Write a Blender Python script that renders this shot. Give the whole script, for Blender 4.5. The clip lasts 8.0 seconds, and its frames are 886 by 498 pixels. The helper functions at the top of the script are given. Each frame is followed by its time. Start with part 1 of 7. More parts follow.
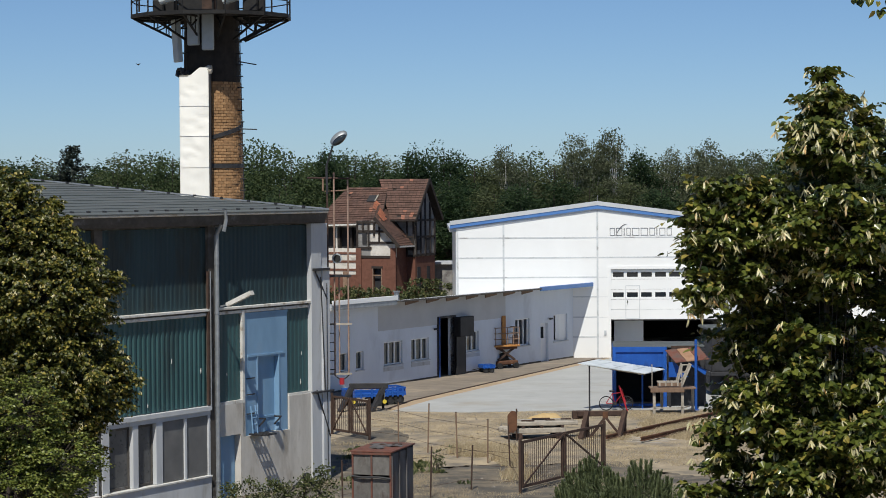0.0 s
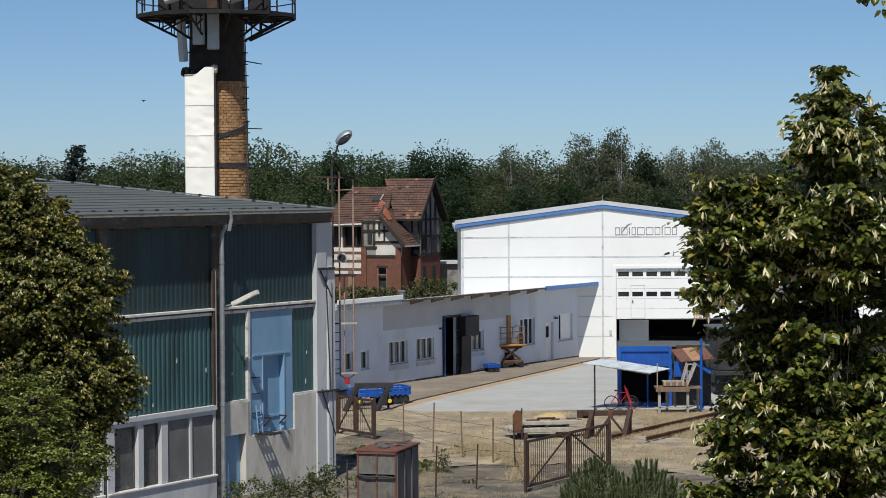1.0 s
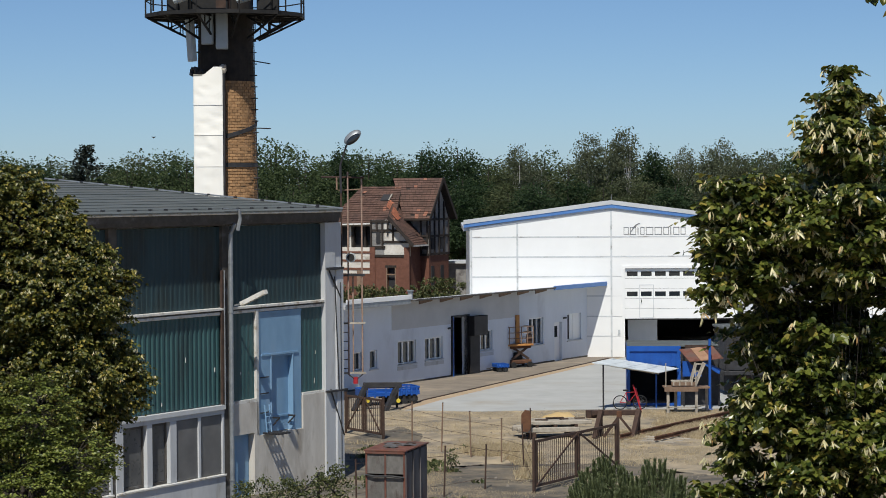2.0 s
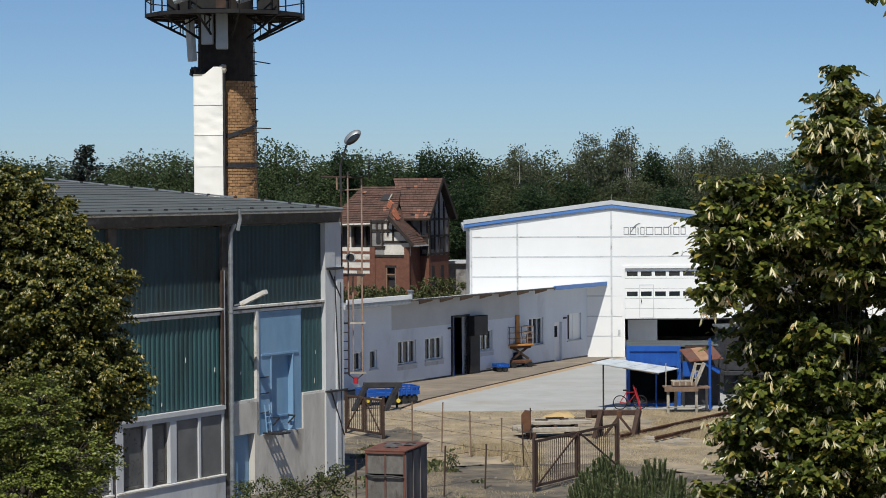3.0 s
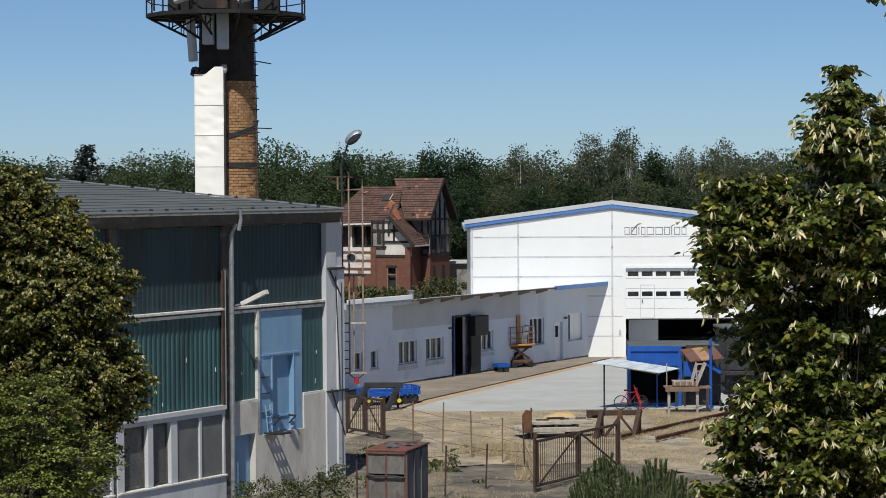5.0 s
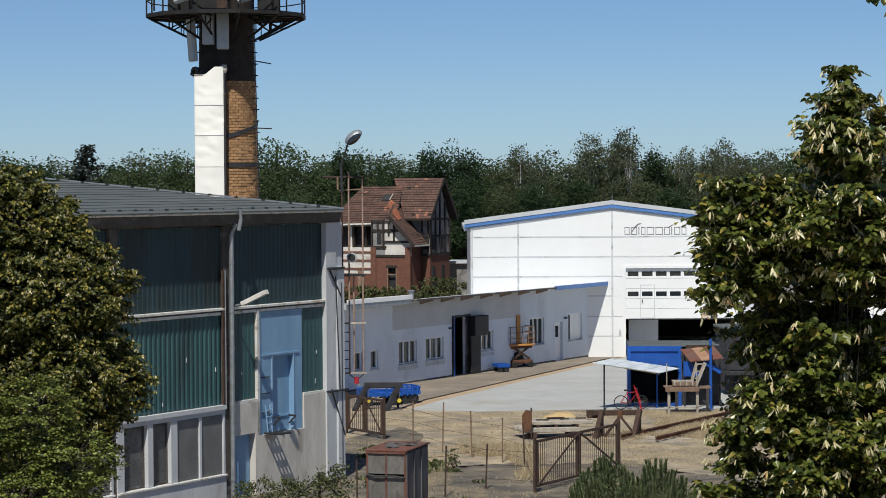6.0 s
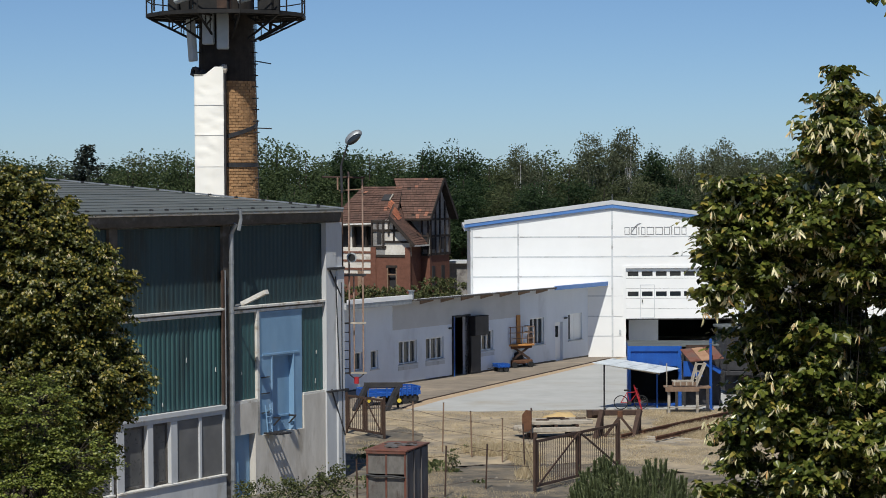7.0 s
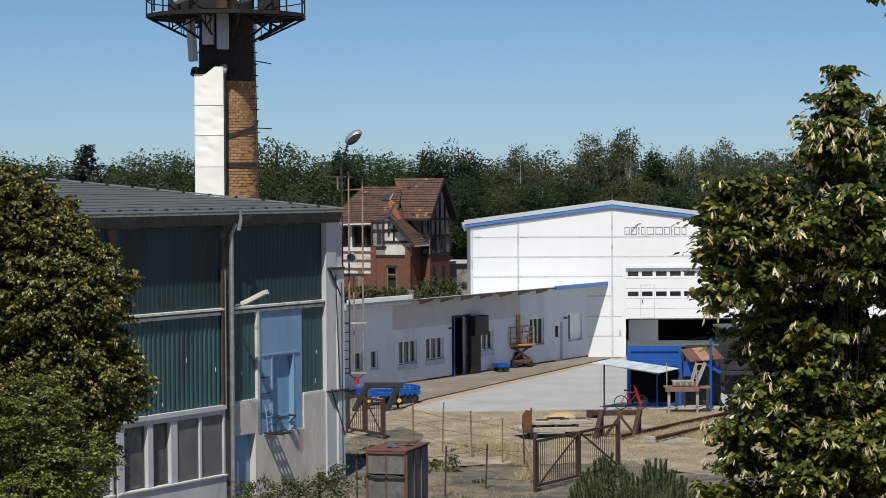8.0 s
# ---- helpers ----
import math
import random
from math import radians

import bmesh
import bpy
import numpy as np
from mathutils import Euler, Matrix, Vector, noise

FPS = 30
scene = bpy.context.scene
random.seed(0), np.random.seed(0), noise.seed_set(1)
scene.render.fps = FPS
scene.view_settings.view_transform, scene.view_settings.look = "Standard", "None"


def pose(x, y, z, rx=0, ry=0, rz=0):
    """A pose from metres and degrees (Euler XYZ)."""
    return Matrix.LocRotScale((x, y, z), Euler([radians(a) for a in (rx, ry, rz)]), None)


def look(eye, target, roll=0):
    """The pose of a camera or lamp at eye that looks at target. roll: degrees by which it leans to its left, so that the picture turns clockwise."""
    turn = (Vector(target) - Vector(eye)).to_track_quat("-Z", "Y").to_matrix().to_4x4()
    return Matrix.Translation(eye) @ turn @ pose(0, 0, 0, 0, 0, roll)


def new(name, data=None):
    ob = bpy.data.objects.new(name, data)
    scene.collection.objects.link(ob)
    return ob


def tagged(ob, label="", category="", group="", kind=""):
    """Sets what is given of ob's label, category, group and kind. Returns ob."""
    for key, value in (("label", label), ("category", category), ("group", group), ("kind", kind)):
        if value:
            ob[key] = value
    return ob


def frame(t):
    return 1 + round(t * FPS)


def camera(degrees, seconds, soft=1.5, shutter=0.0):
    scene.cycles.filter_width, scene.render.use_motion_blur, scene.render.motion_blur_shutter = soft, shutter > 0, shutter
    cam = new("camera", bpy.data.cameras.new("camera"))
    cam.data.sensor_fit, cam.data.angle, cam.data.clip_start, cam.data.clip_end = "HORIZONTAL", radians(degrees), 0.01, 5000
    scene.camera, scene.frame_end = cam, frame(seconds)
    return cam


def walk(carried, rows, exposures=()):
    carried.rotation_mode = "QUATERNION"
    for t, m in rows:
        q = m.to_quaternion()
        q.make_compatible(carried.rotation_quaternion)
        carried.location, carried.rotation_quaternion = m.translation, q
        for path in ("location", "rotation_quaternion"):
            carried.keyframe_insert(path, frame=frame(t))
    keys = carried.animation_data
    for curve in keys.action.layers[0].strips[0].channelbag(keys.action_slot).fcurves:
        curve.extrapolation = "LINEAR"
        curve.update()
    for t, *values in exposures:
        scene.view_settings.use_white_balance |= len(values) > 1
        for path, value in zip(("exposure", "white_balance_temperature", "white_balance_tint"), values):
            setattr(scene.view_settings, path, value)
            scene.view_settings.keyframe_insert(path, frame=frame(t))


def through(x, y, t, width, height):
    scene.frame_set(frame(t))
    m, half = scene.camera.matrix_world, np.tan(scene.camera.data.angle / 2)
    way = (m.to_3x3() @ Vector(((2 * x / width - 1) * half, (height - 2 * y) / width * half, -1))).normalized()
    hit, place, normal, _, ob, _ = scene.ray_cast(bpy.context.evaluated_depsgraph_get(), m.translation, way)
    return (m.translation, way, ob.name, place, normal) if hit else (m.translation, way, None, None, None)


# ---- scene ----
EYE = (0.0, 0.0, 9.5)


def aim(side, up):
    """The eye's pose, turned from its resting aim by two small slopes."""
    return look(EYE, (100 * side, 100.0, 9.5 + 100 * (up - 0.02775)), -0.344)


cam = camera(22.18, 8.0, soft=0.9)
walk(cam, [
    (0.0, aim(0.00650, 0.00035)), (0.2, aim(0.00625, 0.00030)), (0.4, aim(0.00580, 0.00020)),
    (0.6, aim(0.00550, 0.00012)), (0.8, aim(0.00520, 0.00010)), (0.9, aim(0.00485, 0.00010)),
    (1.0, aim(0.00420, 0.00010)), (1.1, aim(0.00335, 0.00008)), (1.2, aim(0.00258, 0.00006)),
    (1.3, aim(0.00200, 0.00004)), (1.4, aim(0.00162, 0.00002)), (1.5, aim(0.00115, 0.0)),
    (1.6, aim(0.00065, 0.0)), (1.7, aim(0.00042, 0.0)), (2.8, aim(0.00038, 0.0)), (3.5, aim(0.00036, 0.0)),
    (4.0, aim(0.00010, 0.0)), (4.5, aim(0.0, 0.0)), (8.0, aim(0.0, 0.0))])

# ---- world and sun ----
SUN_WAY = Vector((0.13, 0.70, -1.0))
world = bpy.data.worlds.new("sky")
scene.world = world
world.use_nodes = True
sky = world.node_tree.nodes.new("ShaderNodeTexSky")
sky.sky_type = "NISHITA"
sky.sun_disc = False
sky.sun_elevation = radians(54.5)
sky.sun_rotation = math.atan2(-SUN_WAY.x, -SUN_WAY.y)
sky.altitude = 200
sky.air_density = 0.62
sky.dust_density = 0.3
sky.ozone_density = 7.2
background = world.node_tree.nodes["Background"]
background.inputs["Strength"].default_value = 0.085
world.node_tree.links.new(sky.outputs["Color"], background.inputs["Color"])
sun_data = bpy.data.lights.new("sun", "SUN")
sun_data.energy, sun_data.angle, sun_data.color = 4.4, radians(0.55), (1.0, 0.95, 0.87)
sun = new("sun", sun_data)
sun.matrix_world = look((0, 0, 60), Vector((0, 0, 60)) + SUN_WAY)
scene.view_settings.exposure = 0.03
scene.view_settings.use_white_balance = True
scene.view_settings.white_balance_temperature, scene.view_settings.white_balance_tint = 6500, 7


# ---- builders ----
class Build:
    """Collects boxes, bars and plates into one mesh."""

    def __init__(self):
        self.bm = bmesh.new()

    def box(self, x0, x1, y0, y1, z0, z1, m=None, bevel=0.0):
        made = bmesh.ops.create_cube(self.bm, size=1.0)["verts"]
        fit = Matrix.Translation(((x0 + x1) / 2, (y0 + y1) / 2, (z0 + z1) / 2)) @ Matrix.Diagonal((x1 - x0, y1 - y0, z1 - z0, 1))
        bmesh.ops.transform(self.bm, matrix=(m @ fit) if m else fit, verts=made)
        if bevel:
            edges = list({e for v in made for e in v.link_edges})
            bmesh.ops.bevel(self.bm, geom=edges, offset=bevel, segments=1, affect="EDGES")
        return self

    def bar(self, p, q, r=0.03, n=6, r2=None):
        p, q = Vector(p), Vector(q)
        way = q - p
        made = bmesh.ops.create_cone(self.bm, cap_ends=True, segments=n, radius1=r, radius2=r if r2 is None else r2, depth=way.length)["verts"]
        bmesh.ops.transform(self.bm, matrix=Matrix.Translation((p + q) / 2) @ way.to_track_quat("Z", "Y").to_matrix().to_4x4(), verts=made)
        return self

    def beam(self, p, q, w, h):
        """A square bar from p to q, w wide and h high."""
        p, q = Vector(p), Vector(q)
        way = q - p
        side = way.cross(Vector((0, 0, 1)))
        side = side.normalized() if side.length > 1e-5 else Vector((1, 0, 0))
        up = side.cross(way).normalized()
        vs = [self.bm.verts.new(o + side * (w / 2) * a + up * (h / 2) * b) for o in (p, q) for a, b in ((-1, -1), (1, -1), (1, 1), (-1, 1))]
        for f in ((3, 2, 1, 0), (4, 5, 6, 7), (0, 1, 5, 4), (1, 2, 6, 5), (2, 3, 7, 6), (3, 0, 4, 7)):
            self.bm.faces.new([vs[i] for i in f])
        return self

    def wall(self, x0, x1, z0, z1, y0, y1, holes):
        """One connected wall with rectangular holes (x0, x1, z0, z1) through it."""
        xs = sorted({x0, x1, *(v for h in holes for v in h[:2])})
        zs = sorted({z0, z1, *(v for h in holes for v in h[2:])})
        full = {}
        for i in range(len(xs) - 1):
            for j in range(len(zs) - 1):
                cx, cz = (xs[i] + xs[i + 1]) / 2, (zs[j] + zs[j + 1]) / 2
                full[i, j] = not any(h[0] < cx < h[1] and h[2] < cz < h[3] for h in holes)
        made = {}

        def vert(i, j, y):
            if (i, j, y) not in made:
                made[i, j, y] = self.bm.verts.new((xs[i], y, zs[j]))
            return made[i, j, y]
        for (i, j), solid in full.items():
            if not solid:
                continue
            self.bm.faces.new([vert(*c, y0) for c in ((i, j), (i + 1, j), (i + 1, j + 1), (i, j + 1))])
            self.bm.faces.new([vert(*c, y1) for c in ((i, j + 1), (i + 1, j + 1), (i + 1, j), (i, j))])
            for (di, dj), (p, q) in (((0, -1), ((i, j), (i + 1, j))), ((1, 0), ((i + 1, j), (i + 1, j + 1))), ((0, 1), ((i + 1, j + 1), (i, j + 1))), ((-1, 0), ((i, j + 1), (i, j)))):
                if not full.get((i + di, j + dj), False):
                    self.bm.faces.new((vert(*q, y0), vert(*p, y0), vert(*p, y1), vert(*q, y1)))
        return self

    def prism(self, outline, y0, y1):
        """An outline of (x, z) corners, drawn from y0 to y1."""
        a = [self.bm.verts.new((x, y0, z)) for x, z in outline]
        b = [self.bm.verts.new((x, y1, z)) for x, z in outline]
        self.bm.faces.new(a)
        self.bm.faces.new(b[::-1])
        for i in range(len(a)):
            j = (i + 1) % len(a)
            self.bm.faces.new((a[j], a[i], b[i], b[j]))
        return self

    def plate(self, corners, thick):
        """A flat plate with those corners, thickened downwards."""
        a = [self.bm.verts.new(c) for c in corners]
        b = [self.bm.verts.new((c[0], c[1], c[2] - thick)) for c in corners]
        self.bm.faces.new(a)
        self.bm.faces.new(b[::-1])
        for i in range(len(a)):
            j = (i + 1) % len(a)
            self.bm.faces.new((a[j], a[i], b[i], b[j]))
        return self

    def part(self, name, material, parent, label="", kind="", smooth=False, m=None):
        bmesh.ops.recalc_face_normals(self.bm, faces=self.bm.faces)
        mesh = bpy.data.meshes.new(name)
        self.bm.to_mesh(mesh)
        self.bm.free()
        if smooth:
            for f in mesh.polygons:
                f.use_smooth = True
        return mesh_part(name, mesh, material, parent, label, kind, m)


def mesh_part(name, mesh, material, parent, label="", kind="", m=None):
    if not mesh.materials:
        mesh.materials.append(material)
    ob = new(name, mesh)
    ob.parent = parent
    if m:
        ob.matrix_local = m
    return tagged(ob, label, kind=kind)


def thing(name, m, label, category, group="", kind=""):
    ob = new(name)
    ob.empty_display_size = 0.3
    ob.matrix_world = m
    return tagged(ob, label, category, group, kind)


# ---- materials ----
def material(name, dark, light, scale=3.0, rough=0.8, bump=0.2, metal=0.0, stain=None, stain_scale=0.5, stain_at=0.6, streak=1.0, piece=0.0, bump_scale=8.0, spec=0.4, blur=1.0):
    """Two tones mixed by noise, a stain of its own shape, fine relief, and a shift from piece to piece."""
    mat = bpy.data.materials.new(name)
    mat.use_nodes = True
    t = mat.node_tree
    n, l = t.nodes, t.links.new
    b = n["Principled BSDF"]
    b.inputs["Roughness"].default_value, b.inputs["Metallic"].default_value = rough, metal
    b.inputs["Specular IOR Level"].default_value = spec
    co = n.new("ShaderNodeTexCoord")
    mp = n.new("ShaderNodeMapping")
    mp.inputs["Scale"].default_value = (1, 1, streak)
    l(co.outputs["Object"], mp.inputs["Vector"])

    def tone(sc, detail=6.0):
        x = n.new("ShaderNodeTexNoise")
        x.inputs["Scale"].default_value, x.inputs["Detail"].default_value = sc, detail
        x.inputs["Roughness"].default_value = 0.65
        l(mp.outputs["Vector"], x.inputs["Vector"])
        return x.outputs["Fac"]

    def mix(fac, a, c):
        x = n.new("ShaderNodeMix")
        x.data_type = "RGBA"
        for k, v in ((0, fac), (6, a), (7, c)):
            if hasattr(v, "is_linked"):
                l(v, x.inputs[k])
            else:
                x.inputs[k].default_value = v if k == 0 else (*v, 1)
        return x.outputs[2]

    def ramp(fac, lo, hi):
        x = n.new("ShaderNodeMapRange")
        x.inputs["From Min"].default_value, x.inputs["From Max"].default_value = lo, hi
        l(fac, x.inputs["Value"])
        return x.outputs["Result"]

    col = mix(ramp(tone(scale), 0.3, 0.7), dark, light)
    if stain:
        col = mix(ramp(tone(stain_scale, 8.0), stain_at - 0.06 * blur, stain_at + 0.09 * blur), col, stain)
    if piece:
        info = n.new("ShaderNodeObjectInfo")
        geo = n.new("ShaderNodeNewGeometry")
        add = n.new("ShaderNodeMath")
        add.operation = "ADD"
        l(info.outputs["Random"], add.inputs[0])
        l(geo.outputs["Random Per Island"], add.inputs[1])
        frac = n.new("ShaderNodeMath")
        frac.operation = "FRACT"
        l(add.outputs[0], frac.inputs[0])
        hsv = n.new("ShaderNodeHueSaturation")
        l(ramp(frac.outputs[0], -0.5, 1.5), hsv.inputs["Value"])
        low = n.new("ShaderNodeMapRange")
        low.inputs["To Min"].default_value, low.inputs["To Max"].default_value = 1 - piece, 1 + piece
        l(frac.outputs[0], low.inputs["Value"])
        l(low.outputs["Result"], hsv.inputs["Value"])
        l(col, hsv.inputs["Color"])
        col = hsv.outputs["Color"]
    l(col, b.inputs["Base Color"])
    rr = n.new("ShaderNodeMapRange")
    rr.inputs["To Min"].default_value, rr.inputs["To Max"].default_value = max(0.02, rough - 0.12), min(1, rough + 0.12)
    fine = tone(scale * bump_scale)
    l(fine, rr.inputs["Value"])
    l(rr.outputs["Result"], b.inputs["Roughness"])
    if bump:
        bp = n.new("ShaderNodeBump")
        bp.inputs["Strength"].default_value, bp.inputs["Distance"].default_value = bump, 0.02
        l(fine, bp.inputs["Height"])
        l(bp.outputs["Normal"], b.inputs["Normal"])
    return mat


def leaf_material(name, dark, light, yellow=None, share=0.1, gloss=0.45, through=0.25):
    """Leaves: a tone for each leaf, a little light let through."""
    mat = bpy.data.materials.new(name)
    mat.use_nodes = True
    t = mat.node_tree
    n, l = t.nodes, t.links.new
    b = n["Principled BSDF"]
    b.inputs["Roughness"].default_value = gloss
    geo = n.new("ShaderNodeNewGeometry")
    ramp = n.new("ShaderNodeValToRGB")
    e = ramp.color_ramp.elements
    e[0].color, e[1].color = (*dark, 1), (*light, 1)
    e[1].position = 1 - share if yellow else 1.0
    if yellow:
        y = e.new(1.0)
        y.color = (*yellow, 1)
    l(geo.outputs["Random Per Island"], ramp.inputs["Fac"])
    l(ramp.outputs["Color"], b.inputs["Base Color"])
    tr = n.new("ShaderNodeBsdfTranslucent")
    l(ramp.outputs["Color"], tr.inputs["Color"])
    mx = n.new("ShaderNodeMixShader")
    mx.inputs[0].default_value = through
    l(b.outputs[0], mx.inputs[1])
    l(tr.outputs[0], mx.inputs[2])
    l(mx.outputs[0], n["Material Output"].inputs["Surface"])
    return mat


def glass_material(name, tint=(0.02, 0.025, 0.03), rough=0.06):
    mat = bpy.data.materials.new(name)
    mat.use_nodes = True
    b = mat.node_tree.nodes["Principled BSDF"]
    b.inputs["Base Color"].default_value, b.inputs["Roughness"].default_value = (*tint, 1), rough
    b.inputs["Specular IOR Level"].default_value = 0.7
    return mat


CONCRETE = material("weathered_concrete", (0.46, 0.43, 0.385), (0.66, 0.625, 0.57), 1.6, 0.9, 0.35, stain=(0.34, 0.30, 0.25), stain_scale=1.1, stain_at=0.6, streak=0.35)
CONCRETE_PALE = material("pale_painted_concrete", (0.44, 0.455, 0.475), (0.58, 0.595, 0.61), 1.2, 0.85, 0.25, stain=(0.34, 0.33, 0.31), stain_scale=1.4, stain_at=0.64, streak=0.3)
TEAL = material("teal_corrugated_sheet", (0.025, 0.072, 0.078), (0.042, 0.105, 0.112), 1.2, 0.5, 0.06, stain=(0.022, 0.05, 0.055), stain_scale=0.9, stain_at=0.56, streak=0.3)
# darker copy of the teal; the shade under the eaves is in its colour
TEAL_EAVES_SHADE = material("shade_darkened_teal_sheet", (0.014, 0.034, 0.042), (0.025, 0.055, 0.065), 0.9, 0.7, 0.06, stain=(0.02, 0.03, 0.03), stain_scale=0.8, stain_at=0.55, streak=0.3)
TRIM_WHITE = material("worn_white_trim", (0.55, 0.54, 0.50), (0.72, 0.71, 0.68), 4.0, 0.6, 0.15, stain=(0.30, 0.23, 0.16), stain_scale=3.0, stain_at=0.60)
ROOF_FELT = material("grey_roof_sheet", (0.078, 0.088, 0.086), (0.115, 0.126, 0.124), 1.0, 0.7, 0.2, stain=(0.11, 0.115, 0.11), stain_scale=0.4, stain_at=0.6, piece=0.06)
FASCIA = material("weathered_fascia_board", (0.05, 0.045, 0.04), (0.11, 0.10, 0.09), 3.0, 0.85, 0.3, stain=(0.2, 0.2, 0.2), stain_scale=1.5, stain_at=0.63)
GALV = material("dull_galvanised_steel", (0.22, 0.24, 0.26), (0.36, 0.38, 0.40), 4.0, 0.5, 0.1, metal=0.5)
BLUE_DOOR = material("faded_blue_door_paint", (0.16, 0.29, 0.44), (0.22, 0.37, 0.54), 1.5, 0.6, 0.08, stain=(0.24, 0.36, 0.5), stain_scale=0.7, stain_at=0.6, streak=0.4)
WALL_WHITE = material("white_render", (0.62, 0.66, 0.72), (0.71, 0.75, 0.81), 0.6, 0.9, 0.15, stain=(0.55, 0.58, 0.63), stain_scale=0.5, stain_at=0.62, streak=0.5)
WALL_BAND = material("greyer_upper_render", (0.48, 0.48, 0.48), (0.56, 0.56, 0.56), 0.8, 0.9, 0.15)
PANEL = material("white_sandwich_panel", (0.78, 0.785, 0.78), (0.83, 0.835, 0.83), 0.5, 0.4, 0.02, stain=(0.80, 0.80, 0.79), stain_scale=0.8, stain_at=0.66)
JOINT = material("grey_panel_joint", (0.50, 0.52, 0.54), (0.62, 0.64, 0.66), 3.0, 0.6, 0.1, stain=(0.30, 0.30, 0.29), stain_scale=1.3, stain_at=0.6)
SIGN = material("dark_grey_sign", (0.15, 0.155, 0.165), (0.20, 0.205, 0.22), 3.0, 0.6, 0.05)
BLUE_TRIM = material("blue_sheet_trim", (0.075, 0.18, 0.44), (0.10, 0.23, 0.52), 1.5, 0.4, 0.04)
ROOF_PALE = material("pale_grey_roof_sheet", (0.44, 0.46, 0.48), (0.56, 0.58, 0.6), 1.0, 0.5, 0.08)
# near-black fill that paints the darkness of unlit insides
UNLIT_FILL = material("near_black_unlit_fill", (0.02, 0.02, 0.022), (0.04, 0.04, 0.045), 1.0, 0.9, 0.1)
BLACK = material("matt_black_sheet", (0.012, 0.012, 0.014), (0.03, 0.03, 0.033), 1.5, 0.6, 0.1)
GLASS = glass_material("dark_glass")
GLASS_DUSTY = material("dusty_wired_glass", (0.07, 0.072, 0.075), (0.13, 0.13, 0.13), 1.0, 0.3, 0.05)
GLASS_GREY = material("grey_dusty_pane", (0.115, 0.115, 0.115), (0.17, 0.168, 0.165), 1.5, 0.45, 0.05)
BRICK_YELLOW = material("ochre_brick", (0.28, 0.155, 0.072), (0.41, 0.245, 0.122), 7.0, 0.9, 0.4, stain=(0.16, 0.09, 0.05), stain_scale=2.5, stain_at=0.64, piece=0.22)
MORTAR = material("sooty_mortar", (0.22, 0.125, 0.06), (0.31, 0.185, 0.095), 5.0, 0.95, 0.3)
# near-black for soot, with the platform's shade put into the colour too
SOOT_AND_SHADE = material("sooty_shade_dark_brick", (0.014, 0.012, 0.011), (0.036, 0.029, 0.024), 3.0, 0.9, 0.4)
WRAP = material("creased_white_sheathing", (0.90, 0.875, 0.80), (0.93, 0.91, 0.85), 1.2, 0.55, 0.05, stain=(0.78, 0.76, 0.71), stain_scale=1.8, stain_at=0.66)
STEEL_DARK = material("dark_painted_steel", (0.018, 0.018, 0.02), (0.045, 0.045, 0.05), 4.0, 0.6, 0.15)
GREY_PLASTIC = material("grey_antenna_housing", (0.36, 0.39, 0.40), (0.46, 0.49, 0.50), 2.0, 0.5, 0.03)
STEEL_BLACK = material("black_weathered_steel", (0.007, 0.007, 0.008), (0.02, 0.019, 0.018), 4.0, 0.75, 0.15)
RUST = material("rusty_steel", (0.07, 0.032, 0.018), (0.16, 0.075, 0.04), 4.0, 0.9, 0.35, stain=(0.25, 0.13, 0.07), stain_scale=2.0, stain_at=0.62)
RUST_DARK = material("dark_rusty_steel", (0.035, 0.022, 0.018), (0.085, 0.05, 0.036), 4.0, 0.85, 0.3)
BRICK_RED = material("red_brickwork", (0.115, 0.048, 0.032), (0.185, 0.082, 0.056), 4.0, 0.9, 0.4, stain=(0.14, 0.06, 0.04), stain_scale=1.0, stain_at=0.6)
PLASTER = material("crumbling_white_plaster", (0.50, 0.47, 0.42), (0.72, 0.69, 0.64), 2.0, 0.9, 0.3, stain=(0.28, 0.24, 0.2), stain_scale=1.0, stain_at=0.58)
PLASTER_GREY = material("sooty_grey_plaster", (0.16, 0.155, 0.15), (0.30, 0.29, 0.28), 2.0, 0.9, 0.3, stain=(0.1, 0.09, 0.09), stain_scale=1.2, stain_at=0.58)
TIMBER_DARK = material("blackened_timber", (0.018, 0.014, 0.012), (0.045, 0.035, 0.03), 4.0, 0.85, 0.3)
TILE = material("weathered_clay_tile", (0.080, 0.047, 0.037), (0.130, 0.072, 0.054), 1.5, 0.85, 0.3, stain=(0.075, 0.045, 0.038), stain_scale=0.9, stain_at=0.55, piece=0.22)
TILE_NEW = material("bright_clay_tile", (0.24, 0.085, 0.048), (0.36, 0.13, 0.07), 3.0, 0.8, 0.2, piece=0.2)
PALE_RUST = material("pale_flaking_rust", (0.24, 0.15, 0.11), (0.40, 0.29, 0.23), 5.0, 0.85, 0.2)
TIMBER_GREY = material("bleached_timber", (0.26, 0.23, 0.19), (0.44, 0.40, 0.34), 5.0, 0.9, 0.3, piece=0.15)
TIMBER_BROWN = material("brown_timber", (0.16, 0.10, 0.07), (0.28, 0.19, 0.13), 5.0, 0.85, 0.3, piece=0.15)
BLUE_PAINT = material("bright_blue_paint", (0.010, 0.065, 0.30), (0.016, 0.10, 0.42), 2.0, 0.45, 0.08, stain=(0.02, 0.06, 0.22), stain_scale=1.5, stain_at=0.62)
ORANGE = material("faded_orange_paint", (0.45, 0.19, 0.05), (0.58, 0.29, 0.09), 4.0, 0.6, 0.1, stain=(0.2, 0.09, 0.04), stain_scale=3.0, stain_at=0.6)
YELLOW = material("yellow_paint", (0.55, 0.42, 0.04), (0.68, 0.54, 0.07), 3.0, 0.5, 0.05)
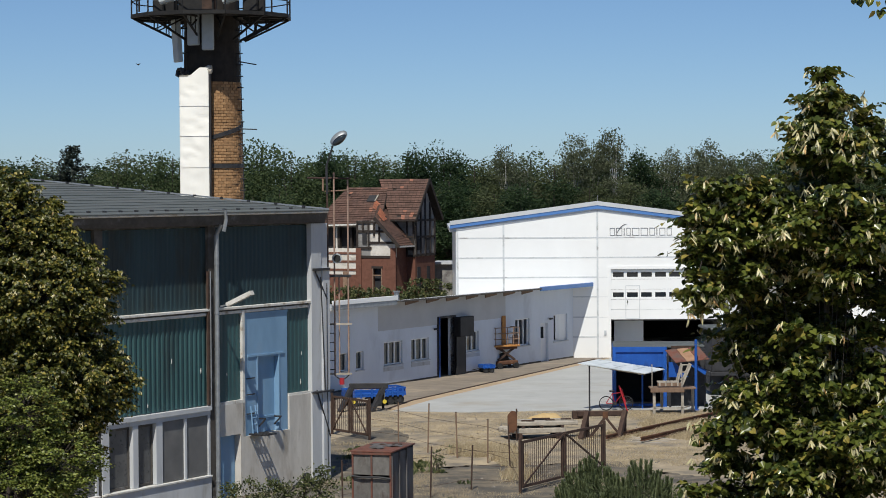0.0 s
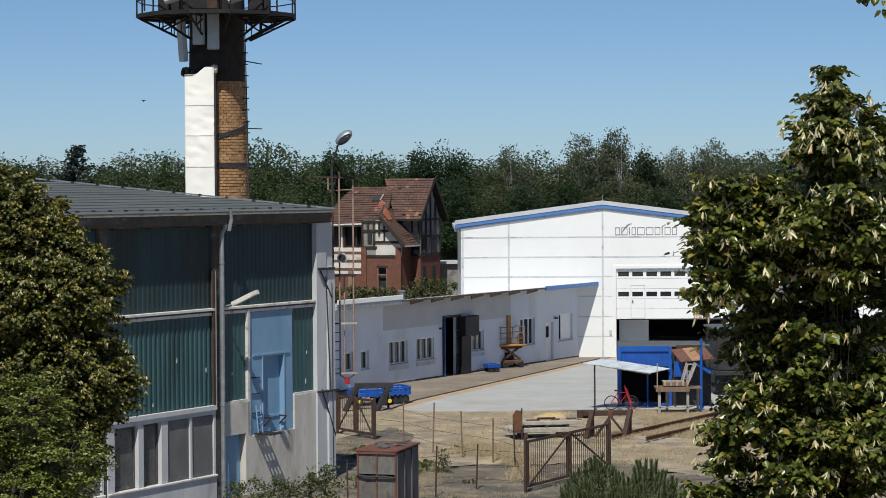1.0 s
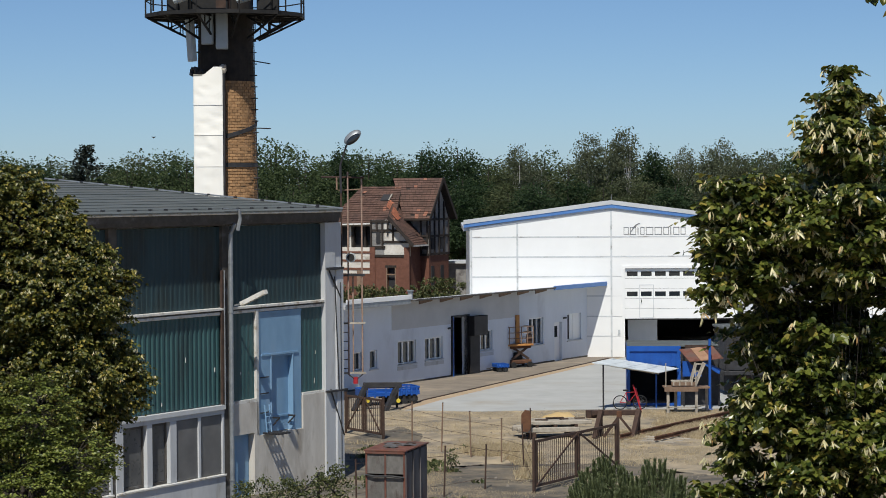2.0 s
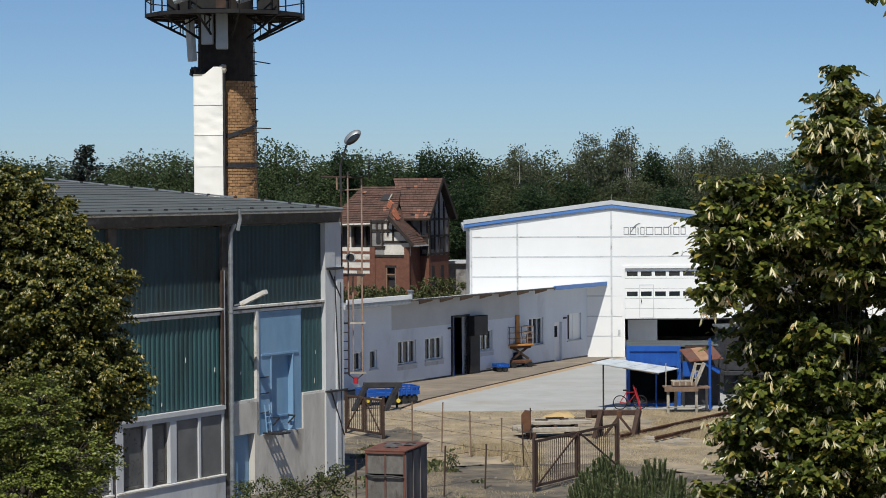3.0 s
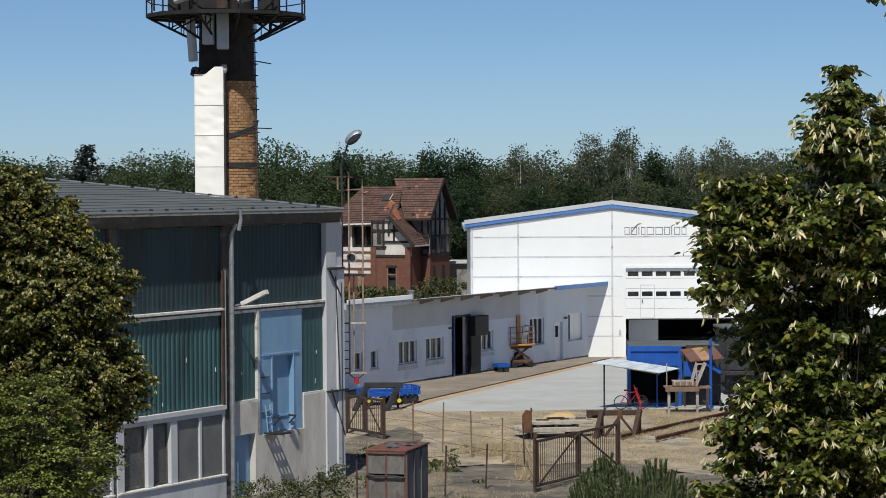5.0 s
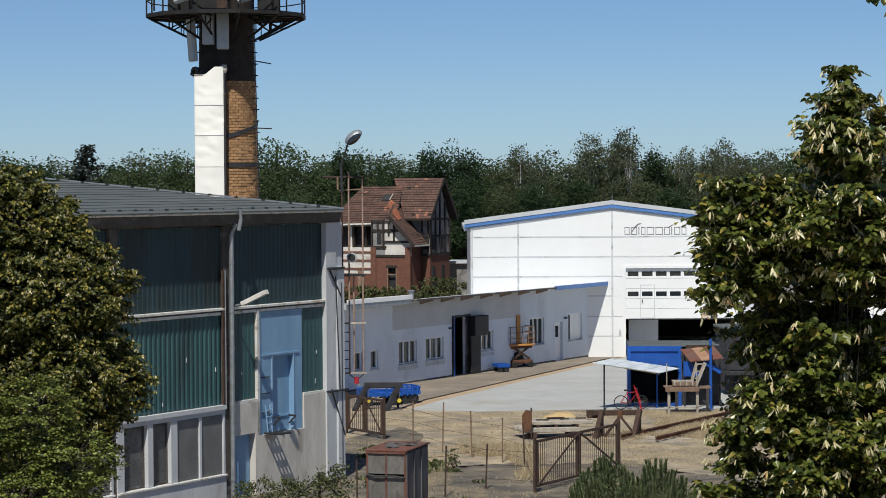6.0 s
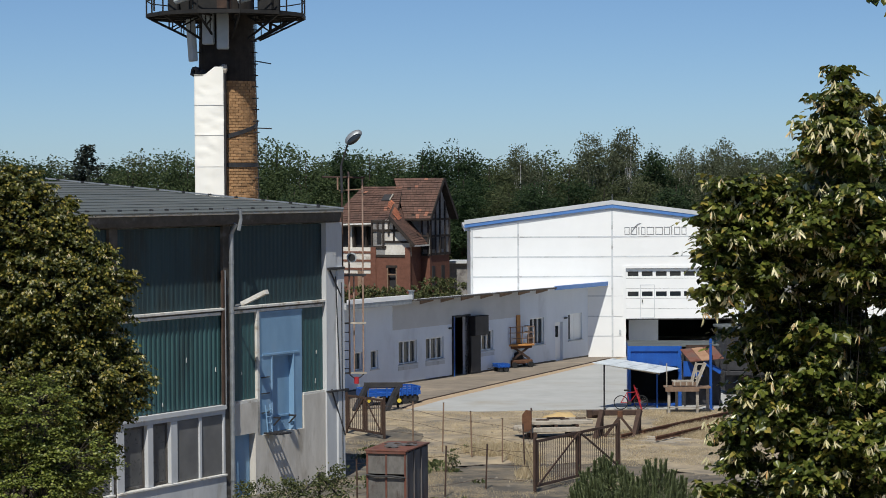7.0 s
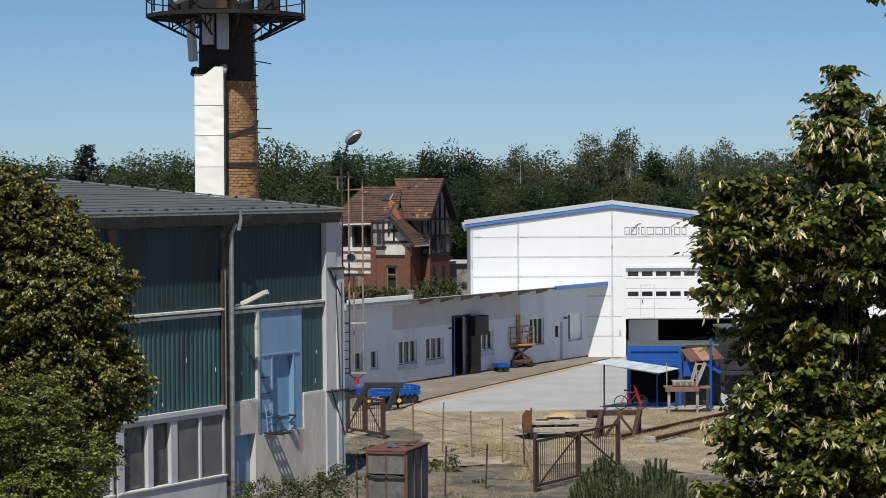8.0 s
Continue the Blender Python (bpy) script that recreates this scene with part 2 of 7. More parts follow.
RED = material("red_paint", (0.32, 0.018, 0.028), (0.44, 0.035, 0.045), 3.0, 0.4, 0.04)
RUBBER = material("black_rubber", (0.012, 0.012, 0.012), (0.03, 0.03, 0.03), 5.0, 0.8, 0.1)
SHEET_PALE = material("weathered_pale_sheet", (0.50, 0.55, 0.58), (0.68, 0.72, 0.74), 1.5, 0.45, 0.05, stain=(0.28, 0.32, 0.34), stain_scale=1.3, stain_at=0.6, streak=1.0)
BARK = material("grey_brown_bark", (0.03, 0.025, 0.02), (0.075, 0.062, 0.05), 6.0, 0.95, 0.5)
SAND = material("yellow_sand", (0.42, 0.29, 0.13), (0.55, 0.40, 0.2), 3.0, 0.95, 0.3)
YARD = material("pale_yard_concrete", (0.34, 0.345, 0.34), (0.43, 0.435, 0.425), 0.5, 0.9, 0.15, stain=(0.34, 0.32, 0.28), stain_scale=0.22, stain_at=0.6)
STRIP = material("brown_gravel_strip", (0.17, 0.145, 0.115), (0.25, 0.21, 0.17), 1.0, 0.95, 0.3, stain=(0.33, 0.27, 0.20), stain_scale=0.3, stain_at=0.58)
BAND = material("orange_sandy_strip", (0.34, 0.25, 0.16), (0.44, 0.33, 0.22), 1.2, 0.95, 0.3)


def ground_material():
    """Trodden grey-brown earth with wide patches of straw-coloured dead grass."""
    mat = material("dry_earth_and_dead_grass", (0.125, 0.11, 0.09), (0.21, 0.185, 0.15), 0.8, 0.95, 0.5, stain=(0.46, 0.37, 0.245), stain_scale=0.75, stain_at=0.48, blur=2.2)
    return mat


GROUND = ground_material()
DIRT = material("grey_trodden_dirt", (0.062, 0.056, 0.048), (0.125, 0.112, 0.094), 1.0, 0.95, 0.5, stain=(0.30, 0.24, 0.16), stain_scale=0.75, stain_at=0.57, blur=2.0)


# ---- ground ----
def flat_sheet(name, corners, z, material, label, category, kind="structure", cuts=0):
    bm = bmesh.new()
    bm.faces.new([bm.verts.new((x, y, z)) for x, y in corners])
    bmesh.ops.triangulate(bm, faces=bm.faces)
    bmesh.ops.recalc_face_normals(bm, faces=bm.faces)
    for f in bm.faces:
        if f.normal.z < 0:
            f.normal_flip()
    mesh = bpy.data.meshes.new(name)
    bm.to_mesh(mesh)
    bm.free()
    mesh.materials.append(material)
    return tagged(new(name, mesh), label, category, kind=kind)


flat_sheet("ground", [(-2500, -600), (2500, -600), (2500, 4000), (-2500, 4000)], 0.0, GROUND, "dry trodden earth with patches of straw-coloured dead grass", "ground")
rim = []
for k in range(160):
    a = 2 * math.pi * k / 160
    w = 1 + 0.10 * noise.noise((40 * math.cos(a), 40 * math.sin(a), 7.0)) + 0.22 * noise.noise((3 * math.cos(a), 3 * math.sin(a), 1.7)) + 0.08 * noise.noise((11 * math.cos(a), 11 * math.sin(a), 4.0))
    rim.append((1.0 + 8.5 * w * math.cos(a) + 2.5 * math.sin(a), 68.5 + 9.0 * w * math.sin(a)))
flat_sheet("dirt_track", rim, 0.004, DIRT, "grey trodden dirt track through the fence gate", "ground")
rim = []
for k in range(40):
    a = 2 * math.pi * k / 40
    w = 1 + 0.3 * noise.noise((3 * math.cos(a), 3 * math.sin(a), 9.7))
    rim.append((-2.6 + 1.6 * w * math.cos(a) + 0.8 * math.sin(a), 80.5 + 8.0 * w * math.sin(a)))
flat_sheet("dirt_patch", rim, 0.008, DIRT, "bare grey dirt beside the workshop's corner", "ground")
Build().plate([(-1.6, 95.6, 0.03), (1.6, 94.9, 0.03), (5.6, 95.5, 0.03), (30, 96.2, 0.03), (40, 125, 0.03), (10.3, 124.9, 0.03), (0.0, 100.2, 0.03)], 0.08).part("pavement", YARD, None, "", "structure")
tagged(bpy.data.objects["pavement"], "pale sun-bleached concrete yard before the hall", "pavement")
Build().plate([(-5.6, 97.2, 0.02), (-1.75, 96.2, 0.02), (-0.75, 100.2, 0.02), (9.8, 124.7, 0.02), (7.7, 124.7, 0.02), (-4.6, 104.1, 0.02)], 0.06).part("gravel_strip", STRIP, None, "", "structure")
tagged(bpy.data.objects["gravel_strip"], "brown gravelled strip along the white building", "pavement")

Build().plate([(-1.72, 96.3, 0.026), (-1.35, 96.2, 0.026), (-0.1, 99.9, 0.026), (9.9, 123.5, 0.026), (9.2, 123.5, 0.026), (-0.75, 100.1, 0.026)], 0.06).part("sandy_band", BAND, None, "", "structure")
tagged(bpy.data.objects["sandy_band"], "orange sandy band between gravel and concrete", "pavement")
Build().beam((-1.75, 96.6, 0.03), (-0.85, 100.1, 0.03), 0.09, 0.04).beam((-0.85, 100.1, 0.03), (9.05, 123.5, 0.03), 0.09, 0.04).part("sunken_rail", RUST_DARK, None, "", "structure")
tagged(bpy.data.objects["sunken_rail"], "dark rail sunk flush in the yard", "rail")


# ---- workshop with teal cladding ----
def corrugated(x0, x1, z0, z1, pitch, depth, y):
    """A corrugated sheet, ribs upright, front at y."""
    b = Build()
    bm = b.bm
    xs, ys = [], []
    x = x0
    while x < x1 - 1e-6:
        for dx, dy in ((0.0, 0.0), (0.36, 0.0), (0.5, 1.0), (0.86, 1.0)):
            if x + dx * pitch <= x1:
                xs.append(x + dx * pitch)
                ys.append(y + dy * depth)
        x += pitch
    xs.append(x1)
    ys.append(y)
    low = [bm.verts.new((a, c, z0)) for a, c in zip(xs, ys)]
    top = [bm.verts.new((a, c, z1)) for a, c in zip(xs, ys)]
    back_low = [bm.verts.new((a, c + 0.012, z0)) for a, c in zip(xs, ys)]
    back_top = [bm.verts.new((a, c + 0.012, z1)) for a, c in zip(xs, ys)]
    for i in range(len(xs) - 1):
        bm.faces.new((low[i], low[i + 1], top[i + 1], top[i]))
        bm.faces.new((back_low[i + 1], back_low[i], back_top[i], back_top[i + 1]))
        bm.faces.new((low[i + 1], low[i], back_low[i], back_low[i + 1]))
        bm.faces.new((top[i], top[i + 1], back_top[i + 1], back_top[i]))
    return b


def workshop():
    t = thing("workshop_building", pose(-3.32, 73.73, 0, 0, 0, 59), "old workshop in teal corrugated cladding on a concrete plinth", "building")
    # core walls behind the cladding, with the two low openings left free
    b = Build()
    b.box(-32, -0.02, 0.34, 23.6, 0, 8.35)
    b.part("core_wall", CONCRETE, t, "plain concrete wall behind the cladding")
    # plinth, bay beside the corner: cut round the tall door and the cellar door
    b = Build()
    b.wall(-6.05, -0.98, 0, 2.87, 0.0, 0.34, [(-4.62, -2.2, 1.82, 2.88), (-6.06, -4.85, -0.1, 1.93)])
    b.part("plinth", CONCRETE, t, "stained bare concrete plinth")
    b = Build().box(-6.0, -4.88, 0.22, 0.28, 0.0, 1.93)
    d = b.part("cellar_door", BLUE_DOOR, t, "faded blue low door")
    # window bays
    for x0 in (-11.55, -16.85, -22.1, -27.4):
        b = Build().box(x0, x0 + 5.15, -0.02, 0.34, 0, 0.78)
        b.part("plinth", CONCRETE_PALE if x0 == -11.55 else CONCRETE, t)
        b = Build().box(x0, x0 + 5.15, -0.07, 0.2, 0.78, 0.84, bevel=0.01)
        b.part("window_sill", TRIM_WHITE, t)
        b = Build().box(x0, x0 + 5.15, 0.0, 0.34, 2.66, 2.80).box(x0, x0 + 5.15, -0.06, 0.34, 2.80, 2.93)
        b.part("lintel", CONCRETE_PALE, t, "pale ledge over the windows")
        for m0, m1 in ((0.0, 0.34), (1.40, 1.66), (2.48, 2.80), (3.86, 3.98), (5.04, 5.15)):
            Build().box(x0 + m0, x0 + m1, 0.0, 0.3, 0.84, 2.66, bevel=0.012).part("window_post", CONCRETE_PALE, t)
        for m0, m1 in ((0.34, 1.40), (1.66, 2.48), (2.80, 3.86), (3.98, 5.04)):
            w = Build().box(x0 + m0, x0 + m1, 0.17, 0.19, 0.86, 2.64).part("window", GLASS_DUSTY, t, "dusty wired-glass window") if m0 < 2 else Build().box(x0 + m0, x0 + m1, 0.05, 0.08, 0.86, 2.64).part("window", GLASS_GREY, t, "window blinded with grey sheet")
            if m0 > 2:
                continue
            f = Build()
            f.box(x0 + m0, x0 + m0 + 0.05, 0.13, 0.17, 0.86, 2.64).box(x0 + m1 - 0.05, x0 + m1, 0.13, 0.17, 0.86, 2.64)
            f.box(x0 + m0 + 0.05, x0 + m1 - 0.05, 0.13, 0.17, 0.86, 0.93).box(x0 + m0 + 0.05, x0 + m1 - 0.05, 0.13, 0.17, 2.57, 2.64)
            f.part("window_frame", FASCIA, w)
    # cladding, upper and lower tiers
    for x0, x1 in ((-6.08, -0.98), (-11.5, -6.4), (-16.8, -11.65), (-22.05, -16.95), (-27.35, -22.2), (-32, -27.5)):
        # upper tier takes the teal with eaves shade painted in
        corrugated(x0, x1, 5.86, 8.32, 0.223, 0.014, 0.12).part("cladding", TEAL_EAVES_SHADE, t, "upper corrugated cladding, coloured darker for the shade of the eaves")
        if x0 != -6.08:
            corrugated(x0, x1, 2.95, 5.66, 0.223, 0.035, 0.10).part("cladding", TEAL, t, "teal corrugated cladding")
        b = Build().box(x0, x1, -0.03, 0.16, 5.79, 5.87, bevel=0.01)
        b.part("ledge", TRIM_WHITE, t, "white ledge with flaking paint")
        b = Build().box(x0, x1, 0.03, 0.16, 5.65, 5.74, bevel=0.01)
        b.part("ledge", TRIM_WHITE, t)
        Build().box(x0, x1, 0.08, 0.16, 5.74, 5.79).part("ledge_groove", FASCIA, t)
    corrugated(-5.98, -4.74, 2.98, 5.66, 0.223, 0.012, 0.10).part("cladding", TEAL, t)
    corrugated(-2.16, -0.98, 2.96, 5.66, 0.223, 0.012, 0.10).part("cladding", TEAL, t)
    Build().box(-2.18, -0.98, 0.02, 0.3, 2.87, 2.95).part("ledge", TRIM_WHITE, t)
    Build().box(-5.98, -4.74, 0.0, 0.3, 2.88, 2.98).part("ledge", TRIM_WHITE, t)
    # tall blue door with a smaller leaf in it
    b = Build()
    b.wall(-4.58, -2.22, 1.84, 5.64, 0.06, 0.30, [(-3.86, -2.72, 1.8, 4.2)])
    door = b.part("tall_door", BLUE_DOOR, t, "tall faded blue steel door above ground level")
    for x0, x1, z0, z1 in ((-4.58, -4.5, 1.84, 5.64), (-4.5, -2.22, 5.57, 5.64), (-4.40, -2.4, 4.26, 4.32), (-3.9, -3.86, 2.0, 4.24), (-2.72, -2.68, 2.0, 4.24)):
        Build().box(x0, x1, 0.03, 0.06, z0, z1).part("door_rib", BLUE_DOOR, door)
    b = Build().box(-3.86, -2.72, 0.22, 0.26, 1.84, 4.2).box(-3.86, -2.72, 0.19, 0.22, 2.28, 2.34)
    b.part("inner_leaf", BLUE_DOOR, door, "recessed lower leaf")
    Build().box(-4.72, -4.6, 0.0, 0.1, 1.84, 5.72).part("door_frame", TRIM_WHITE, door)
    for x in (-3.74, -2.9):
        Build().beam((x, 0.1, 2.3), (x, -0.16, 2.3), 0.05, 0.05).beam((x, 0.1, 2.05), (x, -0.14, 2.28), 0.04, 0.04).part("bracket", STEEL_DARK, door, "folding step bracket")
    for z in (2.5, 3.1, 3.6):
        Build().bar((-4.5, 0.03, z), (-4.05, 0.03, z), 0.02).part("hinge_bar", STEEL_DARK, door)
    # step platform under the door
    b = Build()
    for k in range(4):
        b.box(-4.42 + k * 0.18, -4.37 + k * 0.18, -0.62, 0.0, 1.84, 1.90)
    for k in range(6):
        b.box(-4.42, -3.83, -0.64 + 0.118 * k, -0.59 + 0.118 * k, 1.85, 1.89)
    p = b.part("step_platform", STEEL_DARK, t, "small dark steel grating step below the door")
    b = Build()
    for x in (-4.36, -4.12):
        b.bar((x, -0.12, 1.88), (x, -0.03, 2.75), 0.022)
    for k in range(4):
        b.bar((-4.36, -0.1, 1.98 + 0.2 * k), (-4.12, -0.1, 1.98 + 0.2 * k), 0.018)
    b.part("side_ladder", BLUE_DOOR, p)
    # corner pilaster, intermediate posts and rain pipes
    b = Build().box(-0.98, -0.42, -0.06, 0.34, 0, 8.35).box(-0.42, 0.0, -0.12, 0.34, 0, 6.9, bevel=0.02).box(-0.42, 0, -0.02, 0.34, 6.9, 8.35)
    b.part("corner_pilaster", CONCRETE_PALE, t, "pale painted concrete corner pilaster")
    Build().bar((-0.5, -0.1, 6.6), (-0.35, -0.15, 2.9), 0.02, 5).bar((-0.8, -0.09, 6.8), (-0.2, -0.14, 5.9), 0.025, 5).bar((-0.75, -0.09, 2.95), (-0.05, -0.14, 1.4), 0.025, 5).bar((-0.22, -0.14, 6.4), (-0.2, -0.14, 0.4), 0.012, 5).part("cable", STEEL_DARK, t)
    Build().box(-0.98, 0.1, -0.2, -0.02, 2.86, 2.92).part("bracket", STEEL_DARK, t)
    Build().box(-0.95, -0.1, -0.2, -0.08, 6.82, 6.9).part("bracket", STEEL_DARK, t)
    for x in (-6.24, -11.6, -16.9, -22.1, -27.4):
        Build().box(x - 0.17, x + 0.19, 0.02, 0.34, 0, 8.35).part("post", FASCIA, t)
    for x in (-6.3, -16.9, -27.4):
        b = Build().bar((x + 0.08, -0.14, 0), (x + 0.08, -0.14, 8.1), 0.072, 10).bar((x + 0.08, -0.14, 8.1), (x + 0.12, -0.3, 8.4), 0.065, 10)
        for z in (0.6, 2.9, 4.6, 5.7, 7.2):
            b.bar((x + 0.08, -0.14, z), (x + 0.08, -0.14, z + 0.06), 0.085, 10)
        b.bar((x - 0.12, -0.05, 2.9), (x - 0.12, -0.05, 7.0), 0.02, 5)
        b.part("rain_pipe", GALV, t, "grey rain pipe")
        Build().box(x - 0.22, x - 0.14, -0.03, 0.03, 2.95, 7.0).part("batten", RUST_DARK, t)
    # eaves and roof
    b = Build().box(-32.2, -0.38, -0.22, 0.0, 8.40, 8.70).box(-32.2, -0.38, -0.27, -0.22, 8.50, 8.69)
    b.part("fascia", FASCIA, t, "weathered dark fascia board")
    Build().box(-32.2, -0.1, 0.0, 0.3, 8.35, 8.68).part("soffit", FASCIA, t)
    b = Build().bar((-32.2, -0.33, 8.73), (-0.42, -0.33, 8.72), 0.035, 8)
    b.part("gutter", TRIM_WHITE, t, "pale metal gutter")
    n, y, z, step = 13, -0.4, 8.77, 0.9
    rise = 1.02 / 12.2
    for k in range(n):
        b = Build()
        y1 = y + step + 0.04
        b.plate([(-32.3, y, z + 0.015), (-0.45, y, z + 0.015), (-0.45, y1, z + step * rise), (-32.3, y1, z + step * rise)], 0.03)
        b.part("roof_strip", ROOF_FELT, t)
        y, z = y + step, z + step * rise
    Build().plate([(-32.3, y, z), (-0.45, y, z), (-0.45, 24.2, 8.79), (-32.3, 24.2, 8.79)], 0.05).part("roof_back", ROOF_FELT, t)
    for k in range(30):
        x, z = -0.9 - k * 0.72, 8.77 + rise * 0.75
        Build().box(x, x + 0.05, 0.3, 0.36, z, z + 0.05).box(x + 0.05, x + 0.09, 0.32, 0.35, z, z + 0.02).box(x + 0.09, x + 0.13, 0.3, 0.36, z, z + 0.045).part("snow_guard", STEEL_DARK, t)
    for k in range(11):
        Build().box(-0.56, -0.48, 0.5 + 1.1 * k, 0.58 + 1.1 * k, 8.79 + rise * (1.0 + 1.1 * k), 8.85 + rise * (1.0 + 1.1 * k)).part("verge_clip", STEEL_DARK, t)
    Build().box(-0.47, -0.43, -0.4, 12.2, 0.0, 0.05, m=Matrix.Translation((0, 0, 8.82)) @ Matrix.Rotation(math.atan(rise), 4, "X")).part("verge_strip", GALV, t, "pale metal strip along the verge")
    b = Build().bar((-6.9, -0.40, 8.86), (-6.2, -0.46, 8.84), 0.018).bar((-6.2, -0.46, 8.84), (-6.15, -0.46, 8.55), 0.05).bar((-6.15, -0.46, 8.55), (-6.22, -0.42, 8.2), 0.06)
    b.part("cable_loop", GALV, t)
    b = Build()
    tri = [b.bm.verts.new((x, y, z)) for x in (-0.3, -0.06) for y, z in ((0.3, 8.34), (23.6, 8.34), (11.3, 9.6))]
    for f in ((0, 1, 2), (5, 4, 3), (0, 3, 4, 1), (1, 4, 5, 2), (2, 5, 3, 0)):
        b.bm.faces.new([tri[k] for k in f])
    b.part("gable_infill", FASCIA, t)
    rnd = random.Random(12)
    for k in range(7):
        x, z = (-10.6, -9.2, -8.1, -6.8, -5.3, -1.6, -1.2)[k] + rnd.uniform(-0.2, 0.2), rnd.uniform(3.1, 4.6)
        Build().prism([(x, z), (x + 0.03, z + 0.02), (x + 0.02, z + rnd.uniform(0.08, 0.2)), (x - 0.01, z + 0.06)], 0.085, 0.098).part("paint_chip", TRIM_WHITE, t)
    # wall lamp on its arm
    b = Build().beam((-6.05, -0.14, 5.92), (-6.0, -0.55, 6.02), 0.05, 0.05)
    lamp = thing("wall_lamp", t.matrix_world @ Matrix.Identity(4), "long white tube lamp on an arm by the rain pipe", "lamp")
    b.part("arm", GALV, lamp)
    b = Build().beam((-6.02, -0.4, 5.98), (-5.95, -1.25, 6.36), 0.20, 0.13)
    b.part("housing", TRIM_WHITE, lamp, "long white lamp housing")
    return t


workshop()


# ---- hall ----
def hall():
    t = thing("hall", pose(0, 125.0, 0), "white panelled industrial hall with blue roof trim and a half-raised gate", "building")
    left, right, ridge = 1.52, 17.2, 9.36

    def top(x):
        return 8.16 - abs(x - ridge) * 0.13
    # front wall panels between the joints
    rows = (0.0, 1.15, 2.25, 3.38, 4.47, 5.56, 6.66)
    gap = 0.022
    for j, z0 in enumerate(rows):
        cols = (left, 4.16, ridge, right) if z0 > 4.4 else (left, 4.16, ridge, 10.05)
        for x0, x1 in zip(cols, cols[1:]):
            x0, x1 = x0 + gap, x1 - gap
            b = Build()
            if z0 > 6.6:
                b.prism([(x0, z0), (x1, z0), (x1, top(x1)), (x0, top(x0))], 0.0, 0.12)
            elif x1 > 12 and z0 < 4.9:
                b.prism([(x0, z0), (10.03, z0), (10.03, 4.98), (x1, 4.98), (x1, rows[j + 1] - gap), (x0, rows[j + 1] - gap)], 0.0, 0.12)
            else:
                b.prism([(x0, z0), (x1, z0), (x1, rows[j + 1] - gap), (x0, rows[j + 1] - gap)], 0.0, 0.12)
            b.part("wall_panel", PANEL, t)
    b = Build()
    b.box(left, 10.0, 0.03, 0.2, 0, 4.9).prism([(left, 4.9), (right, 4.9), (right, top(right)), (ridge, top(ridge)), (left, top(left))], 0.03, 0.2)
    b.box(16.2, right, 0.03, 0.2, 0, 4.9)
    b.part("front_wall", JOINT, t, "grey joints between the panels")
    b = Build()
    for z in rows[1:]:
        b.box(left, ridge, -0.012, 0.01, z - 0.035, z + 0.035)
        if z > 5:
            b.box(ridge, right, -0.012, 0.01, z - 0.035, z + 0.035)
    for x in (left + 0.09, 4.16, ridge):
        b.box(x - 0.05, x + 0.05, -0.016, 0.012, 0, top(x) - 0.05)
    b.part("joint_strip", JOINT, t)
    Build().box(left, left + 0.2, 0.2, 18, 0, 6.95).part("side_wall", PANEL, t)
    Build().box(right - 0.2, right, 0.2, 18, 0, 6.9).part("side_wall", PANEL, t)
    Build().prism([(left, 0), (right, 0), (right, top(right)), (ridge, top(ridge)), (left, top(left))], 17.8, 18).part("back_wall", PANEL, t)
    # low roof behind a pale verge upstand with blue trim under it
    for x0, x1 in ((left - 0.33, ridge), (ridge, right + 0.33)):
        z0, z1 = (8.68 - abs(x - ridge) * 0.13 for x in (x0, x1))

        def strip(lo, hi, y0, y1, inset=0.0):
            a, c = (x0 + inset, x1) if x1 == ridge else (x0, x1 - inset)
            return Build().prism([(a, z0 - lo), (c, z1 - lo), (c, z1 - hi), (a, z0 - hi)], y0, y1)
        strip(0.62, 0.42, 0.12, 18.2).part("roof", ROOF_PALE, t, "pale grey sheet roof")
        strip(0.23, 0.0, -0.16, 0.12).part("verge_upstand", ROOF_PALE, t, "pale sheet-metal verge")
        strip(0.42, 0.23, -0.13, 0.1).part("verge_trim", BLUE_TRIM, t, "blue trim under the roof edge")
        strip(0.52, 0.42, -0.05, 0.1, 0.33).part("verge_flashing", JOINT, t)
    Build().bar((ridge, -0.1, 8.6), (ridge, -0.1, 9.0), 0.02, 6).part("ridge_spike", GALV, t)
    # gate
    gate = Build().box(9.94, 10.1, -0.06, 0.2, 0, 5.06).box(10.1, 16.3, -0.06, 0.2, 4.9, 5.06).box(16.14, 16.3, -0.06, 0.2, 0, 4.9).part("gate", PANEL, t, "white sectional gate, raised a third")
    for k in range(5):
        z0 = 2.1 + k * 0.558
        b = Build()
        wins = k in (2, 4)
        cuts = [10.22 + m * 0.78 for m in range(8)] if wins else []
        if not wins:
            b.box(10.1, 16.14, 0.1, 0.15, z0 + 0.006, z0 + 0.552)
        else:
            b.box(10.1, 16.14, 0.1, 0.15, z0 + 0.006, z0 + 0.13).box(10.1, 16.14, 0.1, 0.15, z0 + 0.39, z0 + 0.552)
            edge = 10.1
            for c in cuts + [16.14]:
                b.box(edge, min(c, 16.14), 0.1, 0.15, z0 + 0.13, z0 + 0.39)
                edge = c + 0.6
                if edge > 16.1:
                    break
        sec = b.part("gate_section", PANEL, gate)
        for c in cuts:
            if c + 0.6 < 16.14:
                Build().box(c, c + 0.6, 0.125, 0.14, z0 + 0.13, z0 + 0.39).part("gate_window", GLASS, gate)
    b = Build()
    for x in (10.93, 11.70):
        b.box(x - 0.018, x + 0.018, 0.088, 0.1, 2.16, 3.98)
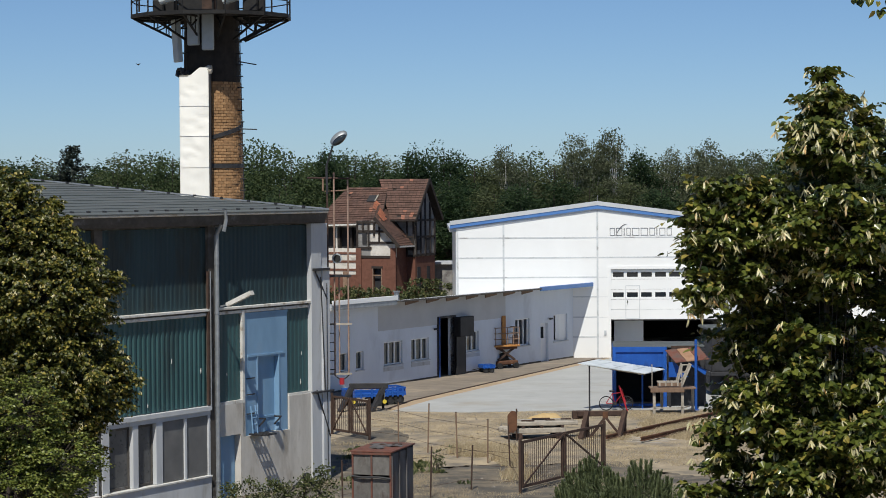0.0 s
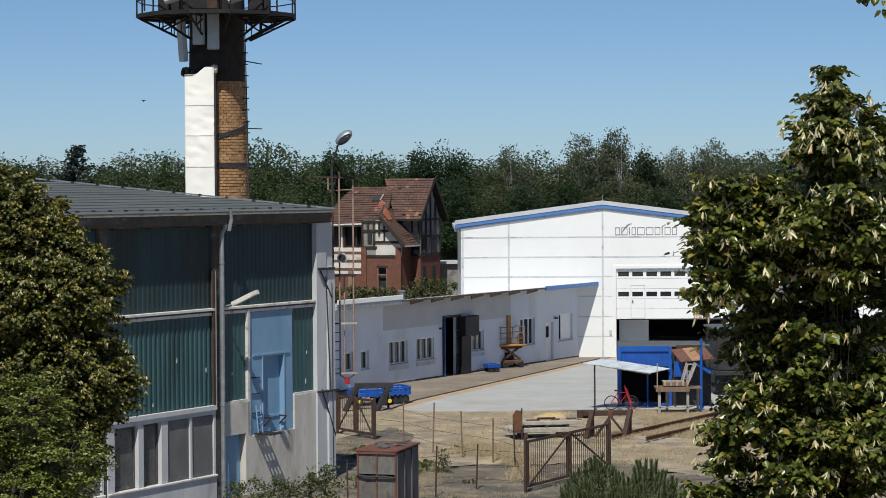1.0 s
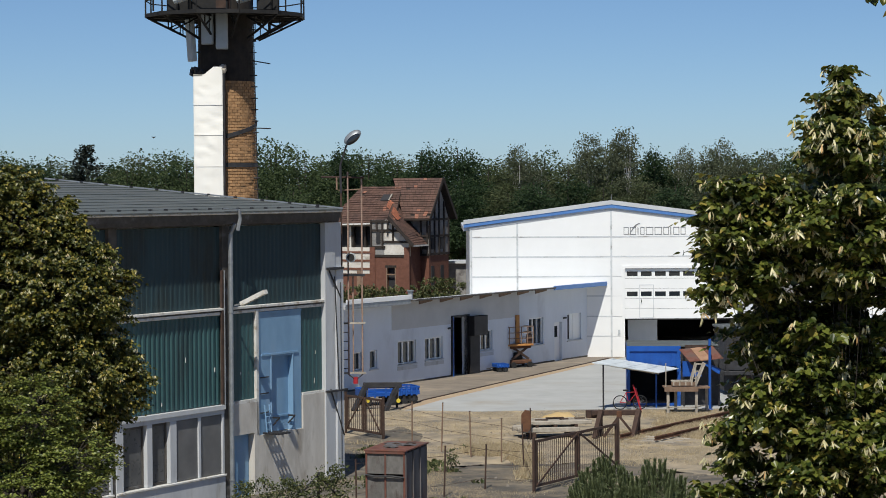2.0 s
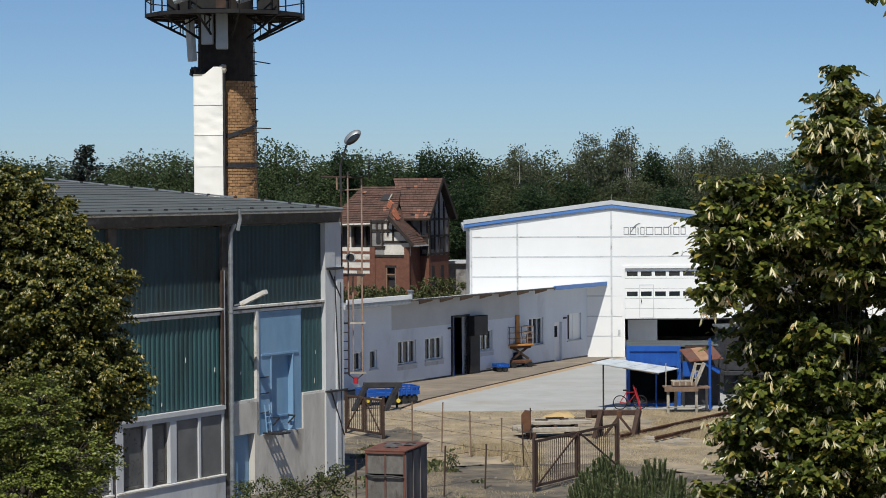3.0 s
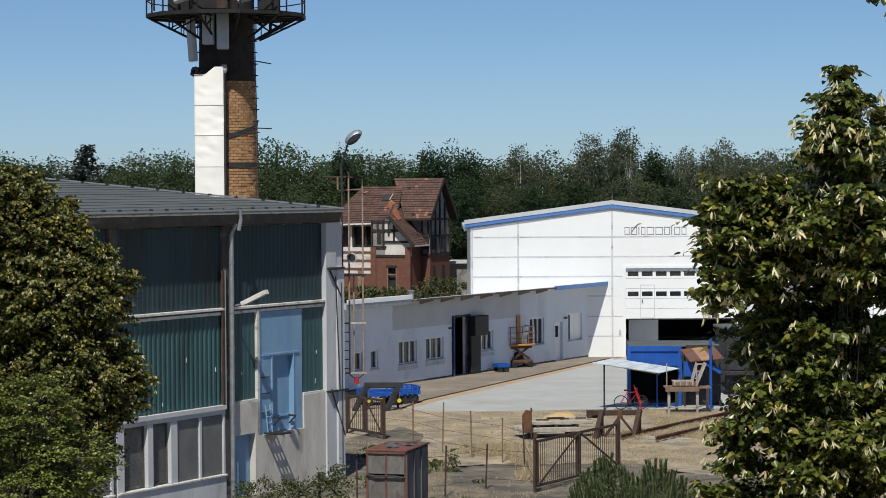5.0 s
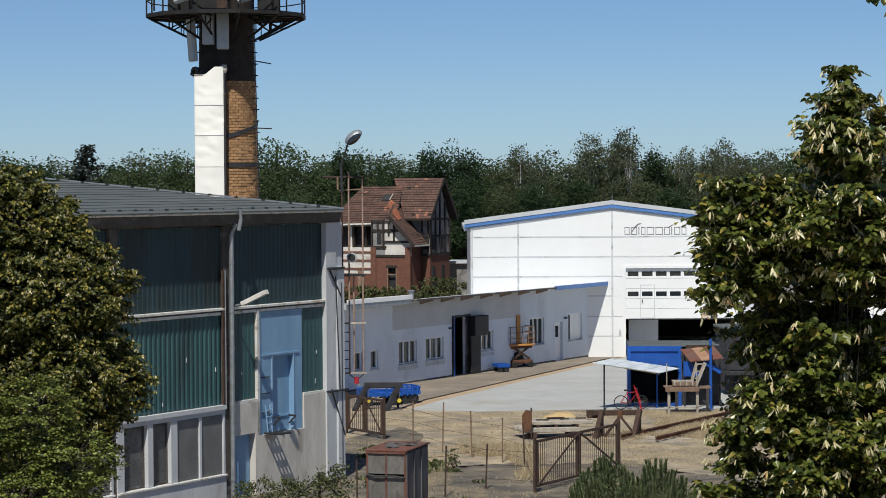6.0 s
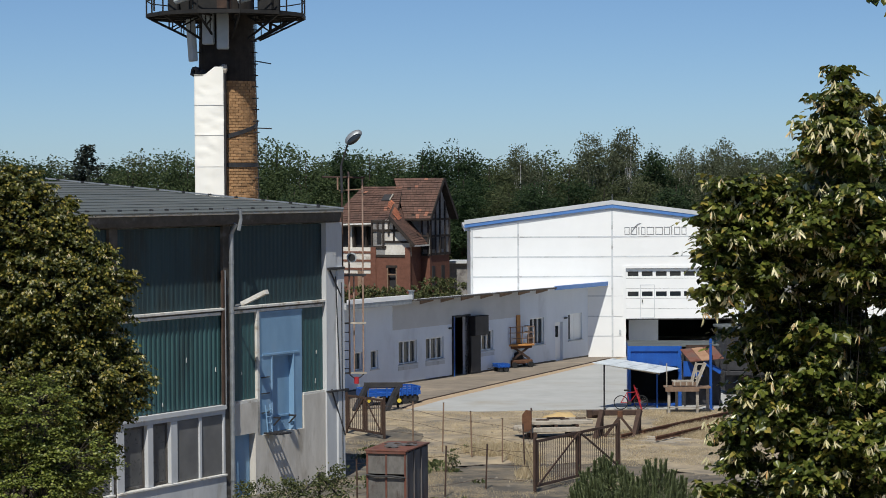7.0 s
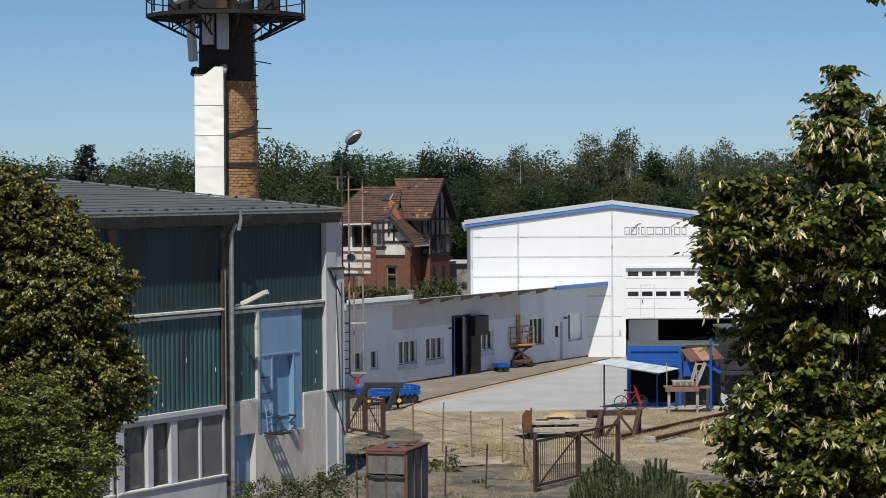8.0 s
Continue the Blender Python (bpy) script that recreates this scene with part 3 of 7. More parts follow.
    b.box(10.93, 11.7, 0.088, 0.1, 3.96, 3.99).box(10.93, 11.7, 0.088, 0.1, 2.14, 2.17)
    w = b.part("wicket_frame", JOINT, gate, "outline of the small door in the gate")
    Build().box(11.0, 11.05, 0.05, 0.1, 3.0, 3.16).part("door_handle", STEEL_DARK, gate)
    Build().box(10.1, 16.14, 0.07, 0.17, 2.04, 2.1).part("bottom_seal", RUBBER, gate)
    # inside, with a near-black sheet for its lack of light
    b = Build().box(left + 0.2, right - 0.2, 16, 16.2, 0, 7).part("partition", UNLIT_FILL, t, "near-black backing sheet for the unlit inside")
    Build().box(left + 0.2, right - 0.2, 0.2, 16, 0.03, 0.05).part("inner_floor", CONCRETE, t)
    Build().box(10.45, 12.1, 2.2, 2.4, 0.05, 2.6).part("inner_screen", WALL_WHITE, t)
    # sign: one plain hollow bar for each character, and a swoosh
    x = 10.05
    for w in (0.27, 0.33, 0.07, 0.22, 0.40, 0.40, 0.30, 0.08, 0.32, 0.26):
        b = Build()
        if w < 0.1:
            b.box(x, x + 0.045, -0.02, 0.0, 6.76, 7.18)
        else:
            b.wall(x, x + w, 6.76, 7.18, -0.02, 0.0, [(x + 0.03, x + w - 0.03, 6.788, 7.152)])
        b.part("sign_bar", SIGN, t, "thin grey sign stroke")
        x += w + 0.085
    bm = bmesh.new()
    low, high = [], []
    for k in range(13):
        a = k / 12
        p, w = Vector((10.36 + 0.62 * a, -0.022, 6.76 + 0.62 * math.sin(a * 1.5))), 0.012 + 0.05 * math.sin(math.pi * a)
        low.append((bm.verts.new(p), bm.verts.new(p + Vector((0, 0.02, 0)))))
        high.append((bm.verts.new(p + Vector((-w * 0.4, 0, w))), bm.verts.new(p + Vector((-w * 0.4, 0.02, w)))))
    for k in range(12):
        bm.faces.new((low[k][0], low[k + 1][0], high[k + 1][0], high[k][0]))
        bm.faces.new((low[k][1], high[k][1], high[k + 1][1], low[k + 1][1]))
        bm.faces.new((high[k][0], high[k + 1][0], high[k + 1][1], high[k][1]))
        bm.faces.new((low[k][1], low[k + 1][1], low[k + 1][0], low[k][0]))
    b = Build()
    b.bm.free()
    b.bm = bm
    b.part("sign_swoosh", SIGN, t, "grey curved stroke over the sign")
    Build().box(9.72, 9.84, -0.05, 0.0, 1.25, 1.5).part("switch_box", ROOF_PALE, t)
    return t


hall()


# ---- low white building ----
def window_unit(parent, x0, x1, z0, z1, panes, y=0.0, reveal=0.16, sill=True):
    w = Build().box(x0, x1, y + reveal, y + reveal + 0.02, z0, z1).part("window", GLASS, parent, "casement window with white frames")
    f = Build()
    f.box(x0, x1, y + reveal - 0.06, y + reveal, z0, z0 + 0.06).box(x0, x1, y + reveal - 0.06, y + reveal, z1 - 0.06, z1)
    n = panes + 1
    for k in range(n):
        x = x0 + (x1 - x0 - 0.07) * k / panes
        f.box(x, x + 0.07, y + reveal - 0.07, y + reveal, z0 + 0.06, z1 - 0.06)
    f.part("window_frame", PANEL, w)
    if sill:
        Build().box(x0 - 0.06, x1 + 0.06, y - 0.06, y + reveal - 0.06, z0 - 0.06, z0, bevel=0.01).part("window_sill", ROOF_PALE, w)
    return w


def low_building():
    t = thing("low_building", pose(8.01, 125.02, 0, 0, 0, 59), "low white rendered building with flat roof and open black doorway", "building")
    holes = [(-23.6, -22.9, 0.95, 1.8), (-22.2, -21.55, 0.92, 1.8), (-19.72, -18.05, 0.96, 2.08), (-17.22, -15.55, 1.0, 2.08), (-14.6, -13.1, 0.0, 2.95), (-12.2, -10.58, 1.1, 2.12), (-6.68, -5.1, 1.05, 2.48), (-3.85, -2.95, 0.0, 2.12), (-2.34, -0.72, 1.05, 2.5)]
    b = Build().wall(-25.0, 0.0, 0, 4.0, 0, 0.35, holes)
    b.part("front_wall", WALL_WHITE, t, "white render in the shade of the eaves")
    for x0, x1 in ((-25.0, -14.76), (-12.1, -3.86), (-2.94, 0.0)):
        Build().box(x0, x1, -0.02, 0.0, 0.0, 0.10).part("base_strip", FASCIA, t, "dark base strip of the wall")
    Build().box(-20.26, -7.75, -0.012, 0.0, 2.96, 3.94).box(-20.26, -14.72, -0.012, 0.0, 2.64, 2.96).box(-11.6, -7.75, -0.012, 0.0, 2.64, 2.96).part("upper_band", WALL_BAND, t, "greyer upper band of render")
    Build().box(-25, -0.4, 7.6, 7.9, 0, 3.2).box(-25, -24.7, 0.35, 7.6, 0, 3.2).part("back_wall", WALL_WHITE, t)
    # backing sheet coloured near-black so the windows look unlit inside
    Build().box(-24.6, -0.6, 3.6, 3.7, 0, 3.5).part("partition", UNLIT_FILL, t)
    window_unit(t, -23.6, -22.9, 0.95, 1.8, 1)
    window_unit(t, -22.2, -21.55, 0.92, 1.8, 1)
    window_unit(t, -19.72, -18.05, 0.96, 2.08, 3)
    window_unit(t, -17.22, -15.55, 1.0, 2.08, 3)
    window_unit(t, -12.2, -10.58, 1.1, 2.12, 3)
    window_unit(t, -6.68, -5.1, 1.05, 2.48, 3)
    window_unit(t, -2.34, -0.72, 1.05, 2.5, 2)
    # white panel stands in for an open casement that catches the sun
    Build().box(-1.95, -0.8, 0.10, 0.13, 1.12, 2.44).part("window_sash", PANEL, t, "flat white panel for the sunlit open casement of the end window")
    for x0, x1, z0 in ((-19.72, -18.05, 0.96), (-17.22, -15.55, 1.0), (-12.2, -10.58, 1.1)):
        Build().box(x0 - 0.05, x1 + 0.05, -0.03, 0.0, z0 - 0.28, z0 - 0.1).part("sill_panel", CONCRETE_PALE, t)
    d = Build().box(-3.83, -2.97, 0.16, 0.21, 0.02, 2.1).part("door", PANEL, t, "narrow white door")
    Build().box(-3.55, -3.25, 0.145, 0.16, 1.3, 1.9).part("door_pane", GLASS, d)
    Build().box(-3.78, -3.7, 0.1, 0.16, 1.0, 1.15).part("door_handle", STEEL_DARK, d)
    # black doorway with its open leaf and hood
    b = Build().box(-14.75, -14.6, -0.10, 0.2, 0, 3.05).box(-13.1, -12.98, -0.06, 0.2, 0, 3.05).box(-14.6, -13.1, -0.06, 0.2, 2.95, 3.05)
    frame_ob = b.part("doorway_frame", BLACK, t, "matt black doorway frame")
    Build().box(-14.72, -14.66, -0.13, -0.10, 0, 3.0).part("jamb_trim", BLUE_PAINT, frame_ob)
    Build().box(-13.1, -12.22, -0.16, -0.10, 0.05, 1.95, bevel=0.01).part("door_leaf", BLACK, frame_ob, "black door leaf folded back on the wall")
    Build().box(-12.2, -12.14, -0.15, -0.02, 0.05, 1.9).part("leaf_edge", STEEL_DARK, frame_ob)
    Build().box(-13.1, -11.72, -0.40, -0.02, 1.95, 2.95, bevel=0.03).part("hood", BLACK, frame_ob, "black box hood beside the doorway")
    # near-black sheet paints the dark behind the doorway
    Build().box(-14.6, -13.1, 2.6, 2.62, 0, 2.95).part("inner_dark", UNLIT_FILL, frame_ob)
    for x in (-15.2, -3.0):
        Build().bar((x, -0.12, 2.45 if x < -10 else 2.32), (x + 0.3, -0.12, 2.45 if x < -10 else 2.32), 0.05, 6).part("wall_light", STEEL_DARK, t)
    # roofs
    b = Build().plate([(-20.0, -1.05, 4.12), (-5.6, -1.05, 4.12), (-5.6, 8.0, 3.3), (-20.0, 8.0, 3.3)], 0.08)
    b.part("roof", FASCIA, t, "thin dark flat roof edge")
    for k in range(7):
        Build().prism([(-18.6 + k * 1.95, 3.82), (-17.4 + k * 1.95, 3.93), (-17.4 + k * 1.95, 4.0), (-18.6 + k * 1.95, 4.0)], -0.55, -0.5).part("rafter_board", TIMBER_BROWN, t)
    b = Build().plate([(-25.6, -0.9, 4.22), (-20.0, -0.9, 4.22), (-20.0, 8.1, 3.35), (-25.6, 8.1, 3.35)], 0.18)
    b.part("roof", ROOF_PALE, t, "pale grey roof over the older end")
    Build().box(-25.6, -20.0, -0.98, -0.9, 4.14, 4.36, bevel=0.015).part("roof_fascia", PANEL, t, "pale sheet-metal fascia")
    Build().box(-25.6, -20.02, -0.95, -0.9, 3.92, 4.14).part("fascia_foot", GALV, t, "darker strip under the fascia")
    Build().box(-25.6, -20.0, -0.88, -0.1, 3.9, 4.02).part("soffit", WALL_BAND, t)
    b = Build().plate([(-5.6, -0.9, 4.12), (0.5, -0.9, 4.12), (-0.5, 8.0, 3.3), (-5.6, 8.0, 3.3)], 0.1)
    b.part("roof", ROOF_PALE, t)
    Build().box(-5.6, 0.6, -0.97, -0.9, 3.95, 4.18, bevel=0.01).part("roof_fascia", BLUE_TRIM, t, "blue roof edge trim")
    b = Build().bar((-17.9, 0.4, 3.9), (-17.9, 0.4, 4.4), 0.13, 10).bar((-17.9, 0.4, 4.4), (-17.9, 0.4, 4.46), 0.17, 10)
    b.part("roof_vent", GALV, t)
    return t


low_building()


# ---- chimney ----
CH = (-8.74, 92.0)


def ring(b, r, z0, z1, n=28, r1=None):
    b.bar((0, 0, z0), (0, 0, z1), r, n, r1)
    return b


def chimney():
    t = thing("chimney", pose(*CH, 0, 0, 0, 0), "round ochre brick chimney with white sheathing and an antenna platform", "chimney")

    def radius(z):
        return 1.25 - 0.019 * (z - 8.5)
    ring(Build(), radius(0), 0, 8.2, 32, radius(8.2) - 0.04).part("lower_shaft", MORTAR, t, smooth=False)
    ring(Build(), radius(8.2) - 0.022, 8.2, 13.75, 40, radius(13.75) - 0.022).part("shaft_joints", MORTAR, t, "mortar between the bricks")
    # starts where the platform's shadow begins; soot and shade share one dark colour
    ring(Build(), radius(13.72), 13.72, 24.0, 32, radius(24.0)).part("upper_shaft", SOOT_AND_SHADE, t, "upper shaft, coloured dark for soot and the platform's shade")
    # bricks on the side towards the yard
    course, wide, deep = 0.118, 0.225, 0.10
    mesh = bpy.data.meshes.new("brick")
    b = Build().box(-wide / 2 + 0.006, wide / 2 - 0.006, -deep, 0, 0.007, course - 0.007, bevel=0.012)
    b.bm.to_mesh(mesh)
    b.bm.free()
    mesh.materials.append(BRICK_YELLOW)
    k = 0
    rnd = random.Random(4)
    rest = Build()
    z = 8.25
    while z < 13.7:
        r = radius(z)
        n = int(2 * math.pi * r / wide)
        for i in range(n):
            a = 2 * math.pi * (i + 0.5 * (k % 2)) / n
            deg = math.degrees(a) % 360
            out = r + rnd.uniform(-0.014, 0.014)
            m = Matrix.Rotation(a, 4, "Z") @ Matrix.Translation((0, -out + deep - 0.005, z)) @ Matrix.Rotation(rnd.uniform(-0.01, 0.01), 4, "Y")
            if (deg < 74 or deg > 358) and z < 12.0:
                mesh_part("brick", mesh, BRICK_YELLOW, t, m=m)
            else:
                rest.box(-wide / 2 + 0.01, wide / 2 - 0.01, -deep, 0, 0.01, course - 0.01, m=m)
        z += course
        k += 1
    rest.part("brick_course", BRICK_YELLOW, t, "further ochre brick courses", "stuff")
    # bands
    for z in (10.32,):
        ring(Build(), radius(z) + 0.05, z, z + 0.17, 32).part("steel_band", STEEL_DARK, t)
    b = Build()
    for i in range(14):
        a0, a1 = radians(-20 + i * 9), radians(-20 + (i + 1) * 9)
        r = radius(11.6) + 0.03
        b.beam((r * math.sin(a0), -r * math.cos(a0), 11.395 + 0.056 * i), (r * math.sin(a1), -r * math.cos(a1), 11.395 + 0.056 * (i + 1)), 0.05, 0.16)
    b.part("slanting_band", STEEL_DARK, t)
    # white sheathing: curved shell of four lengths, with creases
    edge = 14.12
    for z0, z1 in ((8.0, 10.34), (10.34, 11.59), (11.59, 12.79), (12.79, edge)):
        b = Build()
        rows, cols = 14, 18
        grid = []
        for j in range(rows + 1):
            z = z0 + (z1 - z0) * j / rows
            line = []
            for i in range(cols + 1):
                u = i / cols
                x = -1.22 + 1.24 * u
                crease = 0.022 * noise.noise((u * 2.2, z * 1.1, 3.1)) + 0.03 * noise.noise((u * 3.0 + z * 2.0, z * 3.6, 8.0)) * abs(noise.noise((u, z * 0.7, 5.0))) * 3
                y = -1.62 - 0.10 * u - 0.10 * math.sin(math.pi * u) + crease - 0.02 * (1 - j / rows) ** 3 + 0.7 * max(0, 0.05 - u) / 0.05
                zz = z - 0.1 + (0.30 * min(1, max(0, (u - 0.42) / 0.3)) if z1 == edge and j == rows else 0.1)
                line.append(b.bm.verts.new((x, y, zz)))
            grid.append(line)
        back = [[b.bm.verts.new((v.co.x, v.co.y + 0.06, v.co.z)) for v in line] for line in grid]
        for j in range(rows):
            for i in range(cols):
                b.bm.faces.new((grid[j][i], grid[j][i + 1], grid[j + 1][i + 1], grid[j + 1][i]))
                b.bm.faces.new((back[j + 1][i], back[j + 1][i + 1], back[j][i + 1], back[j][i]))
        for line in ([r[0] for r in grid], [r[-1] for r in grid], grid[0], grid[-1]):
            near = [b.bm.verts.new(v.co) for v in line]
            far = [b.bm.verts.new(v.co + Vector((0, 0.06, 0))) for v in line]
            for k in range(len(line) - 1):
                b.bm.faces.new((near[k], near[k + 1], far[k + 1], far[k]))
        b.part("sheathing", WRAP, t, "creased white sheathing panel", smooth=True)
    # side plate coloured dark for the shadowed gap between sheathing and brick
    Build().box(0.02, 0.09, -1.66, -1.0, 8.0, 14.1).part("edge_strip", STEEL_DARK, t)
    # cable bundle over the sheathing
    b = Build()
    rnd = random.Random(8)
    for k in range(22):
        a = radians(rnd.uniform(-95, -10))
        z = 14.12 + rnd.uniform(-0.05, 0.22)
        r = radius(14) + 0.22
        made = bmesh.ops.create_icosphere(b.bm, subdivisions=1, radius=rnd.uniform(0.06, 0.13))["verts"]
        bmesh.ops.translate(b.bm, verts=made, vec=(r * math.sin(a), -r * math.cos(a), z))
    b.part("cable_bundle", STEEL_DARK, t)
    b = Build()
    made = bmesh.ops.create_icosphere(b.bm, subdivisions=3, radius=0.17)["verts"]
    for v in made:
        v.co *= 1 + 0.5 * noise.noise(v.co * 9)
    bmesh.ops.translate(b.bm, verts=made, vec=(0.04, -1.55, 14.24))
    b.part("foam_lump", TIMBER_GREY, t)
    # panel antennas
    for deg, z0, z1, tilt in ((-57, 14.58, 16.3, 4), (-22, 15.22, 16.5, 0), (0, 15.02, 16.5, 0)):
        a = radians(deg)
        m = Matrix.Rotation(a, 4, "Z") @ Matrix.Translation((0, -1.56, (z0 + z1) / 2)) @ Matrix.Rotation(radians(tilt), 4, "X")
        b = Build().box(-0.24, 0.24, -0.12, 0.1, -(z1 - z0) / 2, (z1 - z0) / 2, m=m, bevel=0.04)
        ant = b.part("panel_antenna", GREY_PLASTIC, t, "grey panel antenna under the platform")
        Build().bar(m @ Vector((0, 0.1, 0.5)), m @ Vector((0, 0.5, 0.5)), 0.03).bar(m @ Vector((0, 0.1, -0.5)), m @ Vector((0, 0.5, -0.5)), 0.03).part("mount", STEEL_DARK, ant)
    # platform: twelve-sided deck, struts, rail
    n, R = 12, 3.24
    deck = [(R * math.cos(radians(15 + 30 * i)), R * math.sin(radians(15 + 30 * i))) for i in range(n)]
    b = Build()
    b.plate([(x, y, 16.50) for x, y in deck], 0.06)
    plat = b.part("platform", STEEL_BLACK, t, "dark steel grating platform")
    for i in range(n):
        p, q = Vector((*deck[i], 0)), Vector((*deck[(i + 1) % n], 0))
        e = Build().beam(p + Vector((0, 0, 16.43)), q + Vector((0, 0, 16.43)), 0.08, 0.15)
        e.part("edge_beam", STEEL_BLACK, plat)
        e = Build()
        for h in (17.03, 17.60):
            e.bar(p + Vector((0, 0, h)), q + Vector((0, 0, h)), 0.025, 5)
        e.bar(p + Vector((0, 0, 16.48)), p + Vector((0, 0, 17.62)), 0.035, 5)
        e.part("railing", STEEL_BLACK, plat)
        s = Build()
        k = p * 0.42
        s.beam(p + Vector((0, 0, 16.38)), k + Vector((0, 0, 15.48)), 0.06, 0.08).beam(p + Vector((0, 0, 16.38)), k + Vector((0, 0, 16.38)), 0.06, 0.08)
        s.beam(p * 0.72 + Vector((0, 0, 16.38)), p * 0.72 + Vector((0, 0, 15.93)), 0.05, 0.05).beam(p * 0.72 + Vector((0, 0, 15.93)), k + Vector((0, 0, 16.38)), 0.05, 0.05)
        s.beam(p * 0.57 + Vector((0, 0, 15.73)), p * 0.57 + Vector((0, 0, 16.38)), 0.04, 0.04)
        s.part("strut", STEEL_BLACK, plat)
    # gear on the platform
    for x, y, h, w, mat in ((-1.9, -2.0, 0.5, 0.22, STEEL_BLACK), (-1.6, -1.6, 0.9, 0.4, STEEL_BLACK), (1.75, -2.1, 0.9, 0.3, STEEL_BLACK), (2.1, -1.9, 0.9, 0.22, STEEL_BLACK), (0.1, -2.2, 1.1, 0.3, RUST_DARK), (-0.6, -2.2, 1.0, 0.5, STEEL_BLACK)):
        Build().box(x - w, x + w, y - 0.2, y + 0.2, 16.50, 16.50 + h, bevel=0.05).part("equipment_box", mat, plat)
    for x in (-1.75, 0.75):
        b = Build().bar((x, -2.7, 16.88), (x + 0.55, -2.9, 17.03), 0.16, 10)
        b.part("small_dish", GREY_PLASTIC, plat, "pale grey antenna drum")
    for x, h in ((-1.2, 3.2), (0.3, 3.6), (2.3, 2.8), (-2.6, 2.2)):
        Build().bar((x, -2.6, 16.48), (x, -2.6, 16.48 + h), 0.04).part("mast_pole", STEEL_BLACK, plat)
    # climbing rungs
    b = Build().bar((radius(8.3) + 0.06, -0.45, 8.3), (radius(16.3) + 0.06, -0.45, 16.3), 0.02, 5)
    b.part("rung_rail", STEEL_DARK, t)
    for k in range(18):
        z = 8.5 + k * 0.46
        b = Build().bar((radius(z) - 0.2, -0.45, z), (radius(z) + 0.16, -0.5, z), 0.025, 5)
        b.part("rung", STEEL_DARK, t)
    for z, dz in ((14.62, -0.14), (11.9, -0.03)):
        Build().bar((1.1, -0.5, z), (1.85, -0.6, z + dz), 0.025, 5).part("stay_rod", STEEL_DARK, t)
    return t


chimney()


# ---- foliage ----
def leaves_mesh(name, places, ways, ups, sizes, mat, shape="heart"):
    """One mesh of many folded leaves: places, the way each points, its upper side and its length."""
    places, ways, ups, sizes = (np.asarray(a, float) for a in (places, ways, ups, sizes))
    ways /= np.linalg.norm(ways, axis=1)[:, None] + 1e-9
    side = np.cross(ways, ups)
    side /= np.linalg.norm(side, axis=1)[:, None] + 1e-9
    up = np.cross(side, ways)
    if shape == "heart":
        form = [(0, 0, 0), (-0.30, -0.10, 0.08), (-0.52, 0.20, 0.12), (-0.42, 0.62, 0.06), (0, 1.05, -0.18), (0.42, 0.62, 0.06), (0.52, 0.20, 0.12), (0.30, -0.10, 0.08)]
        faces = [(0, 4, 3, 2, 1), (0, 7, 6, 5, 4)]
    elif shape == "blade":
        form = [(-0.045, 0, 0), (0.045, 0, 0), (0, 1.0, 0.15)]
        faces = [(0, 1, 2)]
    elif shape == "bract":
        form = [(-0.04, 0, 0), (0.04, 0, 0), (0.10, 0.35, 0.05), (0.10, 0.75, 0.0), (0, 1.0, -0.1), (-0.10, 0.75, 0.0), (-0.10, 0.35, 0.05)]
        faces = [(0, 1, 2, 3, 4, 5, 6)]
    elif shape == "strip":
        form = [(-0.05, 0, 0), (0.05, 0, 0), (0.085, 0.6, 0.08), (0, 1.0, -0.08), (-0.085, 0.6, 0.08)]
        faces = [(0, 1, 2, 3, 4)]
    else:
        form = [(0, 0, 0), (-0.36, 0.5, 0.08), (0, 1.0, -0.04), (0.36, 0.5, 0.08)]
        faces = [(0, 2, 1), (0, 3, 2)]
    k = len(form)
    v = np.concatenate([(places + sizes[:, None] * (side * a + ways * b + up * c))[:, None, :] for a, b, c in form], axis=1).reshape(-1, 3)
    n = len(places)
    polys = []
    for i in range(n):
        o = i * k
        polys.extend(tuple(o + j for j in f) for f in faces)
    mesh = bpy.data.meshes.new(name)
    mesh.from_pydata(v.tolist(), [], polys)
    mesh.materials.append(mat)
    return mesh


def crown_points(rng, blobs, clumps, per, spread, fill=0.55, droop=0.5, flat=0.7, lift=0.8):
    """Leaf places in clumps that sit in the outer part of a union of ellipsoids (centre, radii)."""
    vol = np.array([r[0] * r[1] * r[2] for _, r in blobs]) ** 0.67
    pick = rng.choice(len(blobs), clumps, p=vol / vol.sum())
    P, W, U = [], [], []
    for i in pick:
        c, r = np.array(blobs[i][0]), np.array(blobs[i][1])
        d = rng.normal(size=3)
        d /= np.linalg.norm(d)
        centre = c + d * r * (1 - (1 - fill) * rng.random() ** 1.6) * rng.uniform(0.9, 1.06)
        m = max(4, int(per * rng.uniform(0.5, 1.5)))
        off = rng.normal(size=(m, 3)) * spread * np.array((1, 1, flat))
        off[:, 2] -= 1.2 * (off[:, 0] ** 2 + off[:, 1] ** 2) / spread * (0.7 - flat)
        out = d * 0.8 + rng.normal(size=(m, 3)) * 0.55
        out[:, 2] -= droop
        P.append(centre + off)
        W.append(out)
        u = d * 0.3 + rng.normal(size=(m, 3)) * (1.5 - lift) + np.array((0, -0.1, lift))
        U.append(u)
    return np.concatenate(P), np.concatenate(W), np.concatenate(U)


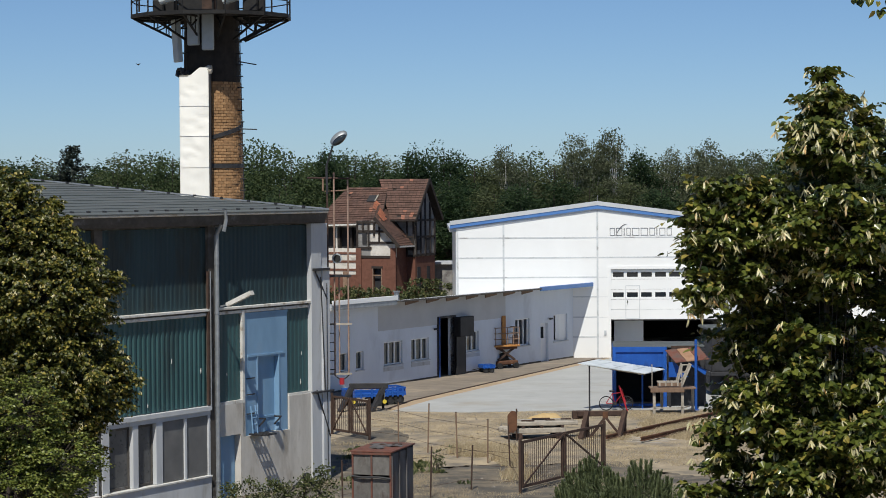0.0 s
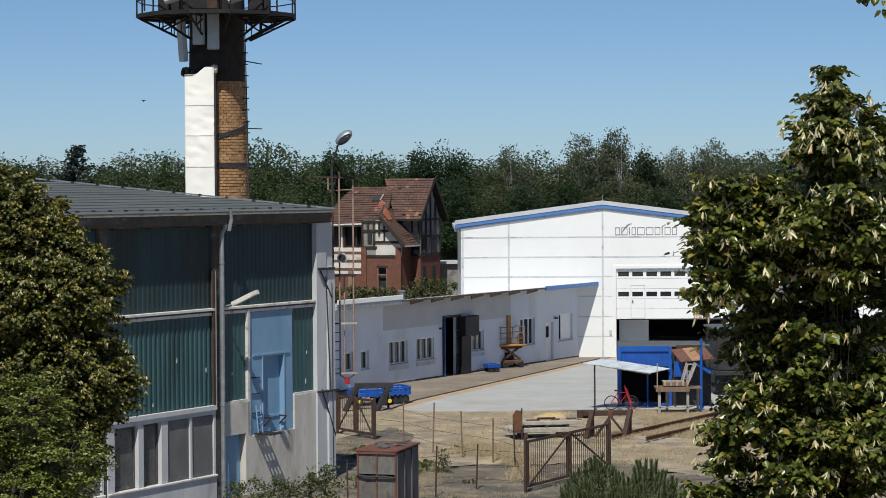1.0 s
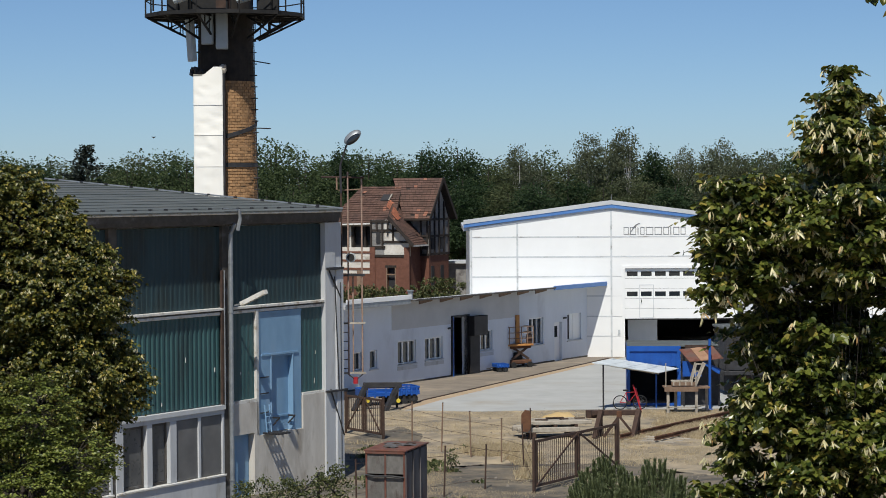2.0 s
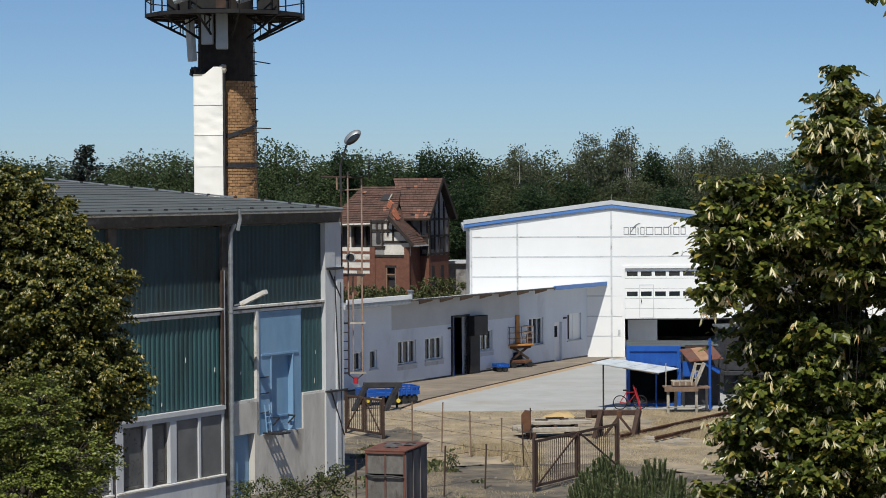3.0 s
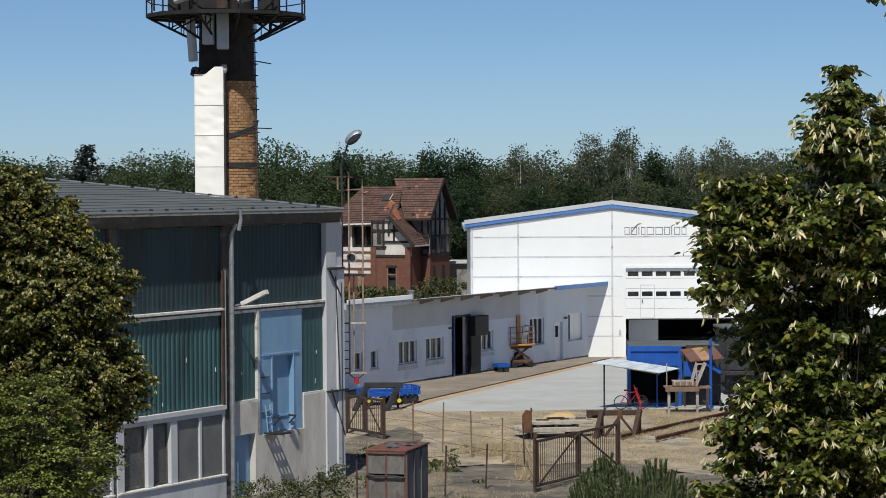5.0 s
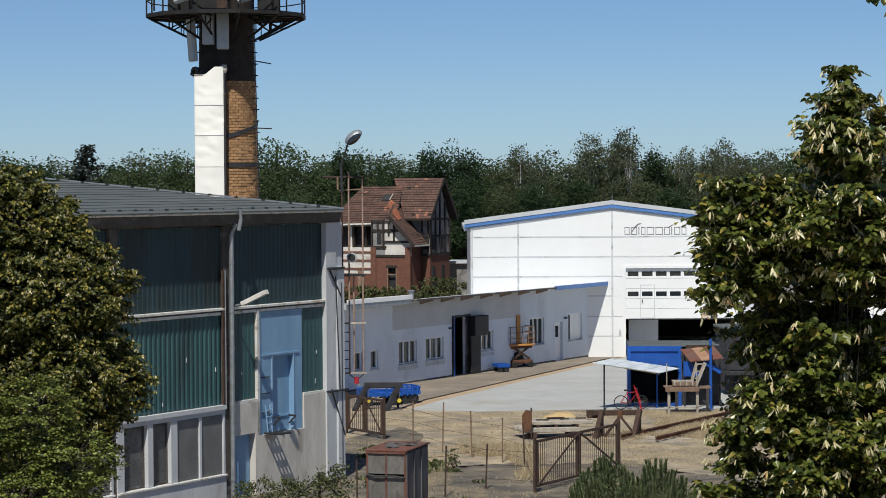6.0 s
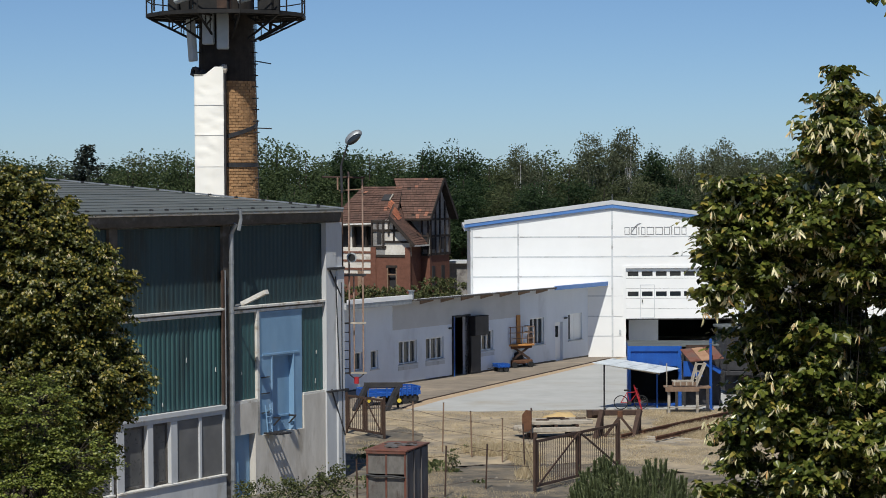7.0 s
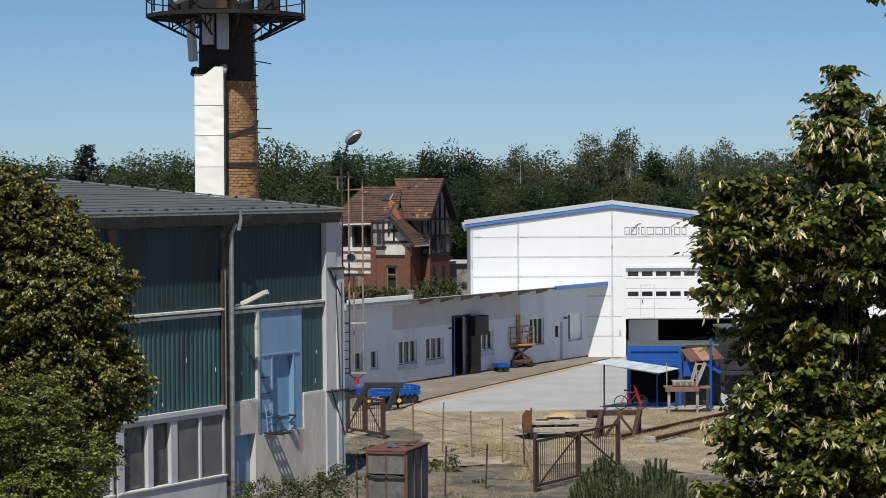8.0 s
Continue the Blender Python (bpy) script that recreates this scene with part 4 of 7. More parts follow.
def limb_tree(b, base, top, r, rng, tips, limb=0.32):
    """A tapered trunk from base to top with limbs to the tips."""
    base, top = Vector(base), Vector(top)
    prev = base
    n = 6
    for k in range(1, n + 1):
        p = base.lerp(top, k / n) + Vector((rng.normal() * 0.04, rng.normal() * 0.04, 0)) * (1 if k < n else 0)
        b.bar(prev, p, r * (1 - 0.8 * (k - 1) / n), 8, r * (1 - 0.8 * k / n))
        prev = p
    for tip in tips:
        tip = Vector(tip)
        h = min(max((tip.z - base.z) * 0.62, 0.25 * (top.z - base.z)), 0.9 * (top.z - base.z))
        a = base.lerp(top, h / (top.z - base.z))
        mid = a.lerp(tip, 0.5) + Vector((0, 0, 0.08 * (tip - a).length))
        b.bar(a, mid, r * limb, 6, r * limb * 0.6).bar(mid, tip, r * limb * 0.6, 5, r * limb * 0.16)


LINDEN = leaf_material("linden_leaf", (0.018, 0.034, 0.007), (0.148, 0.168, 0.032), (0.32, 0.25, 0.06), 0.15, 0.28)
LINDEN_BRACT = leaf_material("pale_linden_bract", (0.56, 0.51, 0.27), (0.80, 0.75, 0.49), (0.62, 0.36, 0.14), 0.2, 0.6)
LINDEN_FAR = leaf_material("linden_leaf_olive", (0.018, 0.028, 0.005), (0.105, 0.112, 0.018), (0.34, 0.27, 0.055), 0.28)
MAPLE = leaf_material("fresh_green_leaf", (0.028, 0.046, 0.008), (0.19, 0.225, 0.040), (0.32, 0.33, 0.09), 0.22)
FAR_GREEN = leaf_material("far_green_leaf", (0.042, 0.068, 0.028), (0.090, 0.128, 0.048), (0.13, 0.165, 0.066), 0.15, 0.85, 0.5)
FAR_DARK = leaf_material("far_dark_leaf", (0.018, 0.038, 0.015), (0.042, 0.078, 0.028), (0.068, 0.11, 0.038), 0.12, 0.85, 0.5)
FAR_BIRCH = leaf_material("birch_leaf", (0.078, 0.092, 0.050), (0.145, 0.165, 0.092), (0.20, 0.215, 0.14), 0.18, 0.85, 0.5)
FAR_OLIVE = leaf_material("far_olive_leaf", (0.055, 0.072, 0.031), (0.106, 0.130, 0.054), (0.155, 0.17, 0.08), 0.2, 0.85, 0.5)
CONIFER = leaf_material("dark_spruce_needle", (0.014, 0.021, 0.016), (0.034, 0.046, 0.032), None, 0.1, 0.7)
PINE = leaf_material("pine_needle", (0.062, 0.082, 0.036), (0.15, 0.185, 0.08), (0.20, 0.24, 0.11), 0.1, 0.6)
SHRUB = leaf_material("dusty_shrub_leaf", (0.035, 0.050, 0.016), (0.11, 0.13, 0.045), (0.2, 0.19, 0.08), 0.2, 0.6)
STRAW = leaf_material("dead_grass_blade", (0.33, 0.26, 0.155), (0.55, 0.45, 0.29), (0.66, 0.57, 0.40), 0.3, 0.8)
BIRCH_BARK = material("white_birch_bark", (0.38, 0.37, 0.34), (0.55, 0.54, 0.50), 6.0, 0.8, 0.2, stain=(0.05, 0.05, 0.05), stain_scale=3.0, stain_at=0.62)
SWAYING = []


def sprays(rng, blobs, shoots, leaf, reach, gap=0.035, droop=0.35, layers=0.9):
    """Leaves along shoots that fan out from boughs; the boughs sit over a union of ellipsoids (centre, radii, density)."""
    P, W, U, S, ends, twigs = [], [], [], [], [], []
    for c, r, dense in blobs:
        c, r = np.array(c), np.array(r)
        area = 4 * math.pi * ((r[0] * r[1]) ** 1.6 / 3 + (r[0] * r[2]) ** 1.6 / 3 + (r[1] * r[2]) ** 1.6 / 3) ** 0.625
        boughs = max(4, int(dense * area / (reach * reach * 0.72)))
        for k in range(boughs):
            d = rng.normal(size=3)
            d /= np.linalg.norm(d)
            tip = c + d * r * rng.uniform(0.62, 0.98)
            flat = np.array((d[0], d[1], 0.0)) + rng.normal(size=3) * np.array((0.25, 0.25, 0))
            flat /= np.linalg.norm(flat) + 1e-6
            across = np.array((-flat[1], flat[0], 0.0))
            start = tip - flat * reach * 0.8 + np.array((0, 0, -0.1 * reach))
            twigs.append((c + (start - c) * 0.35, start))
            twigs.append((start, tip))
            for q in range(shoots):
                fan = rng.uniform(-1.15, 1.15)
                way = flat * math.cos(fan) + across * math.sin(fan)
                rise = rng.normal() * 0.22 + 0.12 + 0.35 * max(d[2], 0)
                root = start + (tip - start) * rng.uniform(0.05, 0.75) + rng.normal(size=3) * reach * 0.08
                L = reach * rng.uniform(0.45, 1.0)
                side = np.array((-way[1], way[0], 0.0))
                n = max(3, int(L / gap))
                for m in range(n + 1):
                    t = m / n
                    p = root + way * L * t + np.array((0, 0, L * (rise * t - droop * t * t)))
                    hand = 1 if m % 2 else -1
                    w = way * (0.45 if m < n else 1.2) + side * hand * (0.9 if m < n else 0.0) + rng.normal(size=3) * 0.28
                    w[2] -= droop * rng.uniform(0.3, 1.6)
                    P.append(p)
                    W.append(w)
                    U.append(np.array((0, 0, layers)) + d * 0.28 + rng.normal(size=3) * 0.38)
                    S.append(leaf * rng.uniform(0.6, 1.3) * (1 - 0.25 * t))
                ends.append(root + way * L * rng.uniform(0.85, 1.05) + d * 0.04 + np.array((0, 0, 0.005)))
    return np.array(P), np.array(W), np.array(U), np.array(S), np.array(ends), twigs


def twig_mesh(twigs, r):
    """Thin three-sided twigs as one mesh."""
    v, f = [], []
    for a, b in twigs:
        a, b = Vector(a), Vector(b)
        way = (b - a).normalized()
        side = way.orthogonal().normalized()
        o = len(v)
        for p, w in ((a, r), (b, r * 0.45)):
            for k in range(3):
                v.append(tuple(p + Matrix.Rotation(2.0944 * k, 3, way) @ side * w))
        f.extend(((o + k, o + (k + 1) % 3, o + 3 + (k + 1) % 3, o + 3 + k) for k in range(3)))
    mesh = bpy.data.meshes.new("twig")
    mesh.from_pydata(v, [], f)
    return mesh


def bract_rows(rng, ends, share, size, ahead):
    """Hanging bunches of bracts under some of the shoots."""
    P, W, U = [], [], []
    for p in ends[rng.random(len(ends)) < share]:
        for k in range(rng.integers(3, 7)):
            P.append(p + rng.normal(size=3) * size * 0.15)
            W.append(np.array((rng.normal() * 0.5, rng.normal() * 0.5, -1.0)))
            U.append(np.array((rng.normal(), rng.normal() - ahead, rng.normal() * 0.5)))
    return P, W, U, rng.uniform(0.7, 1.25, len(P)) * size


def near_linden():
    rng = np.random.default_rng(11)
    t = thing("linden_tree", pose(3.3, 18.6, 0), "linden tree with dark green leaves and pale dry bracts", "tree")
    top = [((-0.06, -0.30, 10.19), (0.17, 0.16, 0.12), 1), ((-0.05, -0.07, 10.28), (0.07, 0.09, 0.17), 0.9), ((-0.10, -0.08, 10.08), (0.20, 0.19, 0.16), 1), ((-0.27, -0.52, 9.85), (0.21, 0.20, 0.16), 1), ((-0.01, -0.51, 9.80), (0.26, 0.26, 0.21), 1), ((0.29, -0.13, 9.90), (0.16, 0.21, 0.22), 1), ((0.22, -0.18, 9.50), (0.20, 0.27, 0.28), 1)]
    left = [((-0.34, -0.75, 9.18), (0.24, 0.22, 0.16), 0.9), ((-0.05, -0.70, 9.43), (0.22, 0.22, 0.18), 0.9), ((0.22, -0.75, 9.20), (0.18, 0.21, 0.20), 0.9), ((0.03, -0.75, 8.94), (0.24, 0.22, 0.16), 0.8), ((-0.89, -0.22, 9.46), (0.22, 0.19, 0.12), 1), ((-0.62, -0.40, 9.40), (0.20, 0.20, 0.16), 1), ((-1.15, -0.25, 9.28), (0.16, 0.15, 0.11), 1), ((-0.85, -0.25, 9.18), (0.33, 0.28, 0.18), 1), ((-0.47, -0.26, 9.30), (0.23, 0.25, 0.21), 1), ((-1.08, -0.47, 8.98), (0.20, 0.20, 0.16), 1), ((-0.71, -0.33, 8.92), (0.32, 0.28, 0.20), 1), ((-1.11, -0.35, 8.67), (0.19, 0.19, 0.17), 1), ((-0.76, -0.19, 8.57), (0.29, 0.25, 0.17), 0.8), ((-0.34, -0.05, 8.99), (0.27, 0.28, 0.23), 1), ((-0.06, -0.08, 9.29), (0.31, 0.32, 0.27), 1), ((0.26, -0.28, 9.06), (0.20, 0.26, 0.27), 1), ((-0.13, -0.33, 8.76), (0.27, 0.26, 0.20), 0.55), ((0.22, -0.42, 8.62), (0.19, 0.20, 0.19), 0.5)]
    low = [((-0.11, -0.75, 7.45), (0.26, 0.24, 0.17), 0.9), ((0.24, -0.75, 7.50), (0.19, 0.23, 0.23), 0.9), ((-0.44, -0.75, 7.18), (0.26, 0.23, 0.15), 0.9), ((-0.32, -0.53, 7.93), (0.29, 0.26, 0.19), 1), ((-0.74, -0.54, 7.76), (0.24, 0.22, 0.16), 1), ((-0.86, -0.32, 7.51), (0.19, 0.18, 0.14), 1), ((-0.47, -0.39, 7.51), (0.31, 0.29, 0.22), 1), ((-0.94, -0.36, 7.29), (0.16, 0.15, 0.11), 1), ((-0.69, -0.10, 7.12), (0.33, 0.29, 0.20), 1), ((-0.05, -0.29, 7.71), (0.27, 0.27, 0.22), 1), ((0.25, -0.27, 7.83), (0.20, 0.28, 0.31), 1), ((0.05, -0.43, 7.24), (0.34, 0.34, 0.27), 1), ((-0.32, -0.54, 7.03), (0.34, 0.30, 0.20), 1), ((-1.12, -0.39, 7.01), (0.16, 0.14, 0.10), 1), ((-0.25, -0.48, 8.29), (0.31, 0.25, 0.14), 0.45), ((0.24, -0.29, 8.24), (0.14, 0.18, 0.19), 0.5), ((-0.60, -0.05, 8.19), (0.19, 0.15, 0.08), 0.4)]
    core = [((-0.48, 0.35, 8.94), (0.46, 0.41, 0.28), 0.6), ((-0.39, 0.35, 8.62), (0.46, 0.38, 0.23), 0.35), ((-0.02, 0.35, 9.17), (0.37, 0.46, 0.46), 0.7), ((-0.06, 0.35, 8.17), (0.51, 0.49, 0.37), 1), ((-0.44, 0.35, 7.78), (0.51, 0.46, 0.33), 0.7), ((-0.85, 0.35, 8.99), (0.31, 0.33, 0.30), 0.6), ((0.03, 0.35, 7.50), (0.42, 0.46, 0.42), 0.8), ((-0.69, 0.35, 8.22), (0.29, 0.26, 0.18), 0.9), ((0.24, 0.35, 8.50), (0.23, 0.36, 0.42), 0.35), ((-0.44, 0.35, 8.24), (0.37, 0.36, 0.28), 1.2), ((-0.11, 0.35, 9.64), (0.23, 0.27, 0.26), 0.6)]
    hidden = [((0.68, -0.21, 8.85), (0.46, 0.64, 0.70), 0.7), ((0.73, -0.46, 7.50), (0.46, 0.61, 0.65), 0.7), ((-0.44, -0.10, 6.57), (0.70, 0.56, 0.33), 0.7), ((0.22, -0.15, 6.34), (0.56, 0.59, 0.51), 0.7), ((-0.06, -0.18, 5.69), (0.60, 0.61, 0.51), 0.6)]
    b = Build()
    tips = [tuple(np.array(c) + rng.uniform(-0.4, 0.4, 3) * np.array(r)) for c, r, q in top + left + low + core + hidden]
    limb_tree(b, (0, 0, 0), (0.0, 0.1, 9.6), 0.085, rng, tips[::2], 0.09)
    b.part("trunk", BARK, t)
    for blobs, share in ((top, 0.24), (left, 0.16), (low, 0.15), (core, 0.0), (hidden, 0.08)):
        P, W, U, S, ends, twigs = sprays(rng, blobs, 10, 0.064, 0.23, 0.032)
        crown = mesh_part("crown", leaves_mesh("crown", P, W, U, S, LINDEN), LINDEN, t, "dark glossy heart-shaped leaves")
        mesh_part("twig", twig_mesh(twigs, 0.007), BARK, crown, "thin dark twigs", "stuff")
        P, W, U, S = bract_rows(rng, ends, share, 0.072, 1.0)
        if len(P):
            mesh_part("seed_bract", leaves_mesh("seed_bract", P, W, U, S, LINDEN_BRACT, "bract"), LINDEN_BRACT, crown, "pale dry hanging bracts", "stuff")
        SWAYING.append(crown)
    # branch that hangs in from the side
    br = Build().bar((0.1, -0.2, 8.6), (0.95, -0.5, 9.9), 0.035, 6, 0.025).bar((0.95, -0.5, 9.9), (0.85, -0.9, 11.0), 0.025, 6, 0.014).bar((0.85, -0.9, 11.0), (0.18, -1.0, 11.02), 0.014, 5, 0.006).part("side_branch", BARK, t)
    n = 46
    P = np.stack([rng.uniform(0.02, 0.5, n), -1.0 + rng.normal(size=n) * 0.06, rng.uniform(10.84, 11.04, n)], 1)
    P[:, 2] += (P[:, 0] < 0.12) * 0.06
    mesh_part("leaves", leaves_mesh("leaves", P, rng.normal(size=(n, 3)) * 0.6 + np.array((-0.2, 0, -0.8)), rng.normal(size=(n, 3)) * 0.5 + np.array((0, -0.5, 0.8)), rng.uniform(0.04, 0.07, n), LINDEN), LINDEN, br, "hanging leaves", "stuff")


def left_trees():
    rng = np.random.default_rng(5)
    t = thing("linden_tree", pose(-8.1, 40.4, 0), "large linden tree with olive foliage and yellowed bracts", "tree")
    blobs = [((-0.05, 0, 9.35), (0.7, 0.7, 0.5), 1.1), ((0.4, 0, 8.75), (1.3, 1.2, 1.2), 1.1), ((1.3, -0.1, 8.4), (0.8, 0.8, 0.72), 1.1), ((1.15, -0.2, 7.6), (1.55, 1.4, 1.2), 1.1), ((1.3, -0.2, 6.1), (1.7, 1.6, 1.15), 1.1), ((0.8, 0, 5.0), (1.5, 1.6, 1.1), 1.1), ((-1.2, 0.3, 7.4), (1.6, 1.7, 1.6), 1), ((-1.2, 0.2, 5.4), (1.8, 1.9, 1.7), 1), ((0, 0.3, 4.0), (1.9, 1.9, 1.2), 1)]
    b = Build()
    tips = [tuple(np.array(c) + rng.uniform(-0.6, 0.6, 3) * np.array(r)) for c, r, q in blobs for k in range(4)]
    limb_tree(b, (0, 0, 0), (0.1, 0, 9.2), 0.22, rng, tips)
    b.part("trunk", BARK, t)
    P, W, U, S, ends, twigs = sprays(rng, blobs, 13, 0.066, 0.28, 0.042, 0.45, 0.45)
    c = mesh_part("crown", leaves_mesh("crown", P, W, U, S, LINDEN_FAR), LINDEN_FAR, t, "dense olive-green leaves")
    mesh_part("twig", twig_mesh(twigs, 0.012), BARK, c, "thin dark twigs", "stuff")
    P, W, U, S = bract_rows(rng, ends, 0.06, 0.06, 0.5)
    mesh_part("seed_bract", leaves_mesh("seed_bract", P, W, U, S, LINDEN_BRACT, "bract"), LINDEN_BRACT, c, "pale dry hanging bracts", "stuff")
    SWAYING.append(c)
    t = thing("maple_tree", pose(-6.9, 36.2, 0), "small tree with fresh light green leaves", "tree")
    blobs = [((0.35, 0, 5.9), (0.8, 0.75, 0.68), 0.75), ((0.95, -0.1, 5.15), (0.8, 0.75, 0.5), 0.8), ((-0.5, 0.1, 5.7), (0.85, 0.75, 0.8), 0.75), ((0.4, 0, 4.4), (1.2, 1.05, 0.85), 0.7), ((0, 0, 3.6), (1.15, 1.15, 0.95), 0.7)]
    b = Build()
    tips = [tuple(np.array(c) + rng.uniform(-0.5, 0.5, 3) * np.array(r)) for c, r, q in blobs for k in range(4)]
    limb_tree(b, (0, 0, 0), (0.2, 0, 6.0), 0.11, rng, tips)
    b.part("trunk", BARK, t)
    P, W, U, S, ends, twigs = sprays(rng, blobs, 11, 0.068, 0.28, 0.035, 0.25, 0.7)
    c = mesh_part("crown", leaves_mesh("crown", P, W, U, S, MAPLE, "leaf"), MAPLE, t, "light green leaves")
    mesh_part("twig", twig_mesh(twigs, 0.01), BARK, c, "thin dark twigs", "stuff")
    SWAYING.append(c)


def far_tree_models():
    """A few crowns of their own shape, for the woods behind."""
    rng = np.random.default_rng(21)
    kinds = []
    for mat, tall, bark in ((FAR_GREEN, 0, BARK), (FAR_DARK, 0, BARK), (FAR_BIRCH, 1, BIRCH_BARK), (FAR_OLIVE, 0, BARK), (FAR_BIRCH, 1, BIRCH_BARK), (FAR_DARK, 0, BARK), (FAR_GREEN, 0, BARK)):
        h = 13.0
        blobs = []
        if tall:
            for k in range(9):
                z = 4.0 + 8.2 * k / 8
                w = 2.3 * (1 - 0.4 * (k / 8) ** 2.5)
                blobs.append(((rng.normal() * 0.9, rng.normal() * 0.9, z + rng.normal() * 0.4), (w * rng.uniform(0.5, 0.9), w * 0.8, 1.0)))
        else:
            for k in range(12):
                z = 3.0 + 8.6 * k / 11
                w = 3.1 * math.sin(math.pi * (0.25 + 0.62 * k / 11))
                a = rng.uniform(0, 6.28)
                blobs.append(((math.cos(a) * w * 0.55, math.sin(a) * w * 0.55, z), (w * 0.55, w * 0.55, 1.15)))
        b = Build()
        tips = [tuple(np.array(c) + rng.uniform(-0.4, 0.4, 3) * np.array(r)) for c, r in blobs for k in range(2)]
        limb_tree(b, (0, 0, 0), (0, 0, 12.2), 0.15 if tall else 0.16, rng, tips)
        bmesh.ops.recalc_face_normals(b.bm, faces=b.bm.faces)
        trunk = bpy.data.meshes.new("trunk")
        b.bm.to_mesh(trunk)
        b.bm.free()
        trunk.materials.append(bark)
        P, W, U = crown_points(rng, blobs, 330 if tall else 500, 36, 0.34 if tall else 0.40, 0.5, 0.5 if tall else 0.2, 0.6, 0.85)
        kinds.append((trunk, leaves_mesh("crown", P, W, U, rng.uniform(0.10, 0.25, len(P)), mat, "leaf"), mat, bark))
    return kinds


def far_woods():
    kinds = far_tree_models()
    words = ("broad green deciduous tree at the wood's edge", "dark green deciduous tree at the wood's edge", "slender birch with a thin grey-green crown", "olive deciduous tree browned by drought")
    names = ("deciduous_tree", "deciduous_tree", "birch_tree", "deciduous_tree")
    rnd = random.Random(3)

    def plant(x, y, height, kind, wide=1.0):
        trunk, crown, mat, bark = kinds[kind]
        word = {0: 0, 6: 0, 1: 1, 5: 1, 2: 2, 4: 2, 3: 3}[kind]
        t = thing(names[word], pose(x, y, 0, 0, 0, rnd.uniform(0, 360)), words[word], "tree", "trees of the wood behind")
        s = height / (13.6 if kind in (2, 4) else 12.8)
        for nm, me in (("trunk", trunk), ("crown", crown)):
            o = mesh_part(nm, me, mat, t)
            o.matrix_local = Matrix.Diagonal((s * wide, s * wide, s, 1))
    # front row: x, y, height, kind
    for x, y, h, k in ((-37.5, 188, 13.0, 0), (-34.2, 186, 12.0, 1), (-31.5, 189, 11.4, 5), (-25.6, 184, 11.7, 0), (-23.0, 188, 12.2, 6), (-20.6, 183, 12.9, 0),
                       (-13.6, 186, 13.7, 0), (-11.0, 182, 12.8, 6), (-8.6, 184, 13.1, 1), (-6.0, 187, 12.8, 0), (-3.6, 183, 11.6, 5), (-1.6, 180, 12.7, 1), (1.3, 181, 13.0, 5),
                       (3.8, 185, 11.4, 3), (6.4, 186, 12.8, 2), (8.4, 190, 12.4, 4), (10.3, 184, 11.4, 3), (12.1, 187, 13.5, 2), (13.8, 190, 13.6, 4), (15.5, 186, 13.9, 2), (17.3, 189, 12.7, 1), (20.0, 191, 13.0, 4), (21.6, 186, 12.4, 2), (23.2, 189, 13.5, 4), (25.2, 188, 12.2, 2), (27.3, 191, 12.7, 2), (29.5, 187, 12.5, 0), (33, 189, 13, 1), (37, 187, 13, 0), (41, 189, 13, 6)):
        plant(x, y, h * rnd.uniform(0.97, 1.02), k, rnd.uniform(0.7, 0.9) if k in (2, 4) else rnd.uniform(0.95, 1.25))
    for k in range(34):
        x = -42 + 2.6 * k
        plant(x + rnd.uniform(-0.8, 0.8), 172 + rnd.uniform(-4, 6), rnd.uniform(8.2, 10.3) if x < 0 or x > 3 else 10.5, rnd.choice((0, 1, 5, 6, 3) if x < 3 else (3, 1, 3, 0, 5)), 1.4)
    for k in range(36):
        plant(-46 + 2.65 * k + rnd.uniform(-1, 1), 199 + rnd.uniform(-3, 6), rnd.uniform(11.8, 12.8), rnd.choice((0, 1, 3, 3, 6)), 1.6)
    # spruce
    rng = np.random.default_rng(2)
    t = thing("spruce_tree", pose(-28.9, 184, 0), "dark ragged spruce standing above the roof line", "tree")
    Build().bar((0, 0, 0), (0, 0, 12.9), 0.2, 8, 0.03).part("trunk", BARK, t)
    P, W, U = [], [], []
    z = 3.0
    while z < 12.9:
        reach = 5.4 * (1 - (z - 3) / 10.3) ** 0.85 + 0.15
        for k in range(7):
            a = rng.uniform(0, 6.28)
            L = reach * rng.uniform(0.5, 1.1)
            for q in np.linspace(0.15, 1, int(10 + 12 * L)):
                c = np.array((math.cos(a) * L * q, math.sin(a) * L * q, z + 0.25 * L * q ** 2 - 0.1 * L * q))
                for j in range(2):
                    P.append(c + rng.normal(size=3) * 0.08)
                    W.append(np.array((math.cos(a), math.sin(a), -0.3)) + rng.normal(size=3) * 0.6)
                    U.append(np.array((0, 0, 1)) + rng.normal(size=3) * 0.5)
        z += 0.34
    mesh_part("crown", leaves_mesh("crown", P, W, U, rng.uniform(0.14, 0.28, len(P)), CONIFER, "leaf"), CONIFER, t)


def bush(name, x, y, blobs, clumps, size, mat, label, category="shrub", seed=1):
    rng = np.random.default_rng(seed)
    t = thing(name, pose(x, y, 0), label, category)
    b = Build()
    for c, r in blobs:
        for k in range(4):
            b.bar((rng.normal() * 0.1, rng.normal() * 0.1, 0), tuple(np.array(c) + rng.uniform(-0.6, 0.6, 3) * np.array(r)), 0.02, 5, 0.006)
    b.part("stems", BARK, t)
    P, W, U = crown_points(rng, blobs, clumps, 20, 0.09, 0.35, 0.1)
    keep = P[:, 2] > 0.02
    mesh_part("leaves", leaves_mesh("leaves", P[keep], W[keep], U[keep], rng.uniform(0.6, 1.2, keep.sum()) * size, mat, "leaf"), mat, t)


